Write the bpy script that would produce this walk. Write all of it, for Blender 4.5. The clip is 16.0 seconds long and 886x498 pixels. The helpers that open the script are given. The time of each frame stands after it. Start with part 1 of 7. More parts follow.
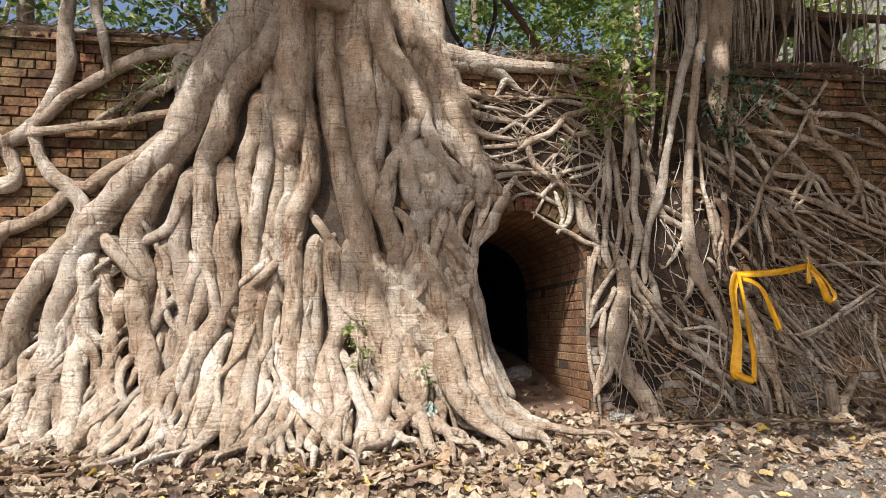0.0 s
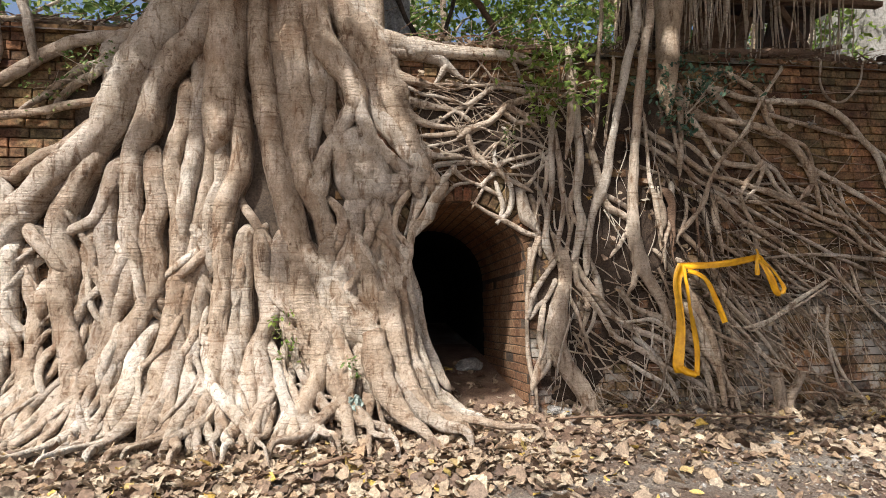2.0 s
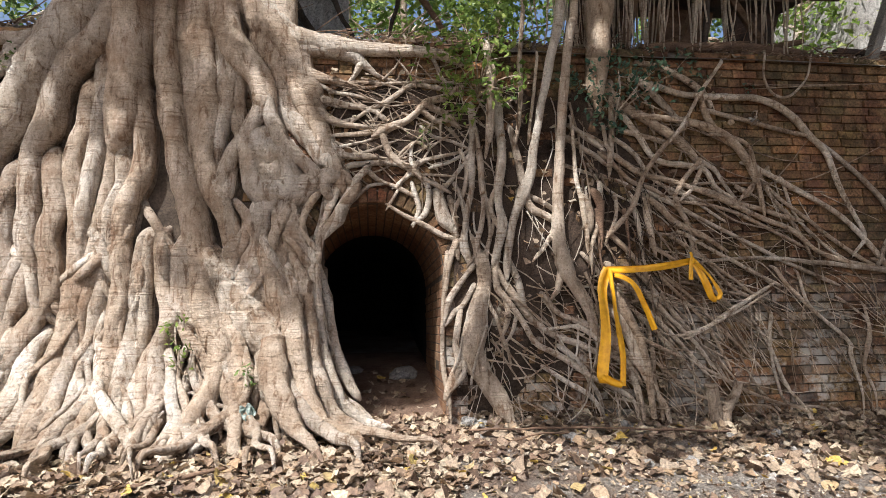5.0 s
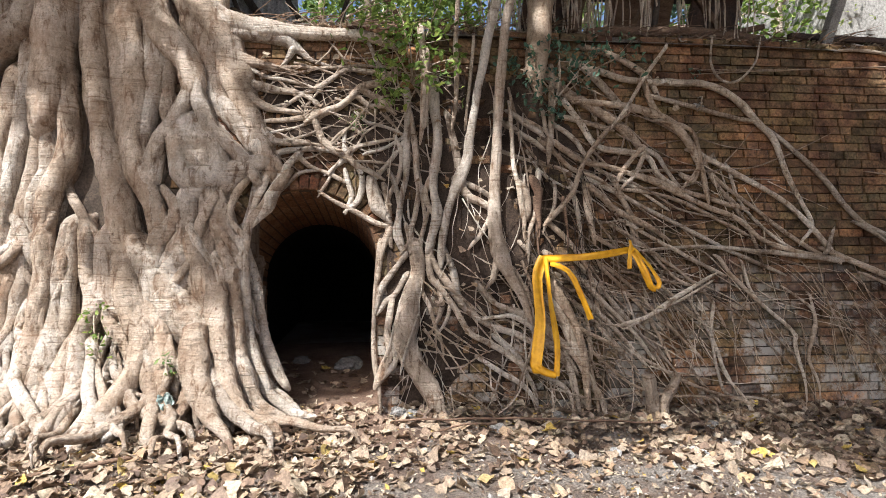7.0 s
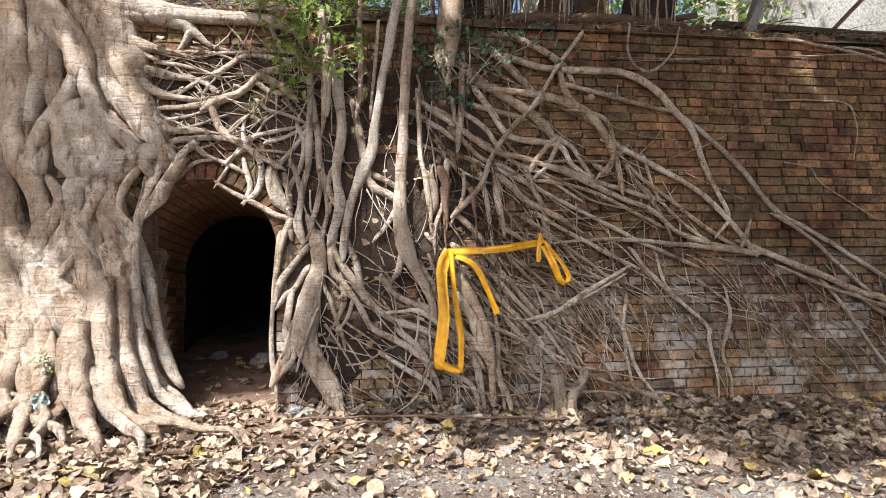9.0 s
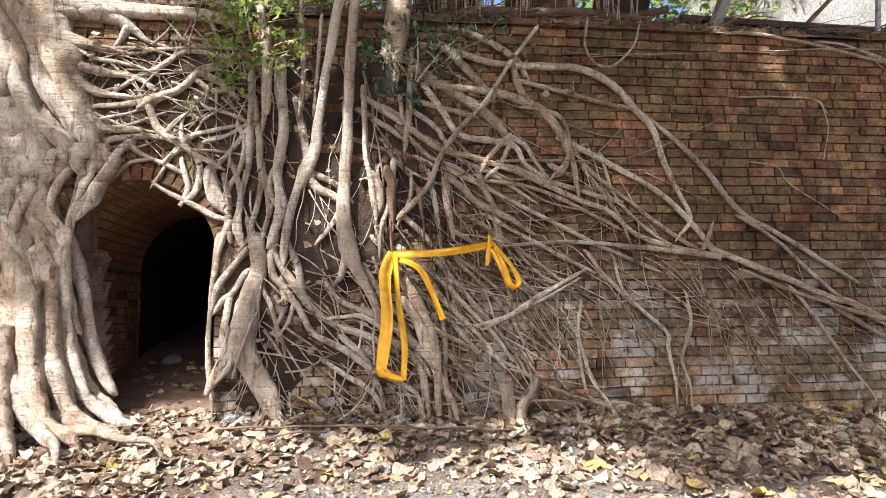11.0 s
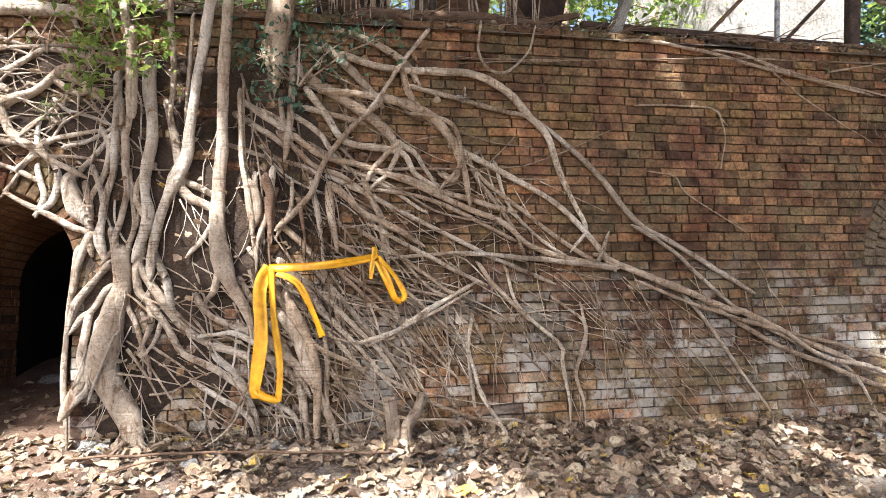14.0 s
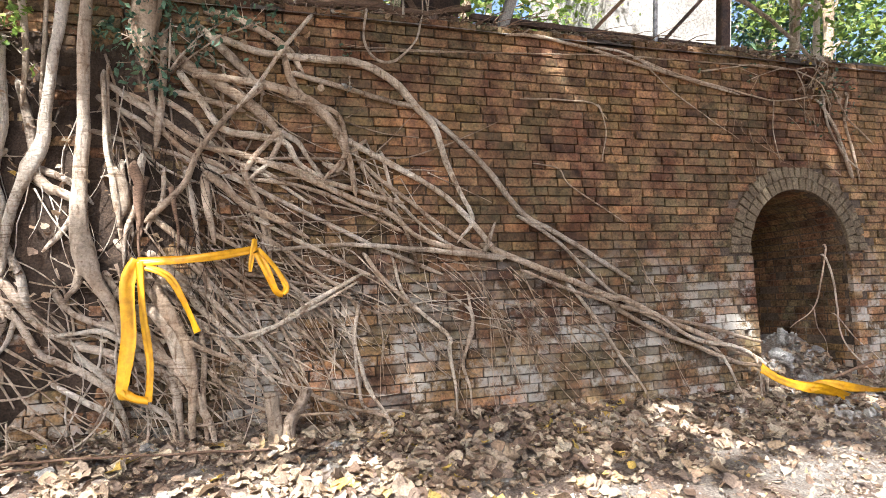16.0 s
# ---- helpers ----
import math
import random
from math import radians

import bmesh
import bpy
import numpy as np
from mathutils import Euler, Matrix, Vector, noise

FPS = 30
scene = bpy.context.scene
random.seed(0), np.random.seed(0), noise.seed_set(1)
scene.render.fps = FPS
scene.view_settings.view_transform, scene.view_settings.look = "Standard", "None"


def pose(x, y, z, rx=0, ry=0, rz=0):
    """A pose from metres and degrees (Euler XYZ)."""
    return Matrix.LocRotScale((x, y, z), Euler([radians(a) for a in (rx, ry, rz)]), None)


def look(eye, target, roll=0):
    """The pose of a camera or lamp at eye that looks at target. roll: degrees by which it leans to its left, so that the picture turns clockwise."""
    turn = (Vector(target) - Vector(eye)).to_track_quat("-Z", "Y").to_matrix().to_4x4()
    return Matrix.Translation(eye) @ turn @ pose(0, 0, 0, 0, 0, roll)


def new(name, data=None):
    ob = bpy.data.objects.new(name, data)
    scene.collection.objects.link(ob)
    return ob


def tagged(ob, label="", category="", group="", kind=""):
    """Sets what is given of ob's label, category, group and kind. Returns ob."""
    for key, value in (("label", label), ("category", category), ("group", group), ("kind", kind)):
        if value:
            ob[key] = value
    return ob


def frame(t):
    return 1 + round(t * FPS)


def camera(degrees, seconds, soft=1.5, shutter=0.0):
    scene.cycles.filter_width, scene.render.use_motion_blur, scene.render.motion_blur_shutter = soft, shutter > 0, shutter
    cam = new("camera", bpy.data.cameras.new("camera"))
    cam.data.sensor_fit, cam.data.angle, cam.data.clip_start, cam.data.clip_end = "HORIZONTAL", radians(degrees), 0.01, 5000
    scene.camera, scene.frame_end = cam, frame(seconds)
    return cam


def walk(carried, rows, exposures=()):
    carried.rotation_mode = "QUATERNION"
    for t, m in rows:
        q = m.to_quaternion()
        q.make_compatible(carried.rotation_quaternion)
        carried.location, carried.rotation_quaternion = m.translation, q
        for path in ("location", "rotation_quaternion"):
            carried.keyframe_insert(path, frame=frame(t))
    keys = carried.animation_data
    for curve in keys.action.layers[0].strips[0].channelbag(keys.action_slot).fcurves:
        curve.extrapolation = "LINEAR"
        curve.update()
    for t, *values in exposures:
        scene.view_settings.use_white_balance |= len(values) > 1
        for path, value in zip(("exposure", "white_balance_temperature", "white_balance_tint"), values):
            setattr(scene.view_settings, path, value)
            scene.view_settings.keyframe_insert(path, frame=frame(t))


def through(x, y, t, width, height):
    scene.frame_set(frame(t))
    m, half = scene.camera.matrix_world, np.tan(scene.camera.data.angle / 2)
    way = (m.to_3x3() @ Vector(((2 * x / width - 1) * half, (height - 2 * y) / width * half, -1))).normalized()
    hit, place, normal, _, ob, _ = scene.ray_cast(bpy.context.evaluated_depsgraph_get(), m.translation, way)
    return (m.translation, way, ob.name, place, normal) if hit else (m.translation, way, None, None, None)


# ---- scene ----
# Everything on the old wall is laid out in the wall's own measures: x along it, h up its face,
# out towards the path. The face leans back by BATTER degrees.
FACE, BATTER = 4.83, 7.5
LEAN = Matrix.Translation((0, FACE, 0)) @ pose(0, 0, 0, -BATTER) @ Matrix.Translation((0, -FACE, 0))

cam = camera(73.0, 16.0, soft=0.6)
PATH = [  # seconds, x, y, z, yaw, pitch, roll, in the wall's measures
    (0.0, -0.805, 0.215, 0.741, -9.79, 7.49, -1.38),
    (0.5, -0.696, 0.216, 0.743, -10.64, 7.53, -1.51),
    (1.0, -0.509, 0.175, 0.749, -10.49, 7.32, -1.71),
    (1.5, -0.333, 0.161, 0.750, -9.32, 7.18, -1.38),
    (2.0, -0.232, 0.204, 0.743, -8.97, 6.57, -1.19),
    (2.5, -0.114, 0.232, 0.711, -9.01, 6.64, -1.26),
    (3.0, 0.028, 0.227, 0.704, -9.01, 6.92, -1.52),
    (3.5, 0.209, 0.222, 0.698, -8.84, 7.08, -1.50),
    (6.0, 0.863, 0.314, 0.712, -6.05, 7.58, -0.84),
    (6.5, 1.010, 0.282, 0.709, -6.11, 7.23, -0.74),
    (7.0, 1.162, 0.304, 0.672, -6.52, 6.77, -0.91),
    (7.5, 1.315, 0.351, 0.682, -7.20, 6.53, -1.00),
    (8.0, 1.518, 0.364, 0.694, -7.73, 5.95, -1.40),
    (8.5, 1.699, 0.358, 0.697, -7.84, 5.92, -1.23),
    (9.0, 1.797, 0.360, 0.695, -7.68, 5.82, -1.04),
    (11.5, 2.366, 0.480, 0.736, -6.81, 5.75, -0.92),
    (12.0, 2.442, 0.493, 0.722, -6.81, 5.76, -0.96),
    (12.5, 2.533, 0.529, 0.719, -7.32, 5.86, -1.03),
    (13.0, 2.661, 0.556, 0.750, -7.89, 6.05, -1.14),
    (13.5, 2.761, 0.568, 0.776, -8.83, 6.29, -1.23),
    (14.0, 2.858, 0.561, 0.800, -10.22, 6.03, -1.37),
    (14.5, 2.963, 0.555, 0.788, -11.38, 5.65, -1.55),
    (15.0, 3.032, 0.550, 0.787, -12.76, 5.48, -1.78),
    (15.5, 3.073, 0.547, 0.772, -15.41, 5.39, -2.12),
    (16.0, 3.119, 0.523, 0.782, -17.61, 5.07, -2.55),
]
walk(cam, [(t, LEAN @ pose(x, y, z, 0, 0, yaw) @ pose(0, 0, 0, 90 + pitch) @ pose(0, 0, 0, 0, 0, roll)) for t, x, y, z, yaw, pitch, roll in PATH],
     exposures=[(0.0, 0.66, 6200, 10), (3.5, 0.70, 6100, 10), (6.5, 0.94, 5850, 10), (9.0, 1.26, 5850, 10), (12.0, 1.62, 5900, 10), (14.5, 1.92, 5900, 10), (16.0, 1.98, 5900, 10)])

# ---- daylight ----
world = bpy.data.worlds.new("sky")
scene.world = world
world.use_nodes = True
wn, wl = world.node_tree.nodes, world.node_tree.links
wn.clear()
sky = wn.new("ShaderNodeTexSky")
sky.sky_type, sky.sun_disc = "NISHITA", False
sky.sun_elevation, sky.sun_rotation = radians(56), radians(222)
bg, wout = wn.new("ShaderNodeBackground"), wn.new("ShaderNodeOutputWorld")
bg.inputs["Strength"].default_value = 0.108
sky.dust_density, sky.air_density = 6.0, 0.85
wl.new(sky.outputs[0], bg.inputs[0])
wl.new(bg.outputs[0], wout.inputs[0])
sun = new("sun", bpy.data.lights.new("sun", "SUN"))
sun.data.energy, sun.data.angle, sun.data.color = 4.8, radians(1.0), (1.0, 0.955, 0.90)
sun.matrix_world = look((-5.0, -5.5, 11.0), (0.0, 0.0, 0.0))

# ---- materials ----
def material(name, rough=0.85, spec=0.3):
    m = bpy.data.materials.new(name)
    m.use_nodes = True
    b = m.node_tree.nodes["Principled BSDF"]
    b.inputs["Roughness"].default_value = rough
    b.inputs["Specular IOR Level"].default_value = spec
    return m, m.node_tree.nodes, m.node_tree.links, b


def noise_node(n, l, scale, detail=4.0, rough=0.6, space="Object", stretch=(1, 1, 1), distortion=0.0):
    c, mp, t = n.new("ShaderNodeTexCoord"), n.new("ShaderNodeMapping"), n.new("ShaderNodeTexNoise")
    mp.inputs["Scale"].default_value = stretch
    t.inputs["Scale"].default_value, t.inputs["Detail"].default_value = scale, detail
    t.inputs["Roughness"].default_value, t.inputs["Distortion"].default_value = rough, distortion
    l.new(c.outputs[space], mp.inputs[0])
    l.new(mp.outputs[0], t.inputs[0])
    return t.outputs["Fac"]


def ramp(n, l, fac, stops):
    r = n.new("ShaderNodeValToRGB")
    while len(r.color_ramp.elements) < len(stops):
        r.color_ramp.elements.new(0.5)
    for e, (p, c) in zip(r.color_ramp.elements, stops):
        e.position = p
        e.color = (*c, 1) if len(c) == 3 else c
    l.new(fac, r.inputs[0])
    return r.outputs[0]


def grey(v):
    return (v, v, v)


def mix(n, l, fac, a, b, kind="MIX"):
    x = n.new("ShaderNodeMix")
    x.data_type, x.blend_type = "RGBA", kind
    for sock, v in ((x.inputs[0], fac), (x.inputs[6], a), (x.inputs[7], b)):
        if isinstance(v, (int, float)):
            sock.default_value = v
        elif isinstance(v, tuple):
            sock.default_value = (*v, 1)
        else:
            l.new(v, sock)
    return x.outputs[2]


def maths(n, l, op, a, b=0.0, clamp=False):
    x = n.new("ShaderNodeMath")
    x.operation, x.use_clamp = op, clamp
    for sock, v in ((x.inputs[0], a), (x.inputs[1], b)):
        if isinstance(v, (int, float)):
            sock.default_value = v
        else:
            l.new(v, sock)
    return x.outputs[0]


def bump(n, l, b, height, strength=0.5, dist=0.01):
    x = n.new("ShaderNodeBump")
    x.inputs["Strength"].default_value, x.inputs["Distance"].default_value = strength, dist
    l.new(height, x.inputs["Height"])
    l.new(x.outputs[0], b.inputs["Normal"])


def chance(n, l):
    """A number of its own for each piece, whether it is an object or an island of a joined mesh."""
    o, g = n.new("ShaderNodeObjectInfo"), n.new("ShaderNodeNewGeometry")
    return maths(n, l, "FRACT", maths(n, l, "ADD", o.outputs["Random"], g.outputs["Random Per Island"]))


def brick_material():
    m, n, l, b = material("old_brick", 0.92, 0.2)
    r = chance(n, l)
    base = ramp(n, l, r, [(0.0, (0.11, 0.060, 0.038)), (0.14, (0.28, 0.120, 0.070)), (0.30, (0.22, 0.125, 0.070)), (0.46, (0.34, 0.150, 0.085)),
                          (0.58, (0.19, 0.125, 0.070)), (0.72, (0.34, 0.175, 0.095)), (0.84, (0.13, 0.080, 0.058)), (0.94, (0.44, 0.20, 0.10)), (0.98, (0.42, 0.27, 0.12)), (1.0, (0.15, 0.115, 0.080))])
    g = n.new("ShaderNodeNewGeometry")
    t1 = n.new("ShaderNodeTexNoise")
    t1.inputs["Scale"].default_value, t1.inputs["Detail"].default_value, t1.inputs["Roughness"].default_value = 2.2, 8, 0.72
    l.new(g.outputs["Position"], t1.inputs[0])
    t2 = n.new("ShaderNodeTexNoise")
    t2.inputs["Scale"].default_value, t2.inputs["Detail"].default_value, t2.inputs["Roughness"].default_value = 45, 5, 0.7
    l.new(g.outputs["Position"], t2.inputs[0])
    base = mix(n, l, 0.6, base, ramp(n, l, t1.outputs["Fac"], [(0.30, (0.30, 0.135, 0.075)), (0.40, (0.15, 0.085, 0.060)), (0.48, (0.26, 0.165, 0.090)), (0.56, (0.15, 0.135, 0.075)), (0.66, (0.28, 0.175, 0.095)), (0.76, (0.24, 0.200, 0.105))]))
    moss = ramp(n, l, t1.outputs["Fac"], [(0.52, grey(0)), (0.66, grey(0.65))])
    col = mix(n, l, moss, base, (0.125, 0.112, 0.058))
    grime = ramp(n, l, t2.outputs["Fac"], [(0.34, grey(0.34)), (0.5, grey(0.85)), (0.66, grey(1.3))])
    col = mix(n, l, 1.0, col, grime, "MULTIPLY")
    own = maths(n, l, "FRACT", maths(n, l, "MULTIPLY", r, 13.7))
    col = mix(n, l, 1.0, col, ramp(n, l, own, [(0.0, grey(0.52)), (0.3, (0.86, 0.86, 0.80)), (0.75, (1.0, 0.99, 0.92)), (1.0, (1.22, 1.17, 1.05))]), "MULTIPLY")
    t4 = n.new("ShaderNodeTexNoise")
    t4.inputs["Scale"].default_value, t4.inputs["Detail"].default_value, t4.inputs["Roughness"].default_value = 1.1, 6, 0.7
    l.new(g.outputs["Position"], t4.inputs[0])
    col = mix(n, l, 1.0, col, ramp(n, l, t4.outputs["Fac"], [(0.36, (0.55, 0.50, 0.46)), (0.5, grey(1.0)), (0.64, (1.40, 1.22, 1.05))]), "MULTIPLY")
    # soot and damp in ragged streaks
    t5 = n.new("ShaderNodeTexNoise")
    t5.inputs["Scale"].default_value, t5.inputs["Detail"].default_value, t5.inputs["Roughness"].default_value = 6.5, 9, 0.78
    l.new(g.outputs["Position"], t5.inputs[0])
    col = mix(n, l, 1.0, col, ramp(n, l, t5.outputs["Fac"], [(0.38, (0.38, 0.36, 0.34)), (0.50, grey(0.95)), (0.64, (1.30, 1.25, 1.2))]), "MULTIPLY")
    # lime bloom on the lower courses, in patches
    s = n.new("ShaderNodeSeparateXYZ")
    l.new(g.outputs["Position"], s.inputs[0])
    low = ramp(n, l, maths(n, l, "MULTIPLY", s.outputs["Z"], 0.5), [(0.0, grey(0.75)), (0.25, grey(0.9)), (0.64, grey(0.0))])
    t3 = n.new("ShaderNodeTexNoise")
    t3.inputs["Scale"].default_value, t3.inputs["Detail"].default_value, t3.inputs["Roughness"].default_value = 3.6, 10, 0.8
    l.new(g.outputs["Position"], t3.inputs[0])
    lime = maths(n, l, "MULTIPLY", ramp(n, l, t3.outputs["Fac"], [(0.47, grey(0)), (0.57, grey(0.95))]), low)
    lime = maths(n, l, "MULTIPLY", lime, maths(n, l, "LESS_THAN", s.outputs["Y"], 5.0))
    each = maths(n, l, "GREATER_THAN", maths(n, l, "FRACT", maths(n, l, "MULTIPLY", r, 7.31)), 0.35)
    lime = maths(n, l, "MULTIPLY", lime, maths(n, l, "ADD", maths(n, l, "MULTIPLY", each, 0.55), 0.25), True)
    col = mix(n, l, lime, col, (0.53, 0.50, 0.43))
    l.new(col, b.inputs["Base Color"])
    bump(n, l, b, t2.outputs["Fac"], 0.8, 0.010)
    return m


def mottled(name, stops, scale, fine, rough=0.9, strength=0.5, dist=0.008, spec=0.25, stretch=(1, 1, 1)):
    """Two scales of mottling with relief, for earth, plaster, bark and stone."""
    m, n, l, b = material(name, rough, spec)
    a = noise_node(n, l, scale, 6, 0.65, stretch=stretch)
    f = noise_node(n, l, fine, 5, 0.7, stretch=stretch)
    col = ramp(n, l, a, stops)
    col = mix(n, l, 1.0, col, ramp(n, l, f, [(0.33, grey(0.42)), (0.65, grey(1.35))]), "MULTIPLY")
    l.new(col, b.inputs["Base Color"])
    bump(n, l, b, maths(n, l, "ADD", f, maths(n, l, "MULTIPLY", a, 0.6)), strength, dist)
    return m


BRICK = brick_material()
MORTAR = mottled("old_mortar", [(0.3, (0.040, 0.029, 0.020)), (0.6, (0.12, 0.088, 0.062))], 3.0, 60.0)
SOIL = mottled("leafy_soil", [(0.3, (0.15, 0.088, 0.058)), (0.45, (0.24, 0.175, 0.130)), (0.58, (0.31, 0.265, 0.215)), (0.72, (0.44, 0.40, 0.345))], 2.6, 75.0, strength=1.0, dist=0.05)


EARTH = mottled("red_brown_earth", [(0.3, (0.11, 0.066, 0.044)), (0.5, (0.18, 0.115, 0.077)), (0.7, (0.25, 0.175, 0.12))], 4.0, 70.0, strength=0.8, dist=0.025)


def bark_material(name, dark, mid, light, rings=(3.5, 3.5, 52)):
    """Smooth fig bark: pale and brown patches, fine creases across the grain."""
    m, n, l, b = material(name, 0.72, 0.3)
    big = noise_node(n, l, 3.2, 6, 0.62)
    fine = noise_node(n, l, 60.0, 6, 0.75)
    ring = noise_node(n, l, 1.0, 4, 0.65, stretch=rings, distortion=0.9)
    crack = noise_node(n, l, 17.0, 8, 0.75, distortion=1.6)
    col = ramp(n, l, big, [(0.28, dark), (0.47, mid), (0.66, light)])
    col = mix(n, l, 1.0, col, ramp(n, l, fine, [(0.36, grey(0.68)), (0.5, grey(0.97)), (0.64, grey(1.14))]), "MULTIPLY")
    some = noise_node(n, l, 1.7, 3, 0.5)
    ringed = maths(n, l, "MULTIPLY", ramp(n, l, some, [(0.42, grey(0.12)), (0.58, grey(1.0))]), 0.9)
    col = mix(n, l, ringed, col, ramp(n, l, ring, [(0.36, (0.52, 0.43, 0.35)), (0.44, grey(0.97)), (0.62, grey(1.08))]), "MULTIPLY")
    col = mix(n, l, 0.8, col, ramp(n, l, crack, [(0.35, (0.28, 0.18, 0.115)), (0.42, grey(1.0))]), "MULTIPLY")
    grain = noise_node(n, l, 1.0, 6, 0.68, stretch=(17, 17, 4), distortion=0.9)
    col = mix(n, l, 0.85, col, ramp(n, l, grain, [(0.36, (0.36, 0.25, 0.165)), (0.46, (0.95, 0.93, 0.90)), (0.6, (1.12, 1.12, 1.12))]), "MULTIPLY")
    lichen = noise_node(n, l, 34.0, 6, 0.75)
    col = mix(n, l, ramp(n, l, lichen, [(0.52, grey(0)), (0.66, grey(0.28))]), col, tuple(min(0.8, c * 1.15) for c in light))
    rust = noise_node(n, l, 6.0, 7, 0.72, stretch=(1, 1, 0.4))
    col = mix(n, l, ramp(n, l, rust, [(0.52, grey(0)), (0.64, grey(0.40))]), col, (0.34, 0.21, 0.125))
    o = n.new("ShaderNodeObjectInfo")
    col = mix(n, l, 1.0, col, ramp(n, l, o.outputs["Random"], [(0.0, (0.80, 0.74, 0.68)), (0.3, (1.04, 0.98, 0.91)), (0.6, (0.88, 0.88, 0.88)), (0.8, (1.18, 1.2, 1.2)), (1.0, (1.3, 1.34, 1.36))]), "MULTIPLY")
    l.new(col, b.inputs["Base Color"])
    h = maths(n, l, "ADD", maths(n, l, "MULTIPLY", ring, 0.9), maths(n, l, "ADD", maths(n, l, "MULTIPLY", fine, 0.5), maths(n, l, "ADD", crack, maths(n, l, "MULTIPLY", grain, 1.2))))
    bump(n, l, b, h, 1.0, 0.026)
    return m


def leaf_material(name, stops, rough=0.6, through=0.25):
    m, n, l, b = material(name, rough, 0.35)
    r = chance(n, l)
    f = noise_node(n, l, 55.0, 5, 0.7)
    col = mix(n, l, 1.0, ramp(n, l, r, stops), ramp(n, l, f, [(0.34, grey(0.5)), (0.64, grey(1.3))]), "MULTIPLY")
    bump(n, l, b, f, 0.6, 0.012)
    l.new(col, b.inputs["Base Color"])
    tr, add, out = n.new("ShaderNodeBsdfTranslucent"), n.new("ShaderNodeMixShader"), n["Material Output"]
    l.new(col, tr.inputs[0])
    add.inputs[0].default_value = through
    l.new(b.outputs[0], add.inputs[1])
    l.new(tr.outputs[0], add.inputs[2])
    l.new(add.outputs[0], out.inputs[0])
    return m


def tape_material():
    m, n, l, b = material("yellow_plastic_tape", 0.38, 0.5)
    f = noise_node(n, l, 22.0, 4, 0.6)
    l.new(ramp(n, l, f, [(0.3, (0.62, 0.28, 0.004)), (0.6, (0.82, 0.43, 0.008))]), b.inputs["Base Color"])
    bump(n, l, b, f, 0.25, 0.006)
    return m


BARK = bark_material("pale_fig_bark", (0.27, 0.185, 0.12), (0.47, 0.385, 0.295), (0.68, 0.60, 0.51))
# Brown fibrous bark, darkened beyond BARK to paint shade into the crevices.
FIBRE_SHADED = bark_material("shaded_fibrous_bark", (0.14, 0.092, 0.062), (0.32, 0.245, 0.178), (0.52, 0.445, 0.36))
BARK_GREY = bark_material("grey_fig_bark", (0.24, 0.185, 0.135), (0.49, 0.415, 0.33), (0.67, 0.60, 0.51))
BARK_DULL = bark_material("dull_root_bark", (0.23, 0.17, 0.118), (0.48, 0.385, 0.285), (0.65, 0.56, 0.455))
THIN_BARK = bark_material("thin_root_bark", (0.14, 0.10, 0.068), (0.33, 0.25, 0.18), (0.50, 0.42, 0.33))
WOOD = mottled("weathered_wood", [(0.3, (0.10, 0.06, 0.038)), (0.6, (0.22, 0.14, 0.09))], 4.0, 50.0, stretch=(1, 1, 4))
DRY = leaf_material("dry_leaves", [(0.0, (0.09, 0.055, 0.034)), (0.14, (0.22, 0.145, 0.095)), (0.30, (0.42, 0.325, 0.22)), (0.42, (0.17, 0.115, 0.085)), (0.54, (0.39, 0.265, 0.155)), (0.68, (0.46, 0.385, 0.28)),
                                   (0.80, (0.26, 0.175, 0.115)), (0.90, (0.55, 0.455, 0.315)), (0.972, (0.38, 0.28, 0.19)), (0.984, (0.58, 0.42, 0.10)), (1.0, (0.52, 0.34, 0.08))], 0.65, 0.2)
GREEN = leaf_material("green_leaves", [(0.0, (0.07, 0.13, 0.03)), (0.5, (0.15, 0.23, 0.06)), (0.85, (0.25, 0.33, 0.10)), (1.0, (0.44, 0.44, 0.15))], 0.35, 0.45)
BLUEGREEN = leaf_material("dark_green_leaves", [(0.0, (0.04, 0.085, 0.055)), (0.6, (0.08, 0.15, 0.09)), (1.0, (0.16, 0.24, 0.13))], 0.4, 0.25)
FAR_GREEN = leaf_material("sunlit_far_leaves", [(0.0, (0.10, 0.16, 0.03)), (0.5, (0.20, 0.29, 0.06)), (1.0, (0.36, 0.42, 0.10))], 0.5, 0.5)
YELLOW = tape_material()
STONE = mottled("pale_rubble", [(0.3, (0.22, 0.20, 0.17)), (0.6, (0.46, 0.44, 0.40))], 16.0, 90.0, strength=0.9, dist=0.02)
CONCRETE = mottled("grey_concrete", [(0.3, (0.15, 0.135, 0.115)), (0.65, (0.32, 0.30, 0.265))], 3.0, 70.0)
AGED_RENDER = mottled("aged_render", [(0.3, (0.24, 0.22, 0.19)), (0.6, (0.38, 0.36, 0.32))], 1.5, 20.0)
PLASTER = mottled("white_plaster", [(0.32, (0.36, 0.35, 0.32)), (0.6, (0.68, 0.67, 0.64))], 14.0, 90.0, strength=0.9, dist=0.02)
STEEL = mottled("rusty_dark_steel", [(0.35, (0.035, 0.028, 0.024)), (0.6, (0.10, 0.06, 0.042))], 5.0, 60.0, 0.7)
GALVANISED = mottled("galvanised_metal", [(0.35, (0.30, 0.30, 0.30)), (0.6, (0.50, 0.50, 0.50))], 4.0, 40.0, 0.5)
# Leaf litter colour that also carries the shade between the roots.
SHADED_MOULD = mottled("shaded_leaf_mould", [(0.3, (0.022, 0.014, 0.009)), (0.6, (0.085, 0.057, 0.038))], 5.0, 80.0, strength=0.9, dist=0.02)
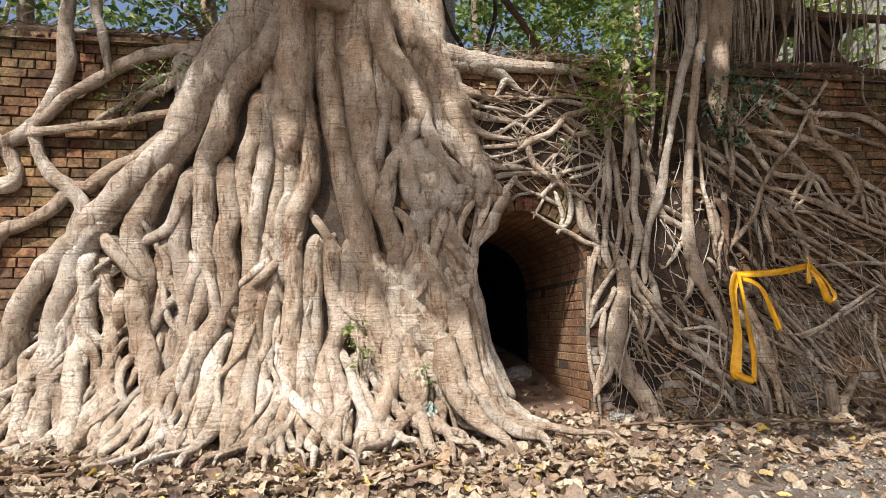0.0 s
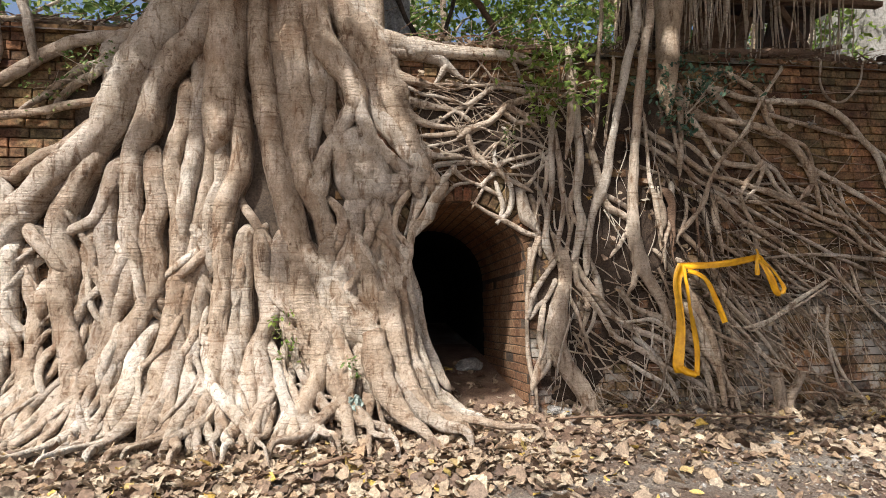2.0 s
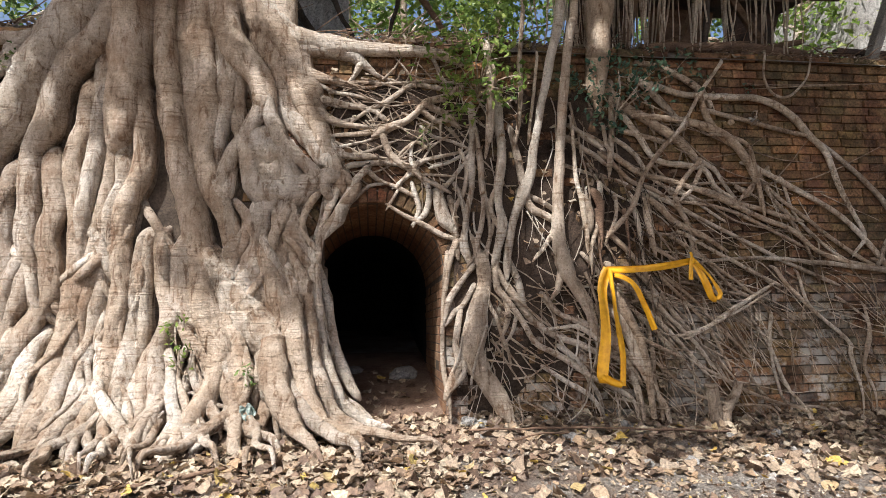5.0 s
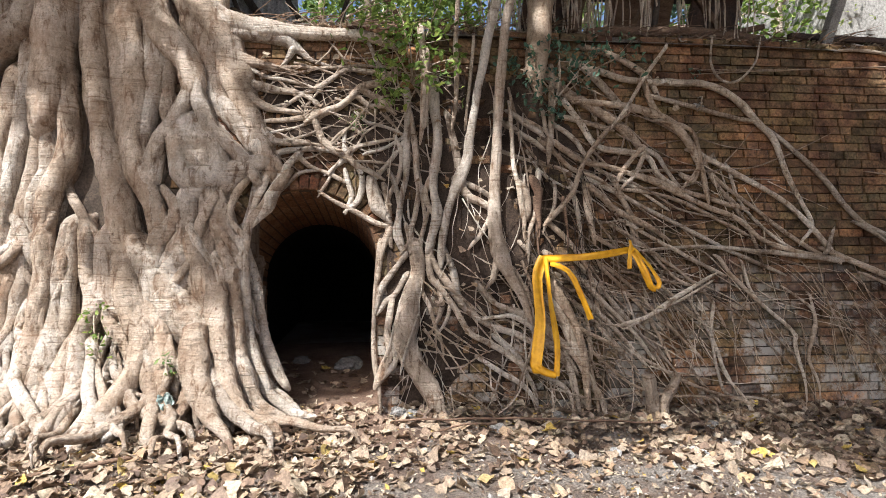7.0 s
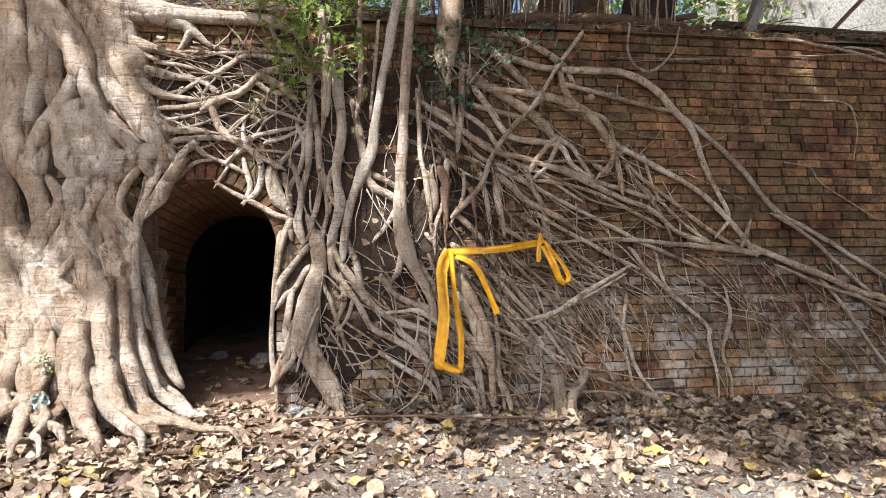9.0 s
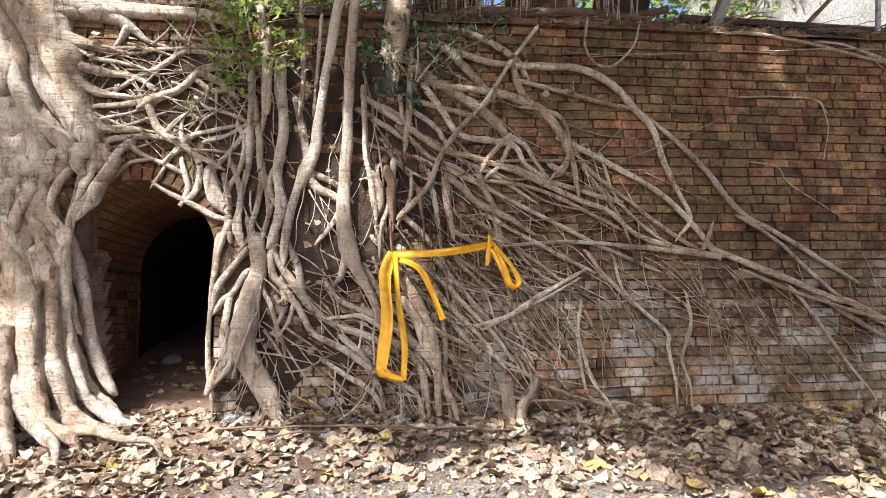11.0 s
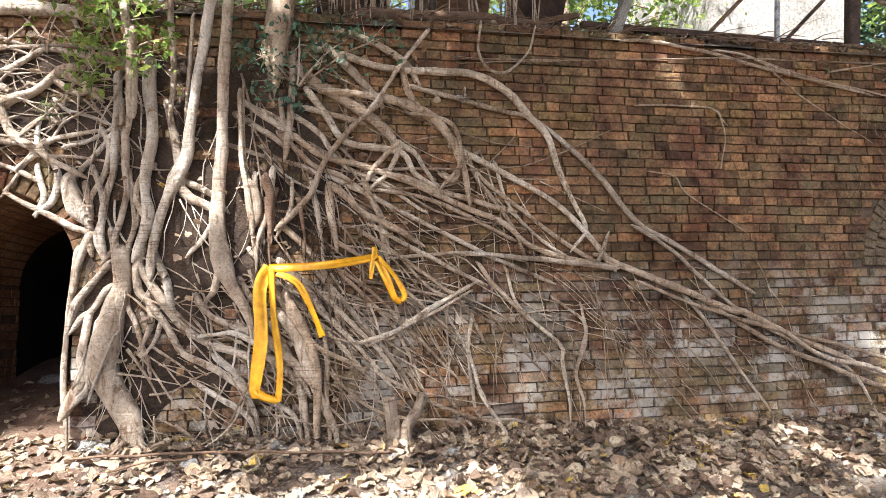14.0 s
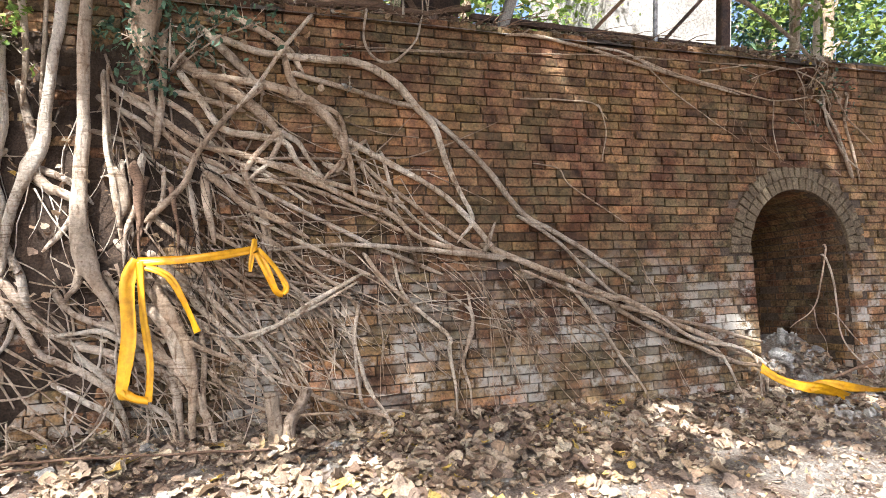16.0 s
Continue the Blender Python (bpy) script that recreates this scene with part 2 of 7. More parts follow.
VAULT_BRICK = mottled("stained_vault_brick", [(0.3, (0.13, 0.062, 0.034)), (0.5, (0.24, 0.130, 0.068)), (0.7, (0.31, 0.20, 0.115))], 3.5, 40.0, strength=0.9, dist=0.012)
ARCH_BRICK = mottled("mortar_smeared_brick", [(0.3, (0.075, 0.052, 0.032)), (0.5, (0.145, 0.108, 0.066)), (0.7, (0.20, 0.160, 0.10))], 9.0, 60.0, strength=0.9, dist=0.012)
# Near-black colour stands in for the unlit depth of the tunnels.
PASSAGE_SHADE = mottled("passage_shade_brick", [(0.3, (0.006, 0.005, 0.004)), (0.6, (0.016, 0.012, 0.010))], 4.0, 50.0)

# ---- building helpers ----
def W(x, h, out=0.0):
    """A place by the wall's measures."""
    return LEAN @ Vector((x, FACE - out, h))


def mesh_of(name, bm, mat, smooth=False):
    me = bpy.data.meshes.new(name)
    bm.to_mesh(me)
    bm.free()
    me.materials.append(mat)
    if smooth:
        me.shade_smooth()
    return me


def thing(name, me, label, category, group="", kind="", at=None):
    ob = new(name, me)
    if at is not None:
        ob.matrix_world = at
    return tagged(ob, label, category, group, kind)


def empty(name, label, category, at=(0, 0, 0), group="", kind=""):
    ob = new(name)
    ob.location = at
    return tagged(ob, label, category, group, kind)


def part(name, bm, mat, parent, label="", smooth=True):
    """One mesh, built at its place in the world, under a thing or under a part."""
    me = bm if isinstance(bm, bpy.types.Mesh) else mesh_of(name, bm, mat, smooth)
    ob = new(name, me)
    ob.parent = parent
    ob.matrix_parent_inverse = Matrix.Translation(-parent.location)
    return tagged(ob, label)


def raw(name, verts, faces, mat, smooth=True):
    me = bpy.data.meshes.new(name)
    me.from_pydata(verts, [], faces)
    me.materials.append(mat)
    if smooth:
        me.shade_smooth()
    me.update()
    return me


def arch_face(bm, x0, x1, h0, top, cx, a, spring, out0, steps=20):
    """Front of a wall between x0 and x1 with an arched hole of half width a."""
    def v(x, h):
        return bm.verts.new(W(x, h, out0))
    bm.faces.new([v(x0, h0), v(cx - a, h0), v(cx - a, top), v(x0, top)])
    bm.faces.new([v(cx + a, h0), v(x1, h0), v(x1, top), v(cx + a, top)])
    for i in range(steps):
        p, q = math.pi * (1 - i / steps), math.pi * (1 - (i + 1) / steps)
        xa, xb = cx + a * math.cos(p), cx + a * math.cos(q)
        bm.faces.new([v(xa, spring + a * math.sin(p)), v(xb, spring + a * math.sin(q)), v(xb, top), v(xa, top)])


def ground_z(x, y):
    """Height of the ground: it falls to the east and banks up against the wall."""
    d = FACE - y
    z = -0.02 - 0.030 * min(max(x - 1.0, 0.0), 7.5) + 0.05 * min(max(-0.6 - x, 0.0), 3.2)
    z += 0.075 * max(0.0, min(1.0, 1 - d / 0.5)) ** 2 * (1.0 if abs(x - 0.63) > 0.7 else 0.3)
    z += 0.16 * math.exp(-((x - 8.0) / 0.5) ** 2 - ((y - 5.0) / 0.4) ** 2) + 0.30 * math.exp(-((x - 7.9) / 0.55) ** 2) * max(0.0, min(1.0, (y - 4.75) / 0.35))
    if y > FACE + 0.1:
        z += min((y - FACE) * 0.06, 0.12)
    return z + 0.018 * noise.noise((x * 1.3, y * 1.3, 0.0)) + 0.008 * noise.noise((x * 5, y * 5, 3.0))


ARCHES = ((0.63, 0.55, 1.12), (8.00, 0.59, 1.10))
TOP = 2.95


# ---- ground, one sheet to the horizon ----
def build_ground():
    xs = [-400, -120, -40, -14] + [-8 + 0.1 * i for i in range(200)] + [18, 45, 130, 400]
    ys = [-400, -120, -40, -12] + [-6 + 0.1 * i for i in range(160)] + [16, 45, 130, 400]
    verts, faces = [], []
    for y in ys:
        for x in xs:
            verts.append((x, y, ground_z(max(-8, min(12, x)), max(-6, min(10, y)))))
    w = len(xs)
    for j in range(len(ys) - 1):
        for i in range(w - 1):
            faces.append((j * w + i, j * w + i + 1, (j + 1) * w + i + 1, (j + 1) * w + i))
    thing("ground", raw("ground", verts, faces, SOIL), "grey-brown trodden soil strewn with dry leaves", "ground", kind="structure")


build_ground()


def build_tunnel_floor():
    """Bare red-brown earth, trodden into the first tunnel's mouth."""
    verts, faces, nx, ny = [], [], 34, 66
    for j in range(ny):
        for i in range(nx):
            x, y = -0.15 + 0.05 * i, 3.95 + 0.05 * j
            rim = min((x + 0.1) / 0.2, (1.45 - x) / 0.2, (y - 4.05) / 0.3) + 0.9 * noise.noise((x * 2.5, y * 2.5, 12.0)) - (0.4 if y < 4.6 else 0.0)
            z = ground_z(x, y) + 0.010 * min(1.0, max(-2.0, rim)) + 0.006 * noise.noise((x * 9, y * 9, 5.0))
            verts.append((x, y, z))
    for j in range(ny - 1):
        for i in range(nx - 1):
            faces.append((j * nx + i, j * nx + i + 1, (j + 1) * nx + i + 1, (j + 1) * nx + i))
    thing("ground_tunnel_floor", raw("ground_tunnel_floor", verts, faces, EARTH), "bare red-brown earth trodden into the tunnel mouth", "ground", kind="structure")


build_tunnel_floor()


# ---- the old brick wall with its two tunnels ----
def build_wall():
    bm = bmesh.new()
    (c1, a1, s1), (c2, a2, s2) = ARCHES
    arch_face(bm, -9.0, 4.5, -0.6, TOP - 0.02, c1, a1, s1, -0.020)
    arch_face(bm, 4.5, 16.0, -0.6, TOP - 0.02, c2, a2, s2, -0.020)
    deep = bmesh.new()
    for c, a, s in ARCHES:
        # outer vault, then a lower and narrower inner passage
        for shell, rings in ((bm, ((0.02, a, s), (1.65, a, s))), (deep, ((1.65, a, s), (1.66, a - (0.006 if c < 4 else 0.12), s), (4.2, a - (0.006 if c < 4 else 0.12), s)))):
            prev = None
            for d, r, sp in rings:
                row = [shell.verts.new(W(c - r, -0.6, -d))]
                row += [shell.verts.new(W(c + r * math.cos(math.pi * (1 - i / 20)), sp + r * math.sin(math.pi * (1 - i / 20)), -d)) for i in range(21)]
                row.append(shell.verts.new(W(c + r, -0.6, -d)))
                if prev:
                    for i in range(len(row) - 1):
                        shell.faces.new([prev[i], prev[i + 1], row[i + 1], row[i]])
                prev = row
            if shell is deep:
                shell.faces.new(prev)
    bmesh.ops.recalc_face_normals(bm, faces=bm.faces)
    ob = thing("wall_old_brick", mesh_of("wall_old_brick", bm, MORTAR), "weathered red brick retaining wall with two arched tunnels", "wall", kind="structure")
    part("passage", deep, PASSAGE_SHADE, ob, "inner passages with their darkness painted on", smooth=False)
    return ob


WALL = build_wall()


def bank_z(y):
    """Height of the soil bank behind the wall's top."""
    return TOP - 0.06 + 0.22 * min(1.0, max(0.0, y - 5.16) / 0.45) + 0.04 * max(0.0, y - 6)


def build_terrace():
    """The bank that the wall holds, with its trodden top."""
    verts, faces = [], []
    xs = [-40.0, -20.0] + [-9 + 0.25 * i for i in range(101)] + [25.0, 45.0]
    ys = [5.16, 5.24, 5.35, 5.5, 5.7, 6.0, 6.5, 7.2, 8.5, 11.0, 16.0, 30.0, 60.0]
    for y in ys:
        for x in xs:
            verts.append((x, y, bank_z(y) + 0.05 * noise.noise((x * 1.1, y * 1.1, 5.0)) * min(1.0, (y - 5.1) * 3)))
    w = len(xs)
    for j in range(len(ys) - 1):
        for i in range(w - 1):
            faces.append((j * w + i, j * w + i + 1, (j + 1) * w + i + 1, (j + 1) * w + i))
    thing("ground_terrace", raw("ground_terrace", verts, faces, SOIL), "dark soil bank on top of the old wall", "ground", kind="structure")


build_terrace()

# ---- the strangler figs ----
def curve_points(pts, step):
    """Smooth line through places with radii: rows of (place, radius)."""
    rows = [pts[0]] + list(pts) + [pts[-1]]
    out = []
    for i in range(1, len(rows) - 2):
        (a, _), (b, rb), (c, rc), (d, _) = rows[i - 1:i + 3]
        n = max(2, int((c - b).length / step))
        for k in range(n):
            t = k / n
            p = 0.5 * (2 * b + (c - a) * t + (2 * a - 5 * b + 4 * c - d) * t * t + (3 * b - a - 3 * c + d) * t ** 3)
            out.append((p, rb + (rc - rb) * t))
    out.append(rows[-2])
    return out


def tube(verts, faces, pts, sides=10, step=0.03, lumps=0.14, wander=0.0, seed=0.0):
    """Sweeps a knobbly round along pts, adding to verts and faces."""
    line = curve_points(pts, step)
    up, first = None, len(verts)
    for i, (p, r) in enumerate(line):
        t = (line[min(i + 1, len(line) - 1)][0] - line[max(i - 1, 0)][0])
        t = t.normalized() if t.length > 1e-6 else Vector((0, 0, 1))
        up = (up if up is not None else t.orthogonal())
        up = (up - t * up.dot(t)).normalized()
        side = t.cross(up)
        if wander:
            p = p + wander * Vector(noise.noise_vector((p.x * 5 + seed, p.y * 5, p.z * 5)))
        r *= 1 + (0.16 if r < 0.12 else 0.06) * noise.noise((p.x * 4.5 + seed, p.y * 4.5, p.z * 4.5))
        for k in range(sides):
            a = 2 * math.pi * k / sides
            way = up * math.cos(a) + side * math.sin(a)
            q = p + way * r
            f = 1 + lumps * (noise.noise((q.x * 11 + seed, q.y * 11, q.z * 3.5)) + 0.7 * noise.noise((q.x * 30, q.y * 30 + seed, q.z * 9)) + 0.35 * noise.noise((q.x * 70, q.y * 70, q.z * 38)))
            f += 0.5 * lumps * math.sin(3 * a + seed + 2.5 * noise.noise((p.x * 2, p.y * 2, p.z * 2)))
            verts.append(p + way * (r * f))
    n = len(line)
    for i in range(n - 1):
        for k in range(sides):
            a, b = first + i * sides + k, first + i * sides + (k + 1) % sides
            faces.append((a, b, b + sides, a + sides))
    faces.append(tuple(range(first + sides - 1, first - 1, -1)))
    faces.append(tuple(range(first + (n - 1) * sides, first + n * sides)))


def flare(tree, x, h):
    """How far a tree's roots stand out from the wall's face, more towards the ground."""
    if tree is banyan:
        return 0.48 * max(0.0, 1 - max(h, -0.1) / 0.9) ** 2 * max(0.2, min(1.0, 0.65 - 1.3 * x))
    return 0.10 * max(0.0, 1 - max(h, -0.1) / 0.6) ** 2


banyan = empty("banyan_tree", "huge pale strangler fig whose roots flow down the brick wall", "tree", W(-1.1, 0.0, 0.45))
fig = empty("fig_tree", "slender strangler fig with pale netted roots beside the tunnel", "tree", W(1.6, 0.0, 0.12))
climber = empty("fig_tree", "brown-trunked fig with long slanting roots across the bricks", "tree", W(2.9, 0.0, 0.12))
ROOT_BARK = {banyan: BARK, fig: BARK_GREY, climber: BARK_DULL}


WOOD_LINES = []  # the banyan's thick roots, which its fused wood follows


def root(tree, off, *pts, bark=None):
    """A root of a tree: its distance from the wall, then x, h and radius along it."""
    verts, faces = [], []
    big = max(r for _, _, r in pts)
    if tree is banyan and big > 0.035:
        WOOD_LINES.append((off, pts))
    hang = 0.19 if tree is fig and pts[0][1] > 2.6 and pts[0][0] > 1.4 else 0.0  # stems that hang plumb off the leaning wall
    line = [(W(x, h, off + flare(tree, x, h) + hang * max(0.0, h - 1.9)), r) for x, h, r in pts]
    (x0, h0, r0), (x, h, r) = pts[0], pts[-1]
    if h0 > 3.0:
        # a stem that goes on up to the crown
        line.insert(0, (line[0][0] + Vector((-0.1 * (x0 + 1.0) if tree is banyan else 0.05, 0.15, 1.4)), r0 * 0.95))
    else:
        ahead = (line[1][0] - line[0][0]).normalized()
        line.insert(0, (line[0][0] - ahead * (0.02 + r0 * 0.9) + Vector((0, 1.3 * r0 + 0.03, 0)), r0 * 0.45))
    ahead = (line[-1][0] - line[-2][0]).normalized()
    end = line[-1][0] + ahead * (0.05 + r)
    if h < 0.25:
        end.z = min(end.z, ground_z(end.x, end.y) - 0.05)
    elif tree is banyan:
        end.y += r
    line.append((end, r * 0.3))
    tube(verts, faces, line, 20 if big > 0.06 else 14 if big > 0.03 else 9, 0.016 if big > 0.03 else 0.024, 0.12 if tree is banyan else 0.10,
         0.006 if h0 > 2.9 or tree is not banyan else 0.018 if 0.05 < big < 0.12 else 0.012, x * 3.7 + h)
    part("root" if big < 0.15 else "trunk", raw("root", verts, faces, bark or ROOT_BARK[tree]), None, tree)



root(banyan, 0.06, (-1.17, 3.77, 0.192), (-1.16, 3.05, 0.172), (-1.16, 2.64, 0.159), (-1.18, 2.29, 0.138), (-1.22, 2.09, 0.086))
root(banyan, 0.05, (-1.07, 2.46, 0.080), (-1.04, 2.06, 0.085), (-1.05, 1.83, 0.077), (-1.14, 1.64, 0.084), (-1.16, 1.36, 0.075), (-1.14, 1.02, 0.082), (-1.17, 0.65, 0.070), (-1.17, 0.38, 0.065), (-1.20, 0.07, 0.041))
root(banyan, 0.03, (-1.23, 2.37, 0.064), (-1.19, 2.06, 0.062), (-1.16, 1.79, 0.069), (-1.24, 1.60, 0.061), (-1.24, 1.36, 0.057), (-1.27, 1.10, 0.053), (-1.31, 0.85, 0.053), (-1.33, 0.53, 0.048), (-1.34, 0.24, 0.043), (-1.39, 0.02, 0.031))
root(banyan, 0.05, (-0.94, 3.80, 0.112), (-0.93, 3.07, 0.096), (-0.89, 2.61, 0.092), (-0.83, 2.20, 0.094), (-0.76, 1.88, 0.100), (-0.68, 1.57, 0.106), (-0.62, 1.31, 0.113), (-0.58, 1.01, 0.135), (-0.53, 0.80, 0.143), (-0.44, 0.56, 0.096), (-0.46, 0.33, 0.079), (-0.56, 0.12, 0.069), (-0.62, -0.06, 0.033))
root(banyan, 0.03, (-0.67, 3.83, 0.163), (-0.66, 3.10, 0.118), (-0.62, 2.67, 0.101), (-0.59, 2.35, 0.095), (-0.61, 2.03, 0.093), (-0.55, 1.76, 0.092), (-0.43, 1.53, 0.084), (-0.38, 1.27, 0.076), (-0.43, 0.92, 0.098), (-0.34, 0.58, 0.096), (-0.28, 0.30, 0.072), (-0.18, 0.05, 0.035))
root(banyan, 0.04, (-1.35, 3.72, 0.252), (-1.43, 3.23, 0.222), (-1.62, 2.92, 0.198), (-1.78, 2.64, 0.186), (-1.90, 2.39, 0.156), (-2.01, 2.11, 0.112), (-2.17, 1.94, 0.104), (-2.37, 1.72, 0.105), (-2.53, 1.49, 0.105), (-2.65, 1.31, 0.105), (-2.68, 1.10, 0.097), (-2.75, 0.88, 0.089), (-2.75, 0.63, 0.080), (-2.70, 0.36, 0.071), (-2.67, 0.09, 0.045))
root(banyan, 0.05, (-1.29, 3.24, 0.154), (-1.38, 2.90, 0.150), (-1.55, 2.71, 0.148), (-1.67, 2.47, 0.121), (-1.70, 2.21, 0.103), (-1.79, 1.99, 0.087), (-1.79, 1.74, 0.082), (-1.79, 1.44, 0.077), (-1.76, 1.19, 0.069), (-1.82, 0.93, 0.069), (-1.88, 0.69, 0.061), (-1.90, 0.44, 0.045))
root(banyan, 0.03, (-1.41, 2.50, 0.081), (-1.44, 2.23, 0.079), (-1.52, 1.96, 0.070), (-1.50, 1.69, 0.069), (-1.45, 1.45, 0.076), (-1.45, 1.19, 0.076), (-1.47, 0.90, 0.076), (-1.51, 0.62, 0.075), (-1.52, 0.35, 0.066), (-1.54, 0.07, 0.035))
root(banyan, 0.05, (-1.34, 2.72, 0.061), (-1.35, 2.40, 0.064), (-1.36, 2.14, 0.063), (-1.39, 1.83, 0.069), (-1.42, 1.57, 0.069), (-1.44, 1.36, 0.061))
root(banyan, 0.02, (-1.24, 2.17, 0.055), (-1.27, 1.84, 0.058), (-1.31, 1.53, 0.061), (-1.36, 1.30, 0.061), (-1.37, 1.02, 0.057), (-1.41, 0.69, 0.053), (-1.41, 0.46, 0.044))
root(banyan, 0.07, (-1.93, 2.27, 0.088), (-2.16, 1.98, 0.096), (-2.36, 1.77, 0.096), (-2.54, 1.54, 0.096), (-2.69, 1.36, 0.089), (-2.86, 1.12, 0.082), (-3.00, 0.89, 0.074), (-3.02, 0.59, 0.057))
root(banyan, 0.03, (-2.05, 1.95, 0.088), (-2.19, 1.69, 0.088), (-2.27, 1.40, 0.095), (-2.19, 1.18, 0.094), (-2.21, 0.93, 0.086), (-2.16, 0.64, 0.085), (-2.07, 0.37, 0.075), (-2.14, 0.13, 0.044))
root(banyan, 0.02, (-1.91, 1.87, 0.079), (-1.97, 1.53, 0.078), (-1.96, 1.24, 0.078), (-1.90, 0.95, 0.069), (-1.96, 0.71, 0.062), (-1.98, 0.52, 0.053))
root(banyan, 0.05, (-1.66, 1.95, 0.078), (-1.62, 1.65, 0.077), (-1.64, 1.36, 0.076), (-1.61, 1.09, 0.083), (-1.67, 0.85, 0.083), (-1.81, 0.58, 0.090), (-1.95, 0.39, 0.082), (-2.05, 0.22, 0.066), (-2.08, 0.07, 0.036))
root(banyan, 0.13, (-2.42, 1.39, 0.047), (-2.32, 1.27, 0.043), (-2.21, 1.14, 0.038))
root(banyan, 0.05, (-2.57, 1.26, 0.080), (-2.58, 0.96, 0.072), (-2.57, 0.72, 0.072), (-2.57, 0.50, 0.071), (-2.51, 0.23, 0.061), (-2.46, 0.04, 0.044))
root(banyan, 0.03, (-2.49, 1.24, 0.056), (-2.42, 0.96, 0.056), (-2.38, 0.72, 0.055), (-2.36, 0.42, 0.054), (-2.29, 0.20, 0.052), (-2.26, 0.06, 0.033))
root(banyan, 0.08, (-2.22, 1.11, 0.078), (-2.21, 0.93, 0.085), (-2.17, 0.75, 0.081), (-2.10, 0.54, 0.068), (-2.08, 0.38, 0.052))
root(banyan, 0.05, (-2.70, 0.77, 0.060), (-2.82, 0.58, 0.060), (-2.84, 0.37, 0.055), (-2.79, 0.09, 0.038))
root(banyan, 0.00, (-2.86, 1.25, 0.066), (-3.00, 0.99, 0.067), (-3.03, 0.74, 0.067), (-2.92, 0.55, 0.065), (-2.78, 0.29, 0.055), (-2.65, 0.07, 0.038))
root(banyan, 0.03, (-3.27, 1.24, 0.064), (-3.15, 1.46, 0.059), (-2.99, 1.53, 0.050), (-2.83, 1.64, 0.050), (-2.69, 1.79, 0.050), (-2.58, 1.81, 0.037))
root(banyan, 0.02, (-3.32, 1.80, 0.061), (-3.10, 1.83, 0.060), (-3.08, 1.93, 0.051), (-3.16, 2.08, 0.052), (-3.31, 2.17, 0.053))
root(banyan, 0.03, (-2.58, 1.81, 0.049), (-2.44, 1.94, 0.049), (-2.29, 2.03, 0.041), (-2.10, 2.21, 0.041))
root(banyan, 0.03, (-2.98, 2.24, 0.056), (-2.92, 2.02, 0.042), (-2.82, 1.87, 0.050), (-2.71, 1.79, 0.058), (-2.61, 1.65, 0.065), (-2.68, 1.48, 0.065))
root(banyan, 0.03, (-2.78, 3.42, 0.051), (-2.81, 2.96, 0.058), (-2.79, 2.75, 0.066), (-2.82, 2.57, 0.056), (-2.95, 2.29, 0.056), (-3.12, 2.13, 0.052), (-3.33, 2.03, 0.044))
root(banyan, 0.06, (-1.93, 2.88, 0.042), (-2.25, 2.81, 0.051), (-2.47, 2.67, 0.047), (-2.70, 2.50, 0.043), (-2.93, 2.27, 0.043))
root(banyan, 0.08, (-1.67, 2.40, 0.032), (-1.93, 2.39, 0.032), (-2.21, 2.33, 0.029), (-2.51, 2.26, 0.029), (-2.79, 2.22, 0.029), (-2.94, 2.19, 0.034))
root(banyan, 0.05, (-1.95, 2.83, 0.038), (-2.07, 2.60, 0.037), (-2.21, 2.50, 0.033), (-2.35, 2.30, 0.021))
root(banyan, 0.05, (-1.99, 2.69, 0.029), (-2.19, 2.61, 0.029), (-2.39, 2.43, 0.025), (-2.56, 2.29, 0.017))
root(banyan, 0.09, (-2.58, 3.31, 0.040), (-2.53, 2.95, 0.035), (-2.48, 2.70, 0.030))
root(banyan, 0.06, (-1.92, 1.75, 0.051), (-2.03, 1.52, 0.047), (-2.17, 1.40, 0.039))
root(banyan, 0.08, (-0.45, 3.82, 0.134), (-0.51, 3.28, 0.119), (-0.42, 2.87, 0.107), (-0.23, 2.62, 0.101), (-0.17, 2.42, 0.087))
root(banyan, 0.06, (-0.17, 2.47, 0.072), (-0.30, 2.17, 0.063), (-0.42, 1.98, 0.058), (-0.47, 1.74, 0.053), (-0.39, 1.42, 0.057), (-0.40, 1.14, 0.056), (-0.52, 0.84, 0.052))
root(banyan, 0.08, (-0.17, 2.46, 0.068), (-0.07, 2.15, 0.055), (0.07, 1.99, 0.051), (0.21, 1.87, 0.051), (0.29, 1.73, 0.039))
root(banyan, 0.04, (-0.35, 3.65, 0.115), (-0.20, 3.22, 0.111), (-0.03, 3.00, 0.101), (0.20, 2.93, 0.084), (0.43, 2.90, 0.064), (0.72, 2.89, 0.052), (1.07, 2.88, 0.044), (1.29, 2.82, 0.036))
root(banyan, 0.02, (-0.04, 3.02, 0.093), (0.01, 2.71, 0.099), (0.12, 2.45, 0.098), (0.23, 2.21, 0.089), (0.32, 1.98, 0.088), (0.39, 1.79, 0.071))
root(banyan, 0.00, (-0.36, 2.75, 0.066), (-0.39, 2.46, 0.064), (-0.36, 2.23, 0.071), (-0.28, 2.00, 0.086), (-0.19, 1.86, 0.101))
root(banyan, 0.03, (-0.19, 2.14, 0.102), (-0.25, 1.91, 0.116), (-0.17, 1.75, 0.116), (0.02, 1.76, 0.109), (-0.04, 1.97, 0.110), (-0.17, 2.04, 0.086))
root(banyan, 0.04, (0.36, 1.88, 0.071), (0.17, 1.79, 0.086), (-0.07, 1.69, 0.085), (-0.20, 1.57, 0.076), (-0.23, 1.31, 0.068), (-0.28, 1.14, 0.045))
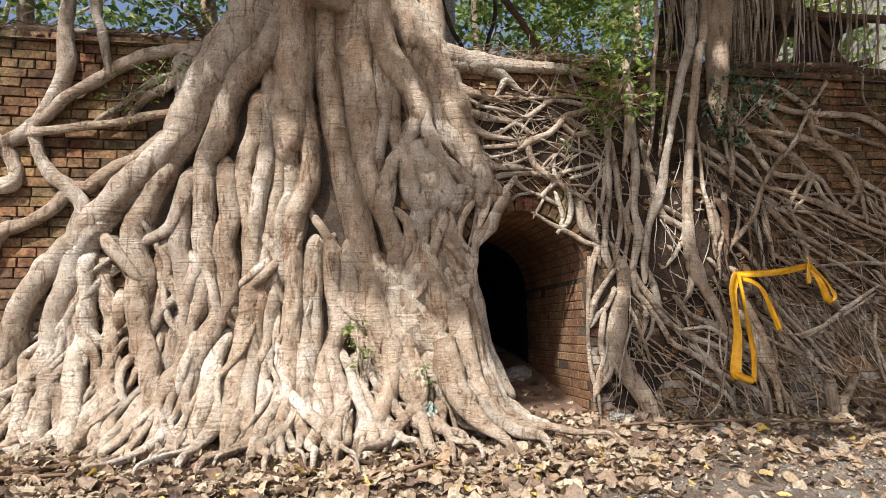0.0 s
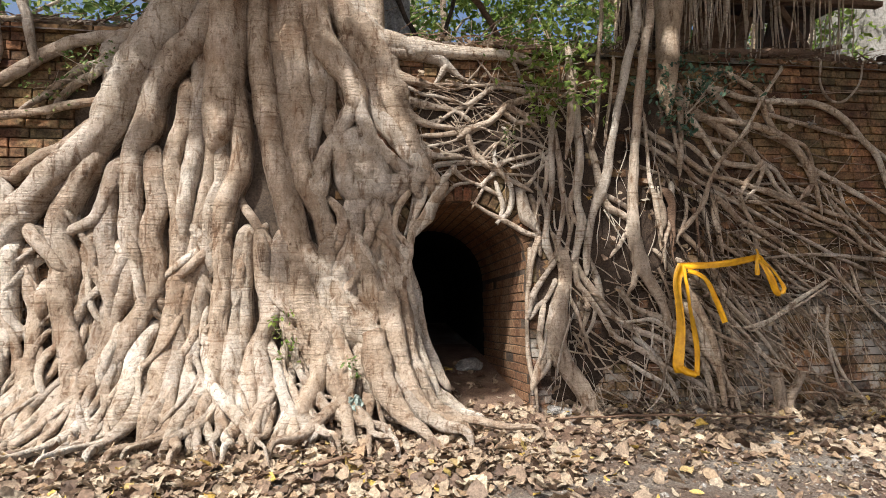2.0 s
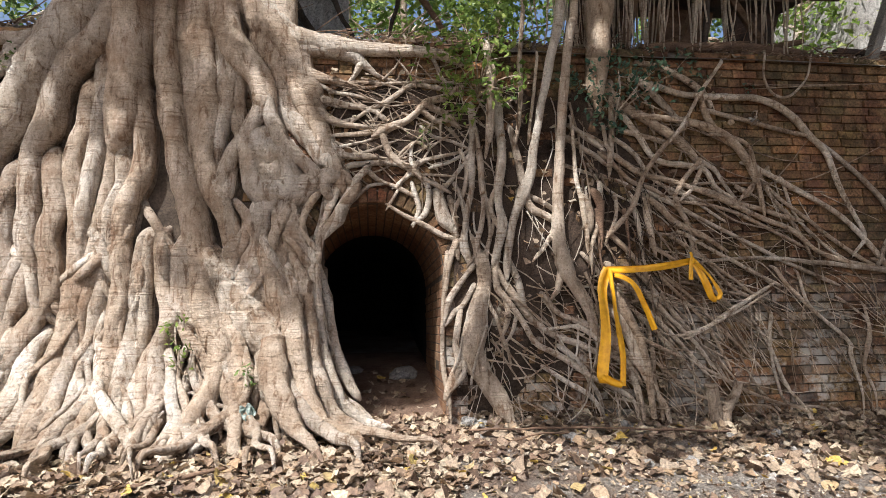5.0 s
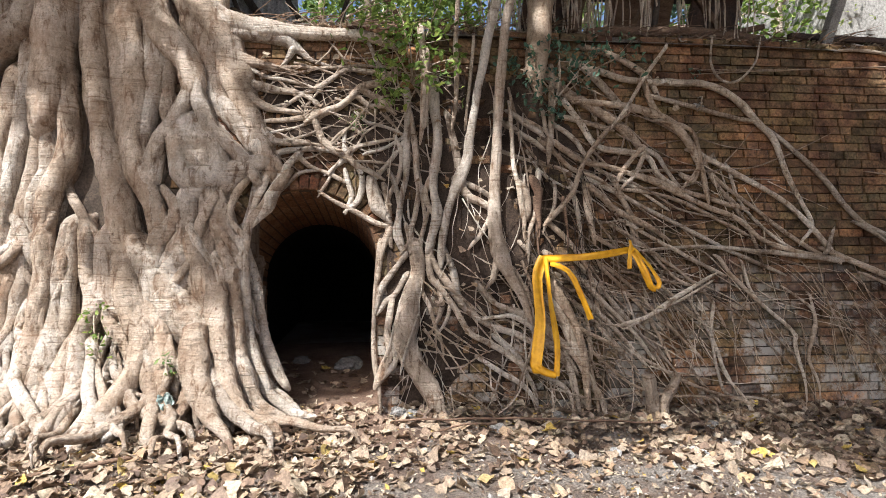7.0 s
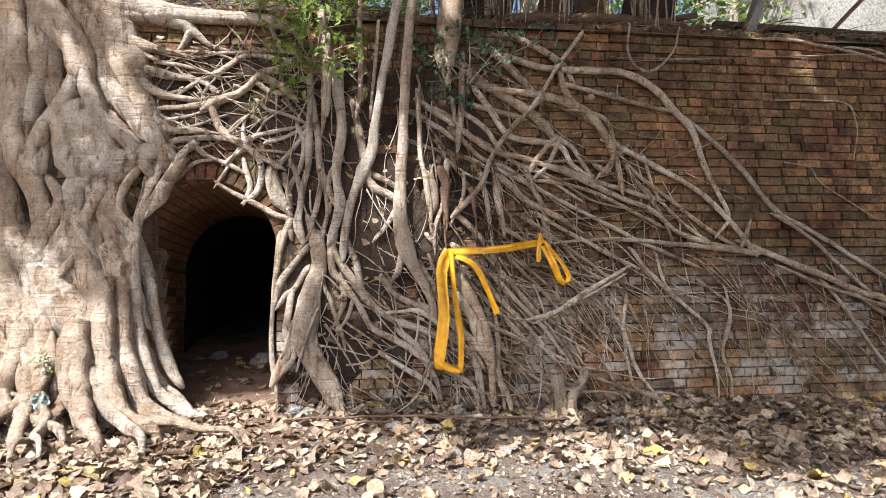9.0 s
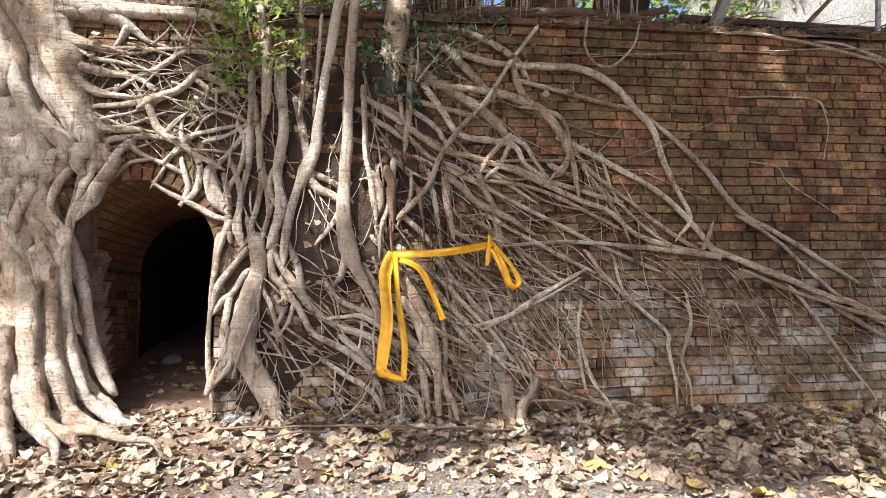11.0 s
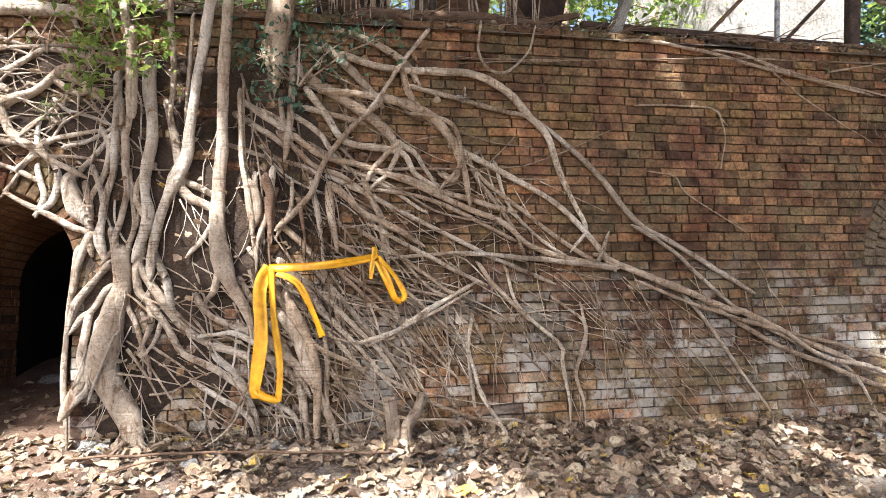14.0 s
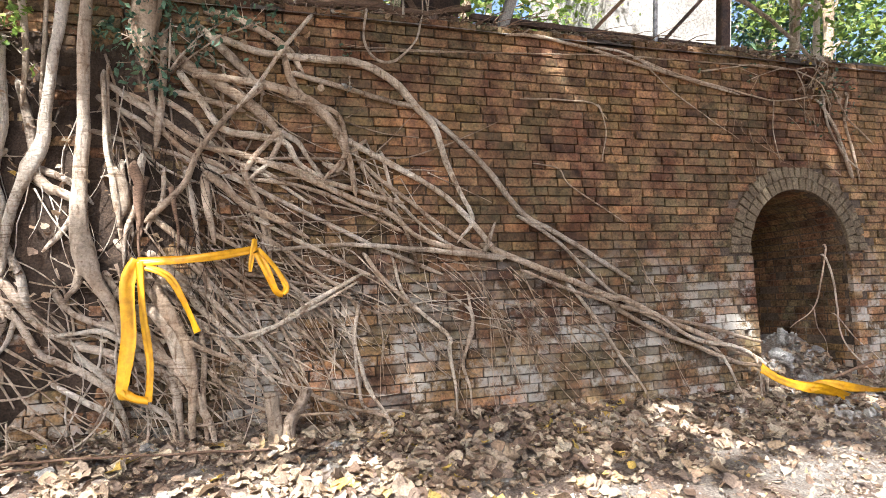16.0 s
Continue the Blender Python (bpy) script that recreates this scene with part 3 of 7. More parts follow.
root(banyan, 0.04, (-0.18, 1.65, 0.065), (-0.20, 1.40, 0.065), (-0.27, 1.18, 0.068), (-0.18, 1.03, 0.060), (-0.24, 0.90, 0.053), (-0.22, 0.70, 0.067))
root(banyan, -0.07, (0.09, 1.70, 0.087), (0.02, 1.42, 0.078), (0.07, 1.11, 0.070), (0.13, 0.83, 0.062), (0.17, 0.56, 0.062), (0.24, 0.38, 0.062), (0.38, 0.20, 0.055), (0.52, 0.02, 0.044), (0.62, -0.20, 0.028))
root(banyan, 0.03, (-0.07, 1.56, 0.058), (-0.05, 1.22, 0.061), (-0.09, 1.00, 0.057), (-0.01, 0.74, 0.057), (0.05, 0.54, 0.053))
root(banyan, 0.00, (-0.58, 1.23, 0.145), (-0.43, 1.01, 0.154), (-0.26, 0.79, 0.162), (-0.01, 0.55, 0.145), (0.24, 0.31, 0.092), (0.39, 0.11, 0.046))
root(banyan, 0.02, (-0.65, 1.01, 0.105), (-0.52, 0.80, 0.135), (-0.38, 0.54, 0.104), (-0.33, 0.30, 0.079), (-0.23, 0.14, 0.064), (-0.06, -0.02, 0.032))
root(banyan, 0.03, (-0.13, 0.49, 0.082), (-0.04, 0.25, 0.073), (0.12, 0.08, 0.063), (0.34, -0.05, 0.046), (0.54, -0.09, 0.027))
root(banyan, 0.00, (0.12, 0.48, 0.084), (0.27, 0.26, 0.069), (0.42, 0.15, 0.054), (0.60, 0.06, 0.032))
root(banyan, 0.04, (-0.77, 0.84, 0.067), (-0.86, 0.59, 0.066), (-0.83, 0.36, 0.065), (-0.79, 0.14, 0.052), (-0.82, -0.01, 0.030))
root(banyan, 0.02, (-0.98, 1.36, 0.053), (-1.00, 1.02, 0.056), (-0.99, 0.72, 0.056), (-1.03, 0.48, 0.055), (-1.04, 0.23, 0.050), (-1.07, 0.00, 0.027))
root(banyan, 0.03, (-0.88, 1.36, 0.064), (-0.85, 1.06, 0.064), (-0.82, 0.74, 0.063), (-0.93, 0.48, 0.059), (-0.89, 0.22, 0.046), (-0.91, -0.00, 0.027))
root(banyan, 0.04, (-1.46, 0.74, 0.056), (-1.42, 0.50, 0.059), (-1.45, 0.27, 0.054), (-1.48, 0.12, 0.046), (-1.50, -0.00, 0.027))
root(banyan, 0.03, (-1.62, 0.70, 0.060), (-1.69, 0.47, 0.067), (-1.70, 0.29, 0.066), (-1.74, 0.12, 0.053), (-1.80, 0.01, 0.028))
root(banyan, 0.06, (-1.16, 0.41, 0.051), (-1.23, 0.26, 0.046), (-1.26, 0.11, 0.038), (-1.23, -0.01, 0.024))
root(banyan, 0.05, (-1.15, 0.34, 0.043), (-1.08, 0.16, 0.038), (-1.02, 0.05, 0.034), (-0.96, -0.03, 0.020))
root(banyan, 0.05, (-0.63, 0.14, 0.045), (-0.67, 0.03, 0.038), (-0.65, -0.10, 0.023))
root(banyan, 0.03, (-0.54, 0.14, 0.042), (-0.48, 0.02, 0.034), (-0.49, -0.12, 0.020))
root(banyan, 0.03, (-2.06, 0.34, 0.052), (-1.95, 0.18, 0.044), (-1.87, 0.04, 0.028))
root(banyan, 0.03, (-2.35, 0.38, 0.050), (-2.37, 0.22, 0.045), (-2.32, 0.05, 0.029))
root(banyan, 0.02, (-2.98, 0.73, 0.062), (-2.99, 0.44, 0.057), (-2.96, 0.18, 0.039))
root(banyan, 0.03, (-2.73, 0.58, 0.056), (-2.65, 0.36, 0.055), (-2.53, 0.13, 0.038))
root(banyan, 0.00, (-2.04, 1.41, 0.063), (-2.09, 1.16, 0.063), (-2.10, 0.87, 0.055), (-2.00, 0.63, 0.046))
root(banyan, 0.05, (-0.56, 1.84, 0.046), (-0.47, 1.71, 0.061), (-0.42, 1.84, 0.046))
root(banyan, 0.00, (-0.74, 1.36, 0.053), (-0.77, 1.10, 0.057), (-0.73, 0.91, 0.053))
root(banyan, 0.00, (-1.89, 2.40, 0.090), (-1.96, 2.62, 0.100), (-1.95, 2.81, 0.093), (-1.68, 3.00, 0.085))
root(banyan, -0.07, (-0.06, 1.98, 0.094), (0.10, 1.86, 0.083), (0.16, 1.62, 0.062), (0.12, 1.38, 0.053), (0.19, 1.19, 0.049), (0.28, 0.95, 0.048), (0.31, 0.72, 0.048), (0.37, 0.49, 0.047), (0.50, 0.25, 0.035))
root(banyan, 0.06, (0.51, 1.77, 0.034), (0.42, 1.65, 0.043), (0.34, 1.53, 0.042), (0.25, 1.40, 0.036), (0.22, 1.21, 0.028))
root(banyan, 0.08, (0.22, 1.71, 0.028), (0.14, 1.59, 0.028), (0.12, 1.44, 0.024), (0.20, 1.32, 0.024))
root(banyan, 0.03, (0.01, 1.06, 0.032), (0.14, 0.95, 0.032), (0.25, 0.83, 0.028), (0.30, 0.65, 0.023))
root(banyan, -0.03, (0.27, 0.42, 0.063), (0.38, 0.23, 0.051), (0.55, 0.10, 0.031))
root(banyan, 0.00, (-0.39, 3.45, 0.146), (-0.26, 3.19, 0.163), (-0.12, 3.01, 0.172), (-0.01, 2.85, 0.146), (0.06, 2.67, 0.129), (0.16, 2.44, 0.112), (0.23, 2.21, 0.095), (0.34, 1.99, 0.086))
root(banyan, 0.00, (-0.60, 3.34, 0.129), (-0.51, 3.06, 0.129), (-0.47, 2.79, 0.112), (-0.47, 2.51, 0.095), (-0.51, 2.24, 0.086), (-0.55, 1.97, 0.086), (-0.56, 1.75, 0.069))
root(banyan, 0.00, (-0.21, 2.98, 0.129), (-0.08, 2.71, 0.112), (-0.04, 2.48, 0.086), (0.05, 2.25, 0.077))
root(banyan, 0.02, (-0.07, 2.46, 0.056), (-0.03, 2.36, 0.060), (0.07, 2.27, 0.069), (0.18, 2.14, 0.073), (0.28, 1.99, 0.069))
root(banyan, 0.00, (-0.30, 2.15, 0.103), (-0.23, 1.93, 0.129), (-0.11, 1.84, 0.129), (-0.04, 2.02, 0.112))
root(banyan, 0.00, (0.13, 1.76, 0.095), (-0.04, 1.66, 0.112), (-0.00, 1.49, 0.116), (0.09, 1.27, 0.103), (0.12, 1.02, 0.086), (0.17, 0.76, 0.069))
root(banyan, 0.03, (-0.21, 1.60, 0.065), (-0.21, 1.32, 0.073), (-0.23, 1.15, 0.086), (-0.34, 1.02, 0.077), (-0.40, 0.94, 0.129))
root(banyan, 0.02, (-0.15, 1.30, 0.095), (-0.09, 1.06, 0.107), (-0.02, 0.85, 0.103), (0.08, 0.68, 0.086))
root(banyan, 0.05, (-0.33, 1.41, 0.043), (-0.41, 1.27, 0.052), (-0.39, 1.10, 0.052), (-0.33, 1.01, 0.056))
root(banyan, 0.05, (0.01, 1.14, 0.047), (0.10, 0.93, 0.047), (0.18, 0.72, 0.043), (0.22, 0.54, 0.039))
root(banyan, 0.00, (-0.79, 3.05, 0.077), (-0.76, 2.68, 0.077), (-0.69, 2.32, 0.095), (-0.67, 2.06, 0.095), (-0.65, 1.84, 0.077))
root(banyan, 0.02, (-0.70, 1.28, 0.129), (-0.69, 0.99, 0.120), (-0.66, 0.78, 0.103))
root(banyan, 0.00, (-1.01, 1.37, 0.065), (-1.06, 1.03, 0.077), (-1.07, 0.79, 0.090), (-1.05, 0.55, 0.095), (-1.06, 0.27, 0.082))

root(banyan, 0.03, (0.12, 2.55, 0.050), (0.22, 2.47, 0.040), (0.36, 2.45, 0.030), (0.52, 2.42, 0.022))
root(banyan, 0.03, (0.06, 2.72, 0.055), (0.20, 2.66, 0.042), (0.34, 2.62, 0.030), (0.50, 2.60, 0.020))
root(banyan, 0.04, (0.18, 2.40, 0.050), (0.29, 2.32, 0.038), (0.42, 2.27, 0.026), (0.56, 2.26, 0.018))
root(banyan, 0.04, (0.24, 2.20, 0.050), (0.34, 2.08, 0.040), (0.46, 2.02, 0.030), (0.62, 2.02, 0.022))
root(banyan, 0.05, (0.30, 2.00, 0.055), (0.36, 1.86, 0.044), (0.34, 1.70, 0.034), (0.28, 1.56, 0.028), (0.24, 1.40, 0.022))
root(banyan, 0.06, (0.34, 1.90, 0.045), (0.44, 1.84, 0.036), (0.48, 1.72, 0.028), (0.42, 1.60, 0.024), (0.34, 1.46, 0.018))

root(fig, 0.025, (1.28, 2.56, 0.023), (1.11, 2.60, 0.020), (0.95, 2.61, 0.020), (0.85, 2.55, 0.020), (0.76, 2.48, 0.020), (0.66, 2.43, 0.020), (0.55, 2.36, 0.016), (0.47, 2.29, 0.013))
root(fig, 0.035, (1.32, 2.60, 0.034), (1.21, 2.52, 0.030), (1.06, 2.47, 0.030), (0.98, 2.38, 0.027), (0.89, 2.31, 0.030), (0.79, 2.27, 0.034), (0.70, 2.22, 0.037))
root(fig, 0.025, (0.72, 2.23, 0.034), (0.64, 2.22, 0.023), (0.51, 2.20, 0.020), (0.37, 2.19, 0.016))
root(fig, 0.035, (0.70, 2.24, 0.034), (0.73, 2.13, 0.030), (0.77, 2.04, 0.030), (0.85, 1.97, 0.030), (0.94, 1.92, 0.027), (1.02, 1.85, 0.020), (1.10, 1.81, 0.016), (1.18, 1.77, 0.020))
root(fig, 0.025, (0.94, 1.93, 0.027), (1.00, 1.98, 0.020), (1.06, 2.01, 0.016), (1.15, 2.03, 0.016), (1.28, 2.06, 0.013))
root(fig, 0.025, (0.89, 1.96, 0.020), (0.77, 1.97, 0.020), (0.64, 1.97, 0.023), (0.52, 1.96, 0.027), (0.44, 1.94, 0.023), (0.34, 1.87, 0.027), (0.30, 1.76, 0.027), (0.27, 1.63, 0.027), (0.24, 1.50, 0.023), (0.21, 1.42, 0.016))
root(fig, 0.055, (0.58, 1.91, 0.030), (0.50, 1.82, 0.030), (0.45, 1.71, 0.037), (0.40, 1.60, 0.052), (0.37, 1.52, 0.052), (0.31, 1.44, 0.030), (0.25, 1.37, 0.020))
root(fig, 0.025, (0.60, 1.91, 0.023), (0.67, 1.85, 0.020), (0.73, 1.82, 0.016), (0.85, 1.77, 0.020), (0.94, 1.72, 0.016))
root(fig, 0.025, (0.71, 1.81, 0.013), (0.60, 1.79, 0.016), (0.52, 1.72, 0.020), (0.46, 1.66, 0.020))
root(fig, 0.025, (0.39, 1.87, 0.023), (0.35, 1.76, 0.023), (0.32, 1.68, 0.020), (0.28, 1.59, 0.016))
root(fig, 0.025, (0.96, 1.92, 0.023), (0.89, 1.86, 0.020), (0.83, 1.81, 0.016))
root(fig, 0.025, (1.03, 1.85, 0.023), (1.06, 1.77, 0.023), (1.06, 1.66, 0.027), (1.03, 1.57, 0.023), (0.98, 1.53, 0.020))
root(fig, 0.025, (0.94, 1.81, 0.016), (0.96, 1.73, 0.020), (0.99, 1.62, 0.020), (0.96, 1.53, 0.016))
root(fig, 0.035, (1.13, 1.72, 0.041), (1.15, 1.64, 0.052), (1.18, 1.53, 0.060), (1.23, 1.47, 0.041))
root(fig, 0.025, (0.76, 1.64, 0.013), (0.85, 1.58, 0.016), (0.96, 1.52, 0.020), (1.06, 1.47, 0.023), (1.17, 1.41, 0.023), (1.25, 1.38, 0.020), (1.27, 1.29, 0.030))
root(fig, 0.025, (0.85, 1.81, 0.013), (0.81, 1.73, 0.013), (0.76, 1.65, 0.013))
root(fig, 0.025, (0.21, 2.60, 0.020), (0.34, 2.54, 0.016), (0.46, 2.52, 0.016), (0.63, 2.48, 0.013), (0.72, 2.44, 0.013))
root(fig, 0.025, (0.21, 2.47, 0.023), (0.38, 2.43, 0.020), (0.51, 2.43, 0.016), (0.63, 2.41, 0.013))
root(fig, 0.025, (0.26, 2.33, 0.020), (0.36, 2.29, 0.016), (0.47, 2.32, 0.013))
root(fig, 0.025, (0.38, 2.60, 0.016), (0.55, 2.62, 0.013), (0.72, 2.62, 0.013), (0.89, 2.63, 0.013), (1.11, 2.65, 0.013), (1.28, 2.64, 0.013))
root(fig, 0.025, (0.08, 2.88, 0.055), (0.25, 2.87, 0.055), (0.46, 2.85, 0.052), (0.55, 2.79, 0.041), (0.61, 2.74, 0.027), (0.68, 2.68, 0.016), (0.80, 2.64, 0.013))
root(fig, 0.025, (0.55, 2.78, 0.034), (0.50, 2.69, 0.023), (0.44, 2.60, 0.013))
root(fig, 0.025, (1.06, 2.90, 0.016), (1.13, 2.81, 0.016), (1.18, 2.69, 0.016), (1.22, 2.64, 0.016))
root(fig, 0.025, (1.06, 2.46, 0.030), (1.13, 2.42, 0.030), (1.21, 2.38, 0.027), (1.28, 2.31, 0.023))
root(fig, 0.025, (1.00, 2.42, 0.023), (1.13, 2.33, 0.023), (1.24, 2.34, 0.027))
root(fig, 0.025, (0.47, 2.03, 0.013), (0.64, 2.08, 0.013), (0.76, 2.13, 0.013))
root(fig, 0.025, (0.39, 2.10, 0.013), (0.55, 2.14, 0.010), (0.68, 2.19, 0.013))
root(fig, 0.025, (0.72, 2.33, 0.023), (0.66, 2.38, 0.020), (0.55, 2.43, 0.016))
root(fig, 0.025, (1.06, 2.10, 0.013), (0.98, 2.15, 0.016), (0.89, 2.10, 0.013), (0.83, 2.03, 0.013))
root(fig, 0.025, (0.94, 2.13, 0.016), (0.93, 2.03, 0.016), (0.94, 1.94, 0.020))
root(fig, 0.025, (0.34, 2.14, 0.010), (0.47, 2.08, 0.010), (0.60, 2.00, 0.013))
root(fig, 0.025, (1.02, 2.27, 0.013), (1.10, 2.20, 0.013), (1.24, 2.16, 0.013), (1.34, 2.12, 0.013))
root(fig, 0.025, (1.10, 1.95, 0.013), (1.21, 1.98, 0.013), (1.32, 2.04, 0.013), (1.39, 2.09, 0.013))
root(fig, 0.025, (1.17, 1.76, 0.020), (1.25, 1.86, 0.016), (1.34, 1.98, 0.016), (1.40, 2.07, 0.016))
root(fig, 0.035, (1.41, 2.44, 0.027), (1.42, 2.26, 0.027), (1.41, 2.04, 0.027), (1.40, 1.90, 0.027), (1.40, 1.77, 0.023), (1.37, 1.64, 0.023), (1.35, 1.51, 0.027), (1.34, 1.38, 0.023), (1.36, 1.25, 0.020))
root(fig, 0.045, (1.44, 2.25, 0.023), (1.47, 1.99, 0.023), (1.48, 1.81, 0.023), (1.49, 1.64, 0.020), (1.46, 1.46, 0.020), (1.43, 1.33, 0.023), (1.46, 1.21, 0.023))
root(fig, 0.085, (1.55, 2.67, 0.030), (1.54, 2.47, 0.030), (1.53, 2.24, 0.027), (1.51, 2.06, 0.016))
root(fig, 0.055, (1.62, 2.53, 0.037), (1.62, 2.35, 0.041), (1.64, 2.17, 0.037), (1.64, 1.99, 0.037), (1.61, 1.81, 0.037), (1.61, 1.64, 0.030), (1.63, 1.51, 0.041), (1.61, 1.38, 0.034), (1.57, 1.25, 0.030))
root(fig, 0.055, (2.09, 3.24, 0.037), (2.03, 2.84, 0.037), (1.98, 2.58, 0.034), (1.93, 2.31, 0.030), (1.89, 2.08, 0.034), (1.87, 1.90, 0.041), (1.80, 1.73, 0.055), (1.74, 1.59, 0.034), (1.70, 1.44, 0.030), (1.67, 1.29, 0.030), (1.66, 1.14, 0.030))
root(fig, 0.025, (1.72, 2.27, 0.023), (1.76, 2.12, 0.027), (1.79, 2.00, 0.030), (1.81, 1.82, 0.034))
root(fig, 0.035, (1.80, 1.73, 0.041), (1.88, 1.62, 0.034), (1.96, 1.58, 0.030), (2.06, 1.51, 0.027), (2.02, 1.40, 0.023), (1.96, 1.31, 0.020), (1.91, 1.25, 0.016))
root(fig, 0.025, (1.80, 1.74, 0.030), (1.93, 1.69, 0.023), (2.04, 1.63, 0.020), (2.10, 1.56, 0.020))
root(fig, 0.035, (1.64, 1.82, 0.023), (1.57, 1.73, 0.020), (1.55, 1.60, 0.020), (1.59, 1.51, 0.023), (1.64, 1.45, 0.030))
root(fig, 0.025, (1.32, 2.08, 0.016), (1.37, 1.95, 0.020), (1.34, 1.77, 0.020), (1.27, 1.62, 0.016), (1.25, 1.47, 0.020))
root(fig, 0.025, (1.27, 1.81, 0.020), (1.32, 1.68, 0.020), (1.35, 1.51, 0.020), (1.31, 1.34, 0.023), (1.36, 1.21, 0.020))
root(fig, 0.025, (1.23, 1.69, 0.023), (1.27, 1.51, 0.020), (1.26, 1.38, 0.016))
root(fig, 0.025, (1.50, 1.78, 0.016), (1.52, 1.60, 0.016), (1.54, 1.43, 0.016), (1.51, 1.30, 0.020), (1.48, 1.17, 0.027))
root(fig, 0.035, (1.40, 1.38, 0.020), (1.42, 1.27, 0.020), (1.38, 1.21, 0.016))
root(fig, 0.025, (1.53, 1.69, 0.013), (1.57, 1.58, 0.013), (1.56, 1.47, 0.013))
root(fig, 0.025, (1.27, 1.36, 0.030), (1.23, 1.25, 0.027), (1.20, 1.13, 0.027), (1.18, 1.00, 0.023))
root(fig, 0.035, (1.40, 1.17, 0.027), (1.33, 1.08, 0.023), (1.27, 1.00, 0.027), (1.21, 0.91, 0.027), (1.18, 0.79, 0.020))
root(fig, 0.035, (1.39, 1.00, 0.027), (1.31, 0.87, 0.020), (1.25, 0.83, 0.020), (1.21, 0.77, 0.020))
root(fig, 0.025, (1.46, 1.23, 0.052), (1.48, 1.04, 0.052), (1.43, 0.87, 0.075), (1.40, 0.70, 0.091), (1.37, 0.54, 0.098), (1.43, 0.37, 0.083), (1.54, 0.21, 0.079), (1.60, 0.08, 0.063), (1.64, 0.01, 0.030))
root(fig, 0.025, (1.20, 1.25, 0.023), (1.18, 1.04, 0.020), (1.16, 0.79, 0.016), (1.15, 0.54, 0.016), (1.16, 0.34, 0.020), (1.19, 0.18, 0.016))
root(fig, 0.035, (1.29, 0.83, 0.023), (1.27, 0.71, 0.027), (1.25, 0.58, 0.027), (1.27, 0.46, 0.027), (1.23, 0.34, 0.041), (1.19, 0.25, 0.034))
root(fig, 0.055, (1.35, 0.79, 0.020), (1.33, 0.66, 0.020), (1.29, 0.54, 0.020), (1.31, 0.38, 0.023), (1.25, 0.30, 0.023))
root(fig, 0.120, (1.47, 0.70, 0.010), (1.41, 0.54, 0.010), (1.37, 0.42, 0.010), (1.35, 0.34, 0.010))
root(fig, 0.025, (1.59, 1.27, 0.030), (1.57, 1.17, 0.034), (1.63, 1.06, 0.027), (1.69, 0.97, 0.030), (1.76, 0.87, 0.034), (1.84, 0.76, 0.030), (1.94, 0.68, 0.027), (2.07, 0.61, 0.027), (2.20, 0.57, 0.027), (2.33, 0.51, 0.023))
root(fig, 0.025, (1.68, 1.21, 0.030), (1.74, 1.08, 0.027), (1.77, 0.95, 0.030), (1.79, 0.85, 0.023))
root(fig, 0.045, (1.56, 1.14, 0.023), (1.58, 0.99, 0.027), (1.65, 0.91, 0.023), (1.73, 0.80, 0.023), (1.79, 0.70, 0.023), (1.87, 0.57, 0.023), (1.98, 0.51, 0.023), (2.11, 0.44, 0.023), (2.27, 0.32, 0.020), (2.44, 0.23, 0.020), (2.59, 0.13, 0.016))
root(fig, 0.025, (1.52, 1.08, 0.020), (1.51, 0.91, 0.016), (1.56, 0.79, 0.016), (1.60, 0.66, 0.016), (1.65, 0.53, 0.013), (1.66, 0.47, 0.013))
root(fig, 0.025, (1.63, 0.95, 0.020), (1.66, 0.79, 0.020), (1.63, 0.68, 0.016), (1.60, 0.62, 0.013))
root(fig, 0.025, (1.72, 0.78, 0.016), (1.69, 0.66, 0.013), (1.63, 0.57, 0.010))
root(fig, 0.035, (1.95, 0.93, 0.023), (2.03, 0.82, 0.020), (2.14, 0.76, 0.023), (2.27, 0.71, 0.027), (2.37, 0.61, 0.023))
root(fig, 0.055, (1.94, 0.68, 0.016), (2.07, 0.69, 0.013), (2.20, 0.69, 0.020), (2.35, 0.60, 0.020))
root(fig, 0.025, (2.07, 0.53, 0.020), (2.22, 0.40, 0.023), (2.28, 0.27, 0.020), (2.34, 0.14, 0.016))
root(fig, 0.025, (1.94, 0.38, 0.016), (2.11, 0.27, 0.020), (2.24, 0.19, 0.020), (2.32, 0.09, 0.016))
root(fig, 0.075, (2.20, 3.24, 0.030), (2.17, 3.00, 0.034), (2.12, 2.49, 0.037), (2.10, 2.04, 0.037), (2.08, 1.68, 0.041), (2.07, 1.37, 0.055), (2.10, 1.20, 0.067), (2.13, 1.09, 0.060), (2.18, 0.99, 0.041), (2.26, 0.86, 0.034), (2.32, 0.69, 0.023))
root(fig, 0.045, (2.10, 1.18, 0.034), (2.06, 0.99, 0.023), (2.02, 0.93, 0.016))
root(fig, 0.025, (2.22, 1.04, 0.027), (2.32, 0.88, 0.023), (2.43, 0.73, 0.020), (2.55, 0.52, 0.020), (2.66, 0.30, 0.016))
root(fig, 0.025, (2.42, 0.52, 0.027), (2.55, 0.41, 0.027), (2.63, 0.26, 0.027), (2.66, 0.09, 0.020))
root(fig, 0.075, (1.51, 2.85, 0.028), (1.53, 2.63, 0.028), (1.55, 2.41, 0.030), (1.54, 2.20, 0.027))
root(fig, 0.025, (1.80, 3.26, 0.017), (1.78, 2.80, 0.020), (1.79, 2.45, 0.019), (1.76, 2.18, 0.016))
root(fig, 0.025, (1.92, 2.81, 0.014), (1.89, 2.46, 0.014), (1.86, 2.19, 0.014))

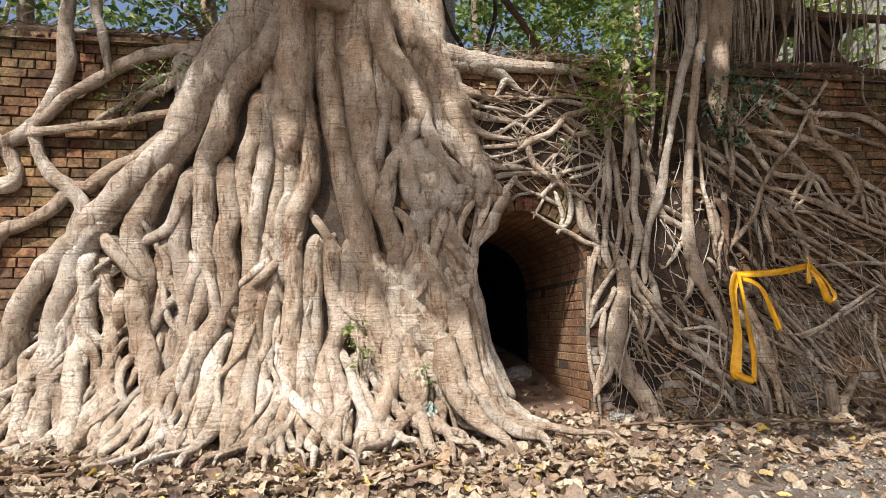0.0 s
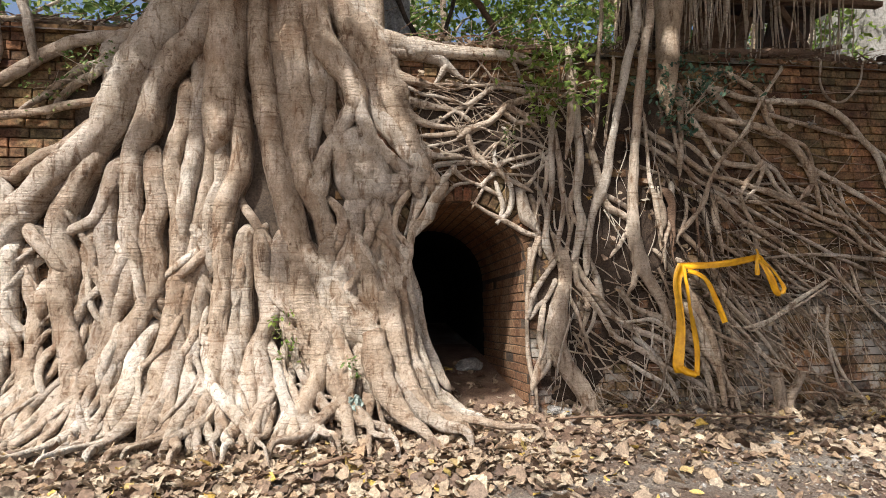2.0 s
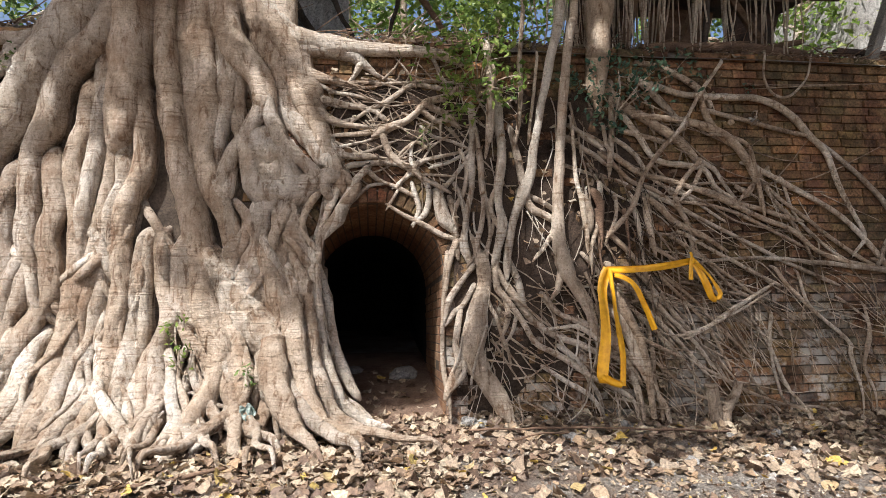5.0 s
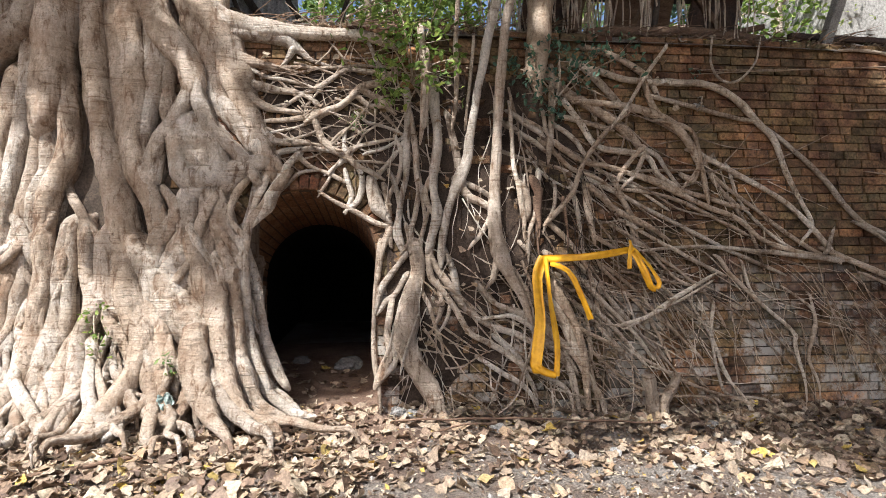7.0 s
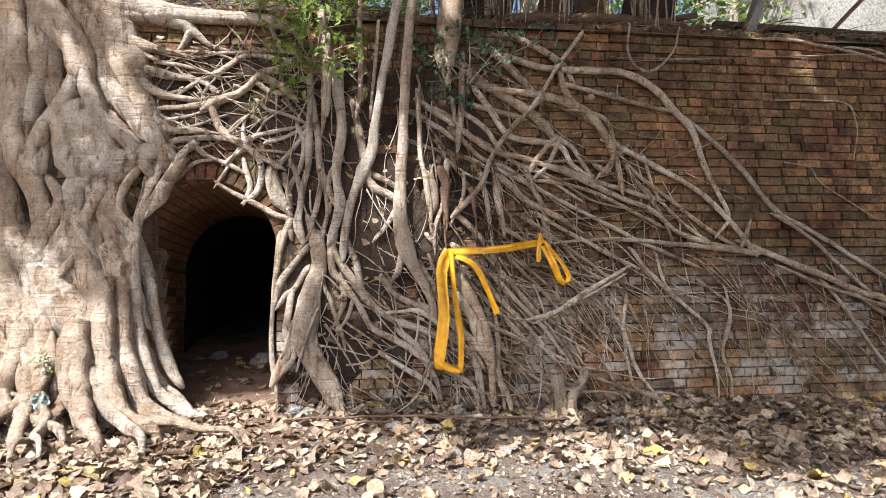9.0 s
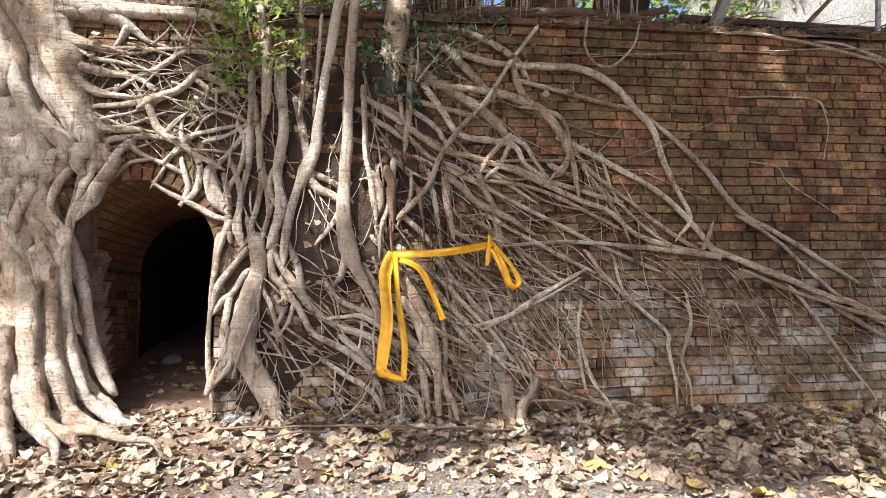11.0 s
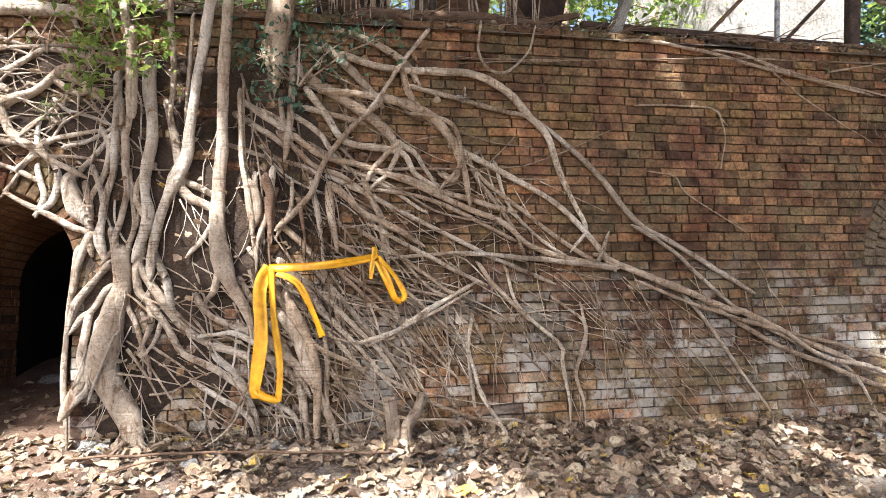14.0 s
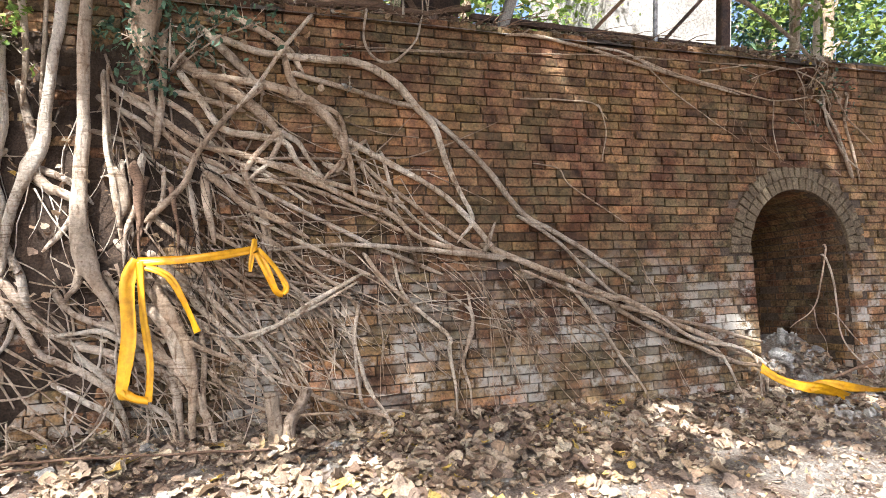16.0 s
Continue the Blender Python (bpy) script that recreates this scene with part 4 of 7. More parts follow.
root(climber, 0.06, (2.53, 3.53, 0.110), (2.50, 3.11, 0.102), (2.47, 2.88, 0.095), (2.44, 2.67, 0.089), (2.45, 2.49, 0.041))
root(climber, 0.04, (2.88, 1.89, 0.024), (3.04, 1.86, 0.020), (3.20, 1.81, 0.020), (3.37, 1.77, 0.020), (3.57, 1.69, 0.020), (3.78, 1.63, 0.020), (3.99, 1.57, 0.020), (4.12, 1.54, 0.020))
root(climber, 0.05, (2.84, 1.70, 0.032), (2.94, 1.62, 0.028), (3.04, 1.52, 0.024), (3.20, 1.44, 0.024), (3.32, 1.38, 0.020), (3.44, 1.30, 0.016))
root(climber, 0.05, (2.81, 1.68, 0.028), (2.82, 1.56, 0.028), (2.84, 1.42, 0.028), (2.86, 1.30, 0.020))
root(climber, 0.04, (3.06, 1.75, 0.020), (3.10, 1.62, 0.020), (3.16, 1.50, 0.020), (3.18, 1.38, 0.016), (3.20, 1.26, 0.016))
root(climber, 0.03, (3.08, 1.69, 0.016), (3.24, 1.67, 0.016), (3.41, 1.65, 0.016), (3.61, 1.59, 0.016), (3.86, 1.47, 0.016), (4.12, 1.34, 0.016))
root(climber, 0.05, (3.30, 2.02, 0.024), (3.21, 1.93, 0.020), (3.12, 1.83, 0.020), (3.08, 1.75, 0.016))
root(climber, 0.04, (3.31, 2.02, 0.024), (3.43, 1.96, 0.020), (3.49, 1.86, 0.016), (3.57, 1.74, 0.016), (3.65, 1.65, 0.012))
root(climber, 0.05, (3.90, 1.97, 0.016), (3.78, 1.88, 0.020), (3.75, 1.82, 0.020), (3.70, 1.76, 0.028), (3.66, 1.78, 0.024))
root(climber, 0.04, (2.50, 0.80, 0.032), (2.58, 0.68, 0.036), (2.65, 0.49, 0.040), (2.71, 0.34, 0.036), (2.78, 0.18, 0.032), (2.84, 0.06, 0.024))
root(climber, 0.05, (2.39, 0.65, 0.032), (2.50, 0.55, 0.032), (2.61, 0.45, 0.028), (2.73, 0.30, 0.024))
root(climber, 0.03, (2.78, 0.68, 0.016), (2.80, 0.48, 0.020), (2.79, 0.29, 0.020), (2.81, 0.09, 0.020))
root(climber, 0.04, (2.50, 1.15, 0.032), (2.65, 0.99, 0.028), (2.76, 0.83, 0.024), (2.88, 0.71, 0.020), (3.03, 0.55, 0.016), (3.19, 0.35, 0.016))
root(climber, 0.05, (2.65, 1.03, 0.024), (2.80, 0.91, 0.020), (2.99, 0.71, 0.016), (3.15, 0.55, 0.016), (3.26, 0.39, 0.012))
root(climber, 0.06, (3.07, 0.62, 0.016), (3.27, 0.68, 0.016), (3.47, 0.80, 0.020), (3.67, 0.91, 0.016), (3.82, 0.99, 0.012))
root(climber, 0.04, (3.15, 0.39, 0.012), (3.42, 0.23, 0.012), (3.70, 0.10, 0.012), (3.98, 0.01, 0.012))
root(climber, 0.04, (3.82, 0.77, 0.016), (3.79, 0.53, 0.012), (3.83, 0.37, 0.016), (3.86, 0.21, 0.012), (3.98, 0.02, 0.012))
root(climber, 0.04, (3.89, 1.13, 0.016), (3.97, 1.01, 0.016), (4.10, 0.88, 0.016), (4.22, 0.76, 0.012))
root(climber, 0.03, (2.19, 2.20, 0.028), (2.30, 2.13, 0.024), (2.42, 2.06, 0.020), (2.49, 2.00, 0.016))
root(climber, 0.03, (2.22, 2.30, 0.024), (2.34, 2.22, 0.024), (2.47, 2.13, 0.020), (2.53, 2.03, 0.016))
root(climber, 0.05, (2.57, 2.06, 0.024), (2.67, 1.98, 0.024), (2.75, 1.92, 0.020), (2.85, 1.89, 0.020))
root(climber, 0.04, (2.65, 2.27, 0.020), (2.77, 2.24, 0.020), (2.89, 2.21, 0.020), (3.01, 2.18, 0.020))
root(climber, 0.06, (2.57, 2.66, 0.024), (2.56, 2.43, 0.024), (2.55, 2.22, 0.024), (2.54, 2.10, 0.028), (2.52, 1.94, 0.020))
root(climber, 0.07, (2.48, 2.30, 0.016), (2.50, 2.15, 0.016), (2.54, 2.08, 0.020))
root(climber, 0.09, (2.21, 2.34, 0.016), (2.22, 2.12, 0.016), (2.23, 1.88, 0.016), (2.26, 1.69, 0.020), (2.29, 1.49, 0.024), (2.30, 1.41, 0.016))
root(climber, 0.08, (2.39, 1.73, 0.036), (2.42, 1.63, 0.032), (2.41, 1.51, 0.028), (2.42, 1.42, 0.016), bark=WOOD)
root(climber, 0.07, (2.27, 1.73, 0.024), (2.32, 1.63, 0.032), (2.33, 1.49, 0.032), (2.31, 1.42, 0.020))
root(climber, 0.05, (3.12, 1.42, 0.016), (3.32, 1.30, 0.016), (3.52, 1.20, 0.016), (3.68, 1.11, 0.016), (3.89, 1.01, 0.012))
root(climber, 0.04, (2.88, 1.30, 0.016), (3.08, 1.18, 0.016), (3.27, 1.02, 0.016), (3.47, 0.85, 0.012), (3.63, 0.69, 0.012))
root(climber, 0.04, (3.04, 1.38, 0.016), (3.28, 1.22, 0.016), (3.52, 1.05, 0.016), (3.76, 0.85, 0.012), (3.88, 0.64, 0.012))
root(climber, 0.03, (2.88, 1.10, 0.016), (3.04, 0.94, 0.016), (3.23, 0.74, 0.012), (3.35, 0.54, 0.012), (3.42, 0.38, 0.012))
root(climber, 0.03, (2.45, 2.71, 0.042), (2.68, 2.49, 0.038), (2.94, 2.33, 0.038), (3.21, 2.13, 0.035), (3.31, 1.99, 0.024))
root(climber, 0.06, (2.79, 2.39, 0.023), (3.11, 2.37, 0.027), (3.38, 2.31, 0.033), (3.57, 2.22, 0.036), (3.70, 2.05, 0.036), (3.79, 1.82, 0.027), (3.82, 1.63, 0.018))
root(climber, 0.05, (3.73, 2.00, 0.024), (4.07, 1.83, 0.022), (4.31, 1.70, 0.022), (4.54, 1.55, 0.022), (4.76, 1.32, 0.023), (4.90, 1.13, 0.023))
root(climber, 0.05, (2.92, 2.67, 0.027), (3.21, 2.59, 0.027), (3.59, 2.58, 0.028), (3.88, 2.57, 0.029), (4.15, 2.44, 0.029), (4.30, 2.27, 0.029), (4.45, 2.10, 0.026), (4.53, 1.83, 0.023), (4.63, 1.60, 0.019), (4.72, 1.40, 0.016), (4.62, 1.27, 0.010))
root(climber, 0.03, (4.31, 2.28, 0.016), (4.59, 2.06, 0.020), (4.87, 1.79, 0.023), (5.14, 1.46, 0.024), (5.39, 1.32, 0.021), (5.63, 1.18, 0.021), (6.06, 0.92, 0.019))
root(climber, 0.04, (3.40, 2.46, 0.018), (3.68, 2.40, 0.019), (3.97, 2.33, 0.019), (4.25, 2.27, 0.019))
root(climber, 0.03, (2.80, 2.73, 0.030), (3.03, 2.51, 0.030), (3.16, 2.35, 0.027))
root(climber, 0.02, (2.86, 2.87, 0.025), (3.14, 2.79, 0.028), (3.37, 2.65, 0.028), (3.45, 2.52, 0.022))
root(climber, 0.05, (3.35, 2.60, 0.025), (3.39, 2.41, 0.024), (3.52, 2.23, 0.021))
root(climber, 0.10, (3.53, 2.86, 0.016), (3.38, 2.67, 0.015), (3.19, 2.38, 0.015), (3.05, 2.20, 0.012))
root(climber, 0.08, (3.44, 2.24, 0.018), (3.65, 2.20, 0.018), (3.74, 2.11, 0.018), (3.75, 1.86, 0.018), (3.63, 1.72, 0.012))
root(climber, 0.09, (3.19, 2.32, 0.021), (2.96, 2.11, 0.020), (2.77, 1.84, 0.020), (2.68, 1.62, 0.022), (2.50, 1.43, 0.022))
root(climber, 0.04, (2.67, 2.39, 0.026), (2.80, 2.21, 0.026), (2.93, 2.03, 0.026), (3.16, 1.99, 0.026), (3.34, 1.95, 0.024), (3.43, 1.81, 0.021), (3.56, 1.72, 0.012))
root(climber, 0.05, (3.33, 2.00, 0.021), (3.23, 1.81, 0.017), (3.14, 1.72, 0.014))
root(climber, 0.05, (2.79, 1.91, 0.017), (3.19, 1.81, 0.020), (3.55, 1.67, 0.021), (3.83, 1.54, 0.021), (4.06, 1.45, 0.021), (4.29, 1.27, 0.019), (4.57, 1.18, 0.019), (4.86, 1.12, 0.020))
root(climber, 0.03, (2.83, 1.77, 0.020), (3.10, 1.64, 0.020), (3.37, 1.50, 0.017), (3.73, 1.32, 0.018), (4.10, 1.14, 0.018), (4.41, 1.01, 0.013))
root(climber, 0.05, (3.25, 1.19, 0.011), (3.63, 1.22, 0.015), (3.95, 1.21, 0.018), (4.28, 1.18, 0.019), (4.66, 1.14, 0.022), (4.90, 1.11, 0.026))
root(climber, 0.03, (3.81, 1.99, 0.018), (3.89, 1.78, 0.015), (4.06, 1.56, 0.015), (4.19, 1.33, 0.015), (4.27, 1.06, 0.012))
root(climber, 0.03, (3.71, 2.06, 0.018), (3.93, 1.78, 0.015), (4.16, 1.60, 0.016), (4.44, 1.38, 0.016), (4.72, 1.19, 0.016), (4.86, 1.12, 0.020))
root(climber, 0.02, (4.04, 1.88, 0.016), (4.12, 1.60, 0.012), (4.30, 1.38, 0.012), (4.58, 1.18, 0.013))
root(climber, 0.02, (2.58, 2.21, 0.020), (2.75, 2.08, 0.020), (2.92, 1.86, 0.017), (3.19, 1.73, 0.017), (3.46, 1.55, 0.012))
root(climber, 0.03, (2.48, 2.07, 0.020), (2.70, 1.86, 0.020), (2.92, 1.77, 0.020), (3.14, 1.57, 0.017), (3.22, 1.33, 0.014), (3.23, 1.15, 0.014))
root(climber, 0.05, (2.69, 1.72, 0.020), (2.74, 1.46, 0.017), (2.77, 1.20, 0.014))
root(climber, 0.04, (2.51, 1.41, 0.025), (2.68, 1.24, 0.022), (2.81, 1.02, 0.019), (2.88, 0.72, 0.014))
root(climber, 0.00, (2.14, 1.99, 0.017), (2.44, 1.90, 0.017), (2.70, 1.82, 0.017), (2.92, 1.64, 0.014))
root(climber, 0.00, (2.23, 2.30, 0.020), (2.49, 2.17, 0.020), (2.71, 2.00, 0.017), (2.84, 1.91, 0.017))
root(climber, 0.06, (2.23, 2.41, 0.012), (2.24, 1.93, 0.014), (2.28, 1.62, 0.014), (2.31, 1.32, 0.016))
root(climber, 0.07, (2.43, 1.80, 0.025), (2.41, 1.54, 0.022), (2.34, 1.32, 0.016), (2.33, 1.15, 0.011))
root(climber, 0.05, (2.31, 1.76, 0.019), (2.34, 1.54, 0.019), (2.37, 1.35, 0.014))
root(climber, 0.05, (2.56, 1.72, 0.017), (2.55, 1.54, 0.017), (2.47, 1.37, 0.011))
root(climber, 0.04, (3.35, 1.15, 0.011), (3.52, 0.97, 0.012), (3.72, 0.89, 0.009))
root(climber, 0.07, (3.09, 0.59, 0.008), (3.32, 0.70, 0.011), (3.54, 0.80, 0.011), (3.78, 0.93, 0.009))
root(climber, 0.03, (4.09, 1.10, 0.012), (4.17, 0.84, 0.012), (4.48, 0.54, 0.016), (4.49, 0.43, 0.016), (4.51, 0.13, 0.009))
root(climber, 0.03, (4.45, 0.88, 0.009), (4.68, 0.69, 0.013), (4.64, 0.49, 0.013))
root(climber, 0.03, (3.78, 0.62, 0.012), (3.80, 0.28, 0.012), (3.85, 0.07, 0.012), (4.16, 0.02, 0.009))
root(climber, 0.05, (2.83, 0.39, 0.011), (3.07, 0.18, 0.011), (3.32, 0.09, 0.011), (3.70, 0.04, 0.009))
root(climber, 0.03, (2.29, 1.24, 0.022), (2.46, 1.03, 0.019), (2.67, 0.81, 0.016), (2.88, 0.60, 0.017), (3.13, 0.30, 0.011))
root(climber, 0.05, (2.52, 0.94, 0.033), (2.67, 0.64, 0.036), (2.73, 0.39, 0.036), (2.73, 0.07, 0.024))
root(climber, 0.06, (2.42, 1.03, 0.022), (2.58, 0.77, 0.022), (2.71, 0.60, 0.019), (2.96, 0.47, 0.014))
root(climber, 0.03, (2.72, 1.11, 0.017), (2.98, 0.81, 0.017), (3.23, 0.51, 0.014), (3.39, 0.25, 0.009))
root(climber, 0.02, (2.81, 1.16, 0.017), (3.12, 0.94, 0.014), (3.42, 0.63, 0.014), (3.67, 0.37, 0.009))
root(climber, 0.05, (4.83, 1.19, 0.022), (5.14, 1.06, 0.026), (5.53, 0.91, 0.027), (5.89, 0.76, 0.028), (6.00, 0.75, 0.025), (6.36, 0.57, 0.026), (6.74, 0.41, 0.024), (7.06, 0.25, 0.021), (7.31, 0.13, 0.018))
root(climber, 0.04, (5.73, 0.80, 0.018), (5.94, 0.67, 0.019), (6.25, 0.49, 0.019), (6.67, 0.32, 0.020), (7.04, 0.16, 0.018), (7.27, 0.09, 0.014))
root(climber, 0.07, (5.13, 0.99, 0.011), (5.46, 0.85, 0.015), (5.76, 0.75, 0.015), (6.23, 0.61, 0.016), (6.72, 0.49, 0.017), (7.28, 0.33, 0.014))
root(climber, 0.05, (5.14, 1.41, 0.017), (5.42, 1.23, 0.015), (5.70, 0.97, 0.015), (5.99, 0.74, 0.016), (6.41, 0.56, 0.016))
root(climber, 0.08, (4.80, 1.17, 0.019), (4.87, 1.32, 0.014))
root(climber, 0.03, (5.53, 0.86, 0.015), (5.73, 0.61, 0.015), (5.91, 0.32, 0.012), (6.09, 0.00, 0.009))
root(climber, 0.03, (4.66, 0.82, 0.011), (4.68, 0.57, 0.014), (4.59, 0.33, 0.014), (4.62, 0.12, 0.008))
root(climber, 0.05, (6.08, 0.67, 0.013), (6.50, 0.46, 0.013), (6.87, 0.27, 0.014), (6.99, -0.06, 0.010))
root(climber, 0.08, (6.28, 0.61, 0.016), (6.64, 0.38, 0.017), (7.03, 0.29, 0.017), (7.23, 0.15, 0.014))
root(climber, 0.03, (5.95, 2.88, 0.010), (6.22, 2.85, 0.010), (6.62, 2.71, 0.011), (7.04, 2.63, 0.011), (7.35, 2.57, 0.008))
root(climber, 0.04, (5.13, 2.91, 0.013), (5.41, 2.92, 0.016), (5.83, 2.86, 0.013), (6.27, 2.77, 0.014), (6.73, 2.68, 0.011), (7.28, 2.60, 0.008))
root(climber, 0.02, (5.30, 1.86, 0.006), (5.50, 1.82, 0.006), (5.60, 1.68, 0.006), (6.06, 1.40, 0.006))
root(climber, 0.08, (3.95, 2.96, 0.009), (3.92, 2.74, 0.009), (4.00, 2.60, 0.011), (4.15, 2.60, 0.011), (4.31, 2.76, 0.009), (4.36, 2.92, 0.009))
root(climber, 0.03, (8.36, 2.55, 0.013), (8.54, 2.28, 0.017), (8.59, 2.12, 0.017), (8.67, 1.87, 0.022))
root(climber, 0.02, (8.75, 2.64, 0.013), (8.68, 2.40, 0.013), (8.75, 2.07, 0.013), (8.79, 1.84, 0.009))


def between(v, table):
    """A value by steps of (key, value)."""
    for (a, p), (b, q) in zip(table, table[1:]):
        if v <= b:
            return p + (q - p) * max(0.0, (v - a) / (b - a))
    return table[-1][1]


def root_mass():
    """The grown-together wood of the banyan: it swells along each thick root and creases between them."""
    left = ((-0.2, -3.7), (0.7, -3.45), (1.3, -3.05), (1.7, -2.6), (2.0, -2.25), (2.4, -2.0), (2.8, -1.85), (3.4, -1.6))
    right = ((-0.2, 0.52), (0.15, 0.44), (0.4, 0.34), (0.8, 0.28), (1.3, 0.25), (1.6, 0.25), (2.0, 0.34), (2.5, 0.22), (2.9, 0.05), (3.4, -0.3))
    step, x0, h0 = 0.014, -3.8, -0.16
    nx, nh = int(4.6 / step), int(3.6 / step)
    xs, hs = x0 + step * np.arange(nx), h0 + step * np.arange(nh)
    swell = np.full((nh, nx), -1.0)
    for off, pts in WOOD_LINES:
        for (xa, ha, ra), (xb, hb, rb) in zip(pts, pts[1:]):
            n = max(1, int(math.hypot(xb - xa, hb - ha) / 0.014))
            for k in range(n):
                t = k / n
                x, h, r = xa + (xb - xa) * t, ha + (hb - ha) * t, ra + (rb - ra) * t
                i0, i1 = max(0, int((x - 1.6 * r - x0) / step)), min(nx, int((x + 1.6 * r - x0) / step) + 2)
                j0, j1 = max(0, int((h - 1.6 * r - h0) / step)), min(nh, int((h + 1.6 * r - h0) / step) + 2)
                if i0 >= i1 or j0 >= j1:
                    continue
                d2 = ((xs[None, i0:i1] - x) ** 2 + (hs[j0:j1, None] - h) ** 2) / (r * r)
                swell[j0:j1, i0:i1] = np.maximum(swell[j0:j1, i0:i1], off + r * (0.50 - 1.05 * d2))
    verts, faces, deep, rims = [], [], [], []
    for j in range(nh):
        h = hs[j]
        a, b = between(h, left), between(h, right)
        for i in range(nx):
            x = xs[i]
            edge, rim = x - a, b - x
            fan = (x + 1.05) / (1.0 + 0.55 * max(0.0, 2.4 - h))
            ridges = noise.noise((fan * 9, h * 1.1, 0.0)) + 0.5 * noise.noise((fan * 22, h * 2.2, 4.0)) + 0.25 * noise.noise((fan * 45, h * 6, 8.0))
            o = max(-0.075 + 0.06 * ridges, swell[j, i] + 0.010 * ridges) + flare(banyan, x, h) * 0.97 + 0.007 * noise.noise((x * 25, h * 25, 1.0))
            o -= 0.30 * max(0.0, 1 - max(edge, -0.2) / 0.16) ** 2 + 0.34 * max(0.0, 1 - max(rim, -0.02) / 0.09) ** 2 + 0.10 * max(0.0, 1 - max(rim, 0.0) / 0.4) * (0.3 < h < 1.6)
            deep.append(o)
            rims.append(rim)
            verts.append(W(x, h, o))
    for j in range(nh - 1):
        for i in range(nx - 1):
            q = (j * nx + i, j * nx + i + 1, (j + 1) * nx + i + 1, (j + 1) * nx + i)
            if max(deep[k] for k in q) > -0.10 or min(rims[k] for k in q) > -0.005 and xs[i] > 0.0:
                faces.append(q)
    part("root_mass", raw("root_mass", verts, faces, FIBRE_SHADED), None, banyan, "fused ridged wood between the roots")


root_mass()


def rootlets(tree, count, box, slope, spread, length, radius, off, seed, mat, label, wild=0.20):
    """Fine roots past counting: lines that wander over a stretch of wall."""
    rnd = random.Random(seed)
    verts, faces = [], []
    for k in range(count):
        x, h = rnd.uniform(box[0], box[1]), rnd.uniform(box[2], box[3])
        a = math.radians(slope + rnd.gauss(0, spread))
        r, o = rnd.uniform(*radius) * rnd.uniform(0.6, 1.0), rnd.uniform(*off)
        n = max(3, int(rnd.uniform(*length) / 0.14))
        pts, bend = [], rnd.gauss(0, 0.05)
        for i in range(n + 1):
            pts.append((W(x, h, o + flare(tree, x, h) + 0.012 * math.sin(i * 1.3 + k)), r * (1 - 0.65 * i / n)))
            a += bend * wild * 5 + rnd.gauss(0, wild)
            x, h = x + 0.14 * math.cos(a), h + 0.14 * math.sin(a)
            if h < -0.1 or any(abs(x - c) < w + 0.03 and h < s + math.sqrt(max(0.0, (w + 0.03) ** 2 - (x - c) ** 2)) for c, w, s in ARCHES):
                break
        if len(pts) > 2:
            tube(verts, faces, pts, 5 if r < 0.008 else 6 if r < 0.014 else 9, 0.05 if r < 0.014 else 0.03, 0.14, 0.006 if r < 0.014 else 0.02, k * 1.7)
    ob = part("root_tangle", raw("root_tangle", verts, faces, mat), None, tree, label)
    tagged(ob, kind="stuff")


rootlets(fig, 95, (0.25, 1.35, 1.85, 2.75), 10, 55, (0.3, 0.9), (0.004, 0.013), (0.0, 0.05), 3, BARK_GREY, "tangle of thin pale roots")
rootlets(fig, 40, (1.2, 2.35, 0.3, 2.7), -85, 22, (0.4, 1.3), (0.004, 0.012), (0.0, 0.08), 4, BARK_GREY, "thin hanging roots")
rootlets(fig, 85, (1.35, 2.9, 0.1, 1.1), -42, 20, (0.3, 1.0), (0.005, 0.014), (0.0, 0.07), 5, BARK_DULL, "thin slanting roots near the ground")
rootlets(climber, 60, (2.2, 3.3, 0.9, 2.7), -44, 26, (0.6, 1.9), (0.006, 0.015), (0.0, 0.06), 6, THIN_BARK, "thin slanting roots", 0.12)
rootlets(climber, 55, (2.6, 4.4, 0.6, 2.0), -36, 24, (0.4, 1.3), (0.004, 0.011), (0.0, 0.05), 7, BARK_DULL, "thin slanting roots", 0.12)
rootlets(climber, 60, (2.3, 3.7, 0.2, 1.3), -47, 22, (0.3, 0.9), (0.004, 0.012), (0.0, 0.05), 8, BARK_DULL, "thin roots near the ground", 0.12)
rootlets(climber, 90, (3.9, 6.4, 0.5, 1.2), -62, 22, (0.35, 1.0), (0.003, 0.009), (0.0, 0.03), 9, BARK_DULL, "hair roots on the bricks", 0.12)
rootlets(climber, 50, (4.4, 7.2, 1.4, 2.85), -35, 30, (0.3, 1.0), (0.002, 0.0035), (0.0, 0.02), 10, WOOD, "dry creeper stems on the bricks", 0.30)
rootlets(climber, 26, (7.2, 8.9, 1.9, 2.8), -60, 30, (0.3, 0.9), (0.0025, 0.004), (0.0, 0.02), 11, THIN_BARK, "dry creeper stems on the bricks", 0.12)
rootlets(banyan, 60, (-3.4, 0.5, 0.02, 0.35), -90, 45, (0.15, 0.5), (0.010, 0.026), (0.0, 0.08), 14, BARK, "splayed root feet")

rootlets(climber, 55, (2.28, 2.85, 1.15, 2.0), -92, 16, (0.2, 0.7), (0.002, 0.005), (0.03, 0.10), 15, SHADED_MOULD, "withered brown hair roots in a hanging bunch", 0.16)
rootlets(climber, 4, (2.30, 2.72, 1.5, 1.9), -90, 9, (0.35, 0.6), (0.018, 0.028), (0.04, 0.08), 16, WOOD, "dead reddish root stubs", 0.05)


